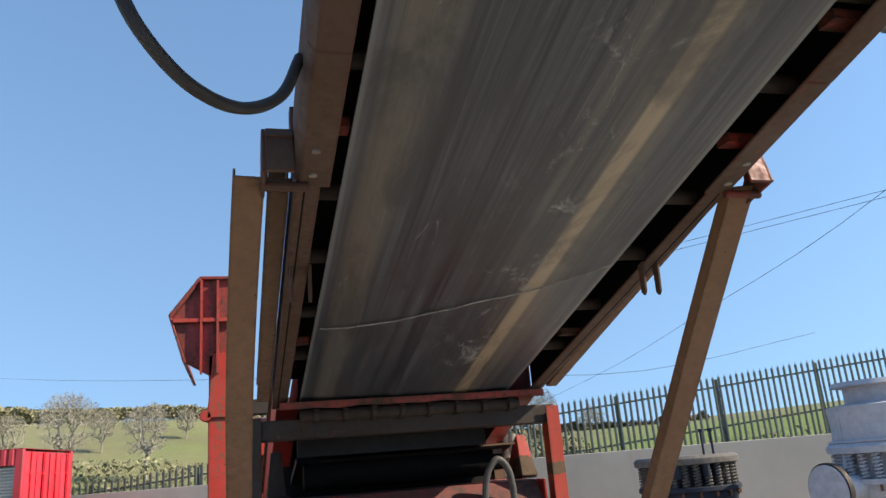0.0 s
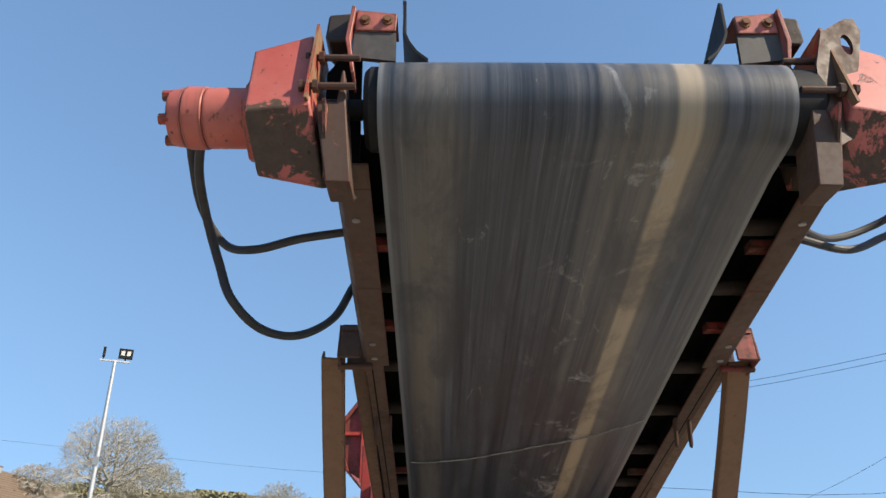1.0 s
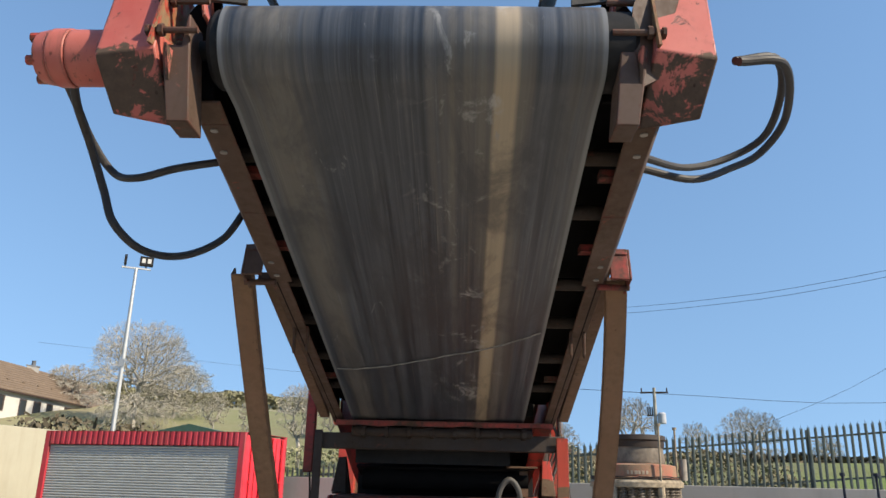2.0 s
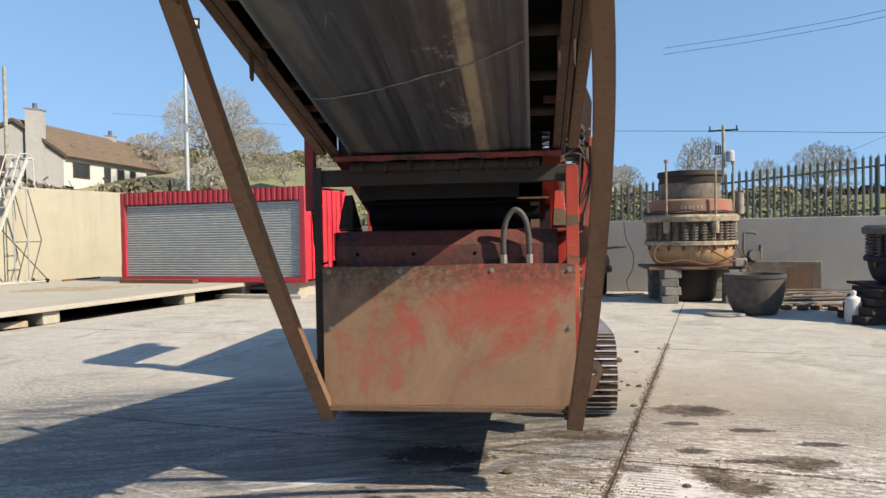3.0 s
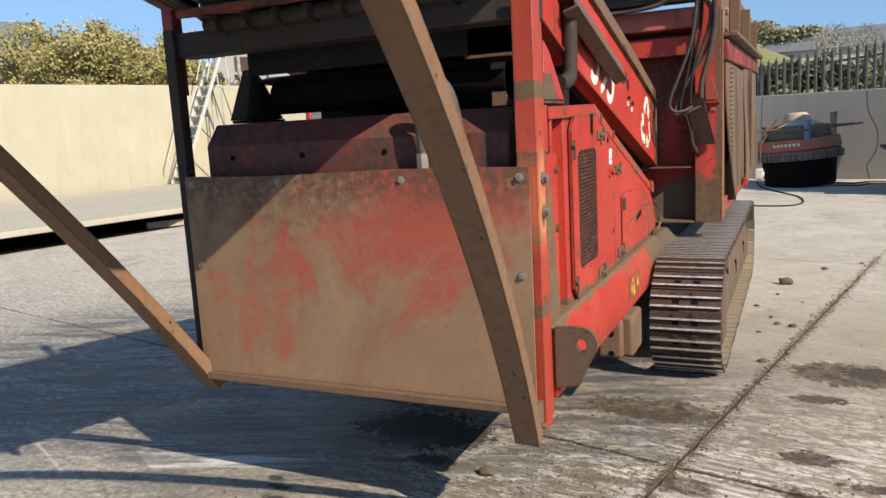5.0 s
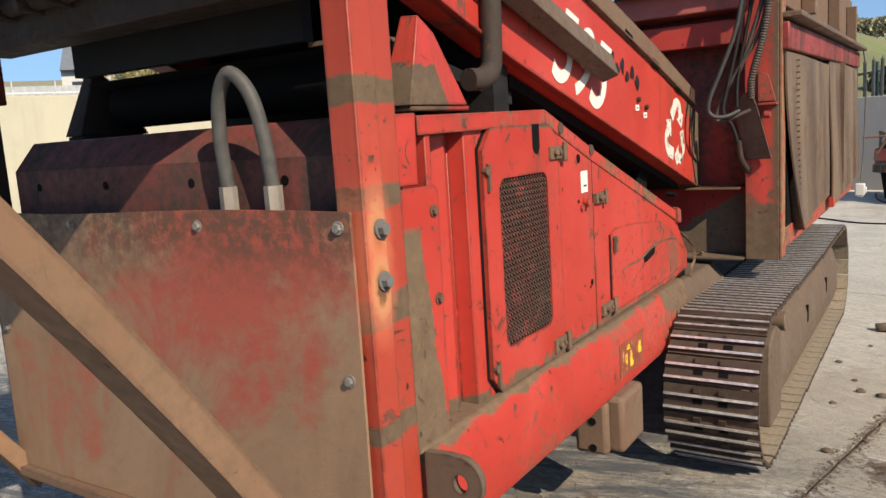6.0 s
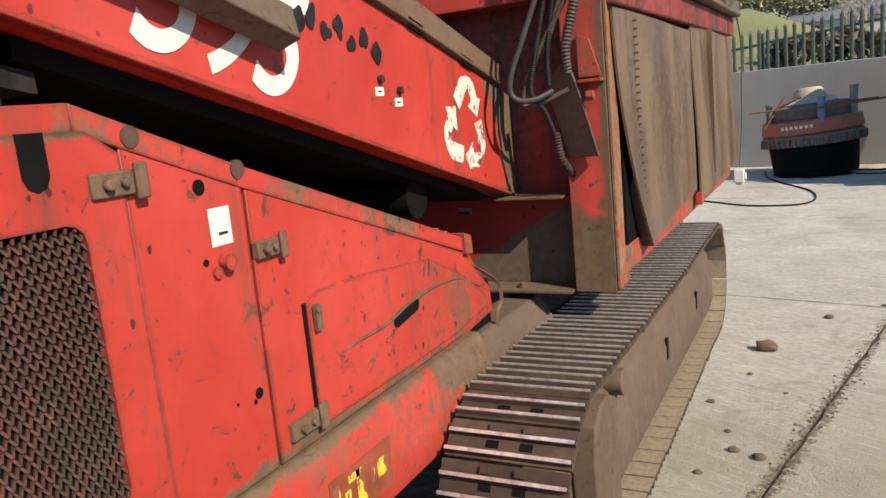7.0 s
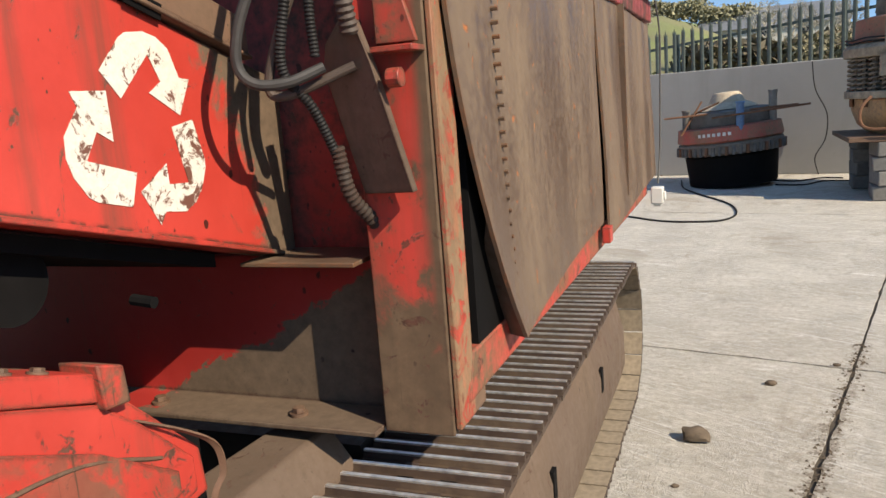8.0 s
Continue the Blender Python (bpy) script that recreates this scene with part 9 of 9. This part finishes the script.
def scrub(name, label, rows, mats, seed, size, density):
    """Loose hedging: many small leaf clumps in a long uneven strip; rows of heading, distance, height angle."""
    rnd = random.Random(seed)
    lv, lf = [], []
    for (a0, d0, e0), (a1, d1, e1) in zip(rows, rows[1:]):
        p0, p1 = far(a0, d0), far(a1, d1)
        count = int((p1 - p0).length * density)
        for _ in range(count):
            u = rnd.random()
            q = p0.lerp(p1, u)
            dd, el = d0 + (d1 - d0) * u, e0 + (e1 - e0) * u
            hgt = level(dd, el) - q.z
            wave = 0.72 + 0.28 * noise.noise(Vector((q.x * 0.35, q.y * 0.35, seed)))+ 0.15 * noise.noise(Vector((q.x * 1.2, q.y * 1.2, seed)))
            c = q + Vector((rnd.gauss(0, 0.5), rnd.gauss(0, 0.5), hgt * wave * rnd.random() ** 0.6))
            s = size * rnd.uniform(0.5, 1.3)
            e_1, e_2 = Vector((rnd.uniform(-1, 1), rnd.uniform(-1, 1), rnd.uniform(-1, 1))) * s, Vector((rnd.uniform(-1, 1), rnd.uniform(-1, 1), rnd.uniform(-1, 1))) * s
            b = len(lv)
            lv += [c - e_1, c + e_2, c + e_1, c - e_2]
            lf.append((b, b + 1, b + 2, b + 3))
    me = bpy.data.meshes.new(name)
    me.from_pydata(lv, [], lf)
    me.materials.append(mats)
    tagged(new(name, me), label, "hedge", kind="stuff")


scrub("brown_hedge", "clipped brown hedge above the cream wall", ((48, 31, 6.3), (36, 33, 6.1), (28, 36, 5.3), (22, 42, 4.0)), hedge_brown, 3, 0.14, 300)
scrub("far_hedgerow", "overgrown hedgerow across the far fields", ((26, 94, 6.6), (21, 95, 6.3), (16, 96, 6.2), (11, 96, 6.0), (6, 97, 5.9), (2, 97, 5.7), (-3, 98, 5.0), (-8, 100, 3.4)), leaf_hazy, 5, 0.17, 620)
scrub("far_hedgerow", "low scrubby hedge on the pale hillside", ((24, 60, 3.4), (17, 58, 3.2), (10, 55, 2.9), (4, 54, 2.6)), leaf_hazy, 15, 0.12, 130)
scrub("far_hedgerow", "dark hedgerow beyond the palisade fence", ((2, 60, 3.0), (-6, 62, 2.9), (-12, 75, 2.7), (-18, 80, 2.6), (-24, 84, 2.4), (-32, 85, 2.4)), hedge_brown, 7, 0.4, 80)
scrub("bramble", "tangled scrub along the palisade fence", ((-13, 23.0, 1.0), (-19, 23.0, 1.6), (-27, 23.4, 1.9), (-33, 24.1, 2.6), (-42, 25.6, 2.5)), leaf_hazy, 9, 0.06, 200)
scrub("thicket", "bare brown scrub and young growth behind the palisade fence", ((-5, 44, 3.0), (-9, 42, 3.3), (-13, 40, 3.5), (-17, 40, 3.3), (-20, 41, 2.6), (-22.5, 42, 1.6)), scrub_brown, 19, 0.10, 420)
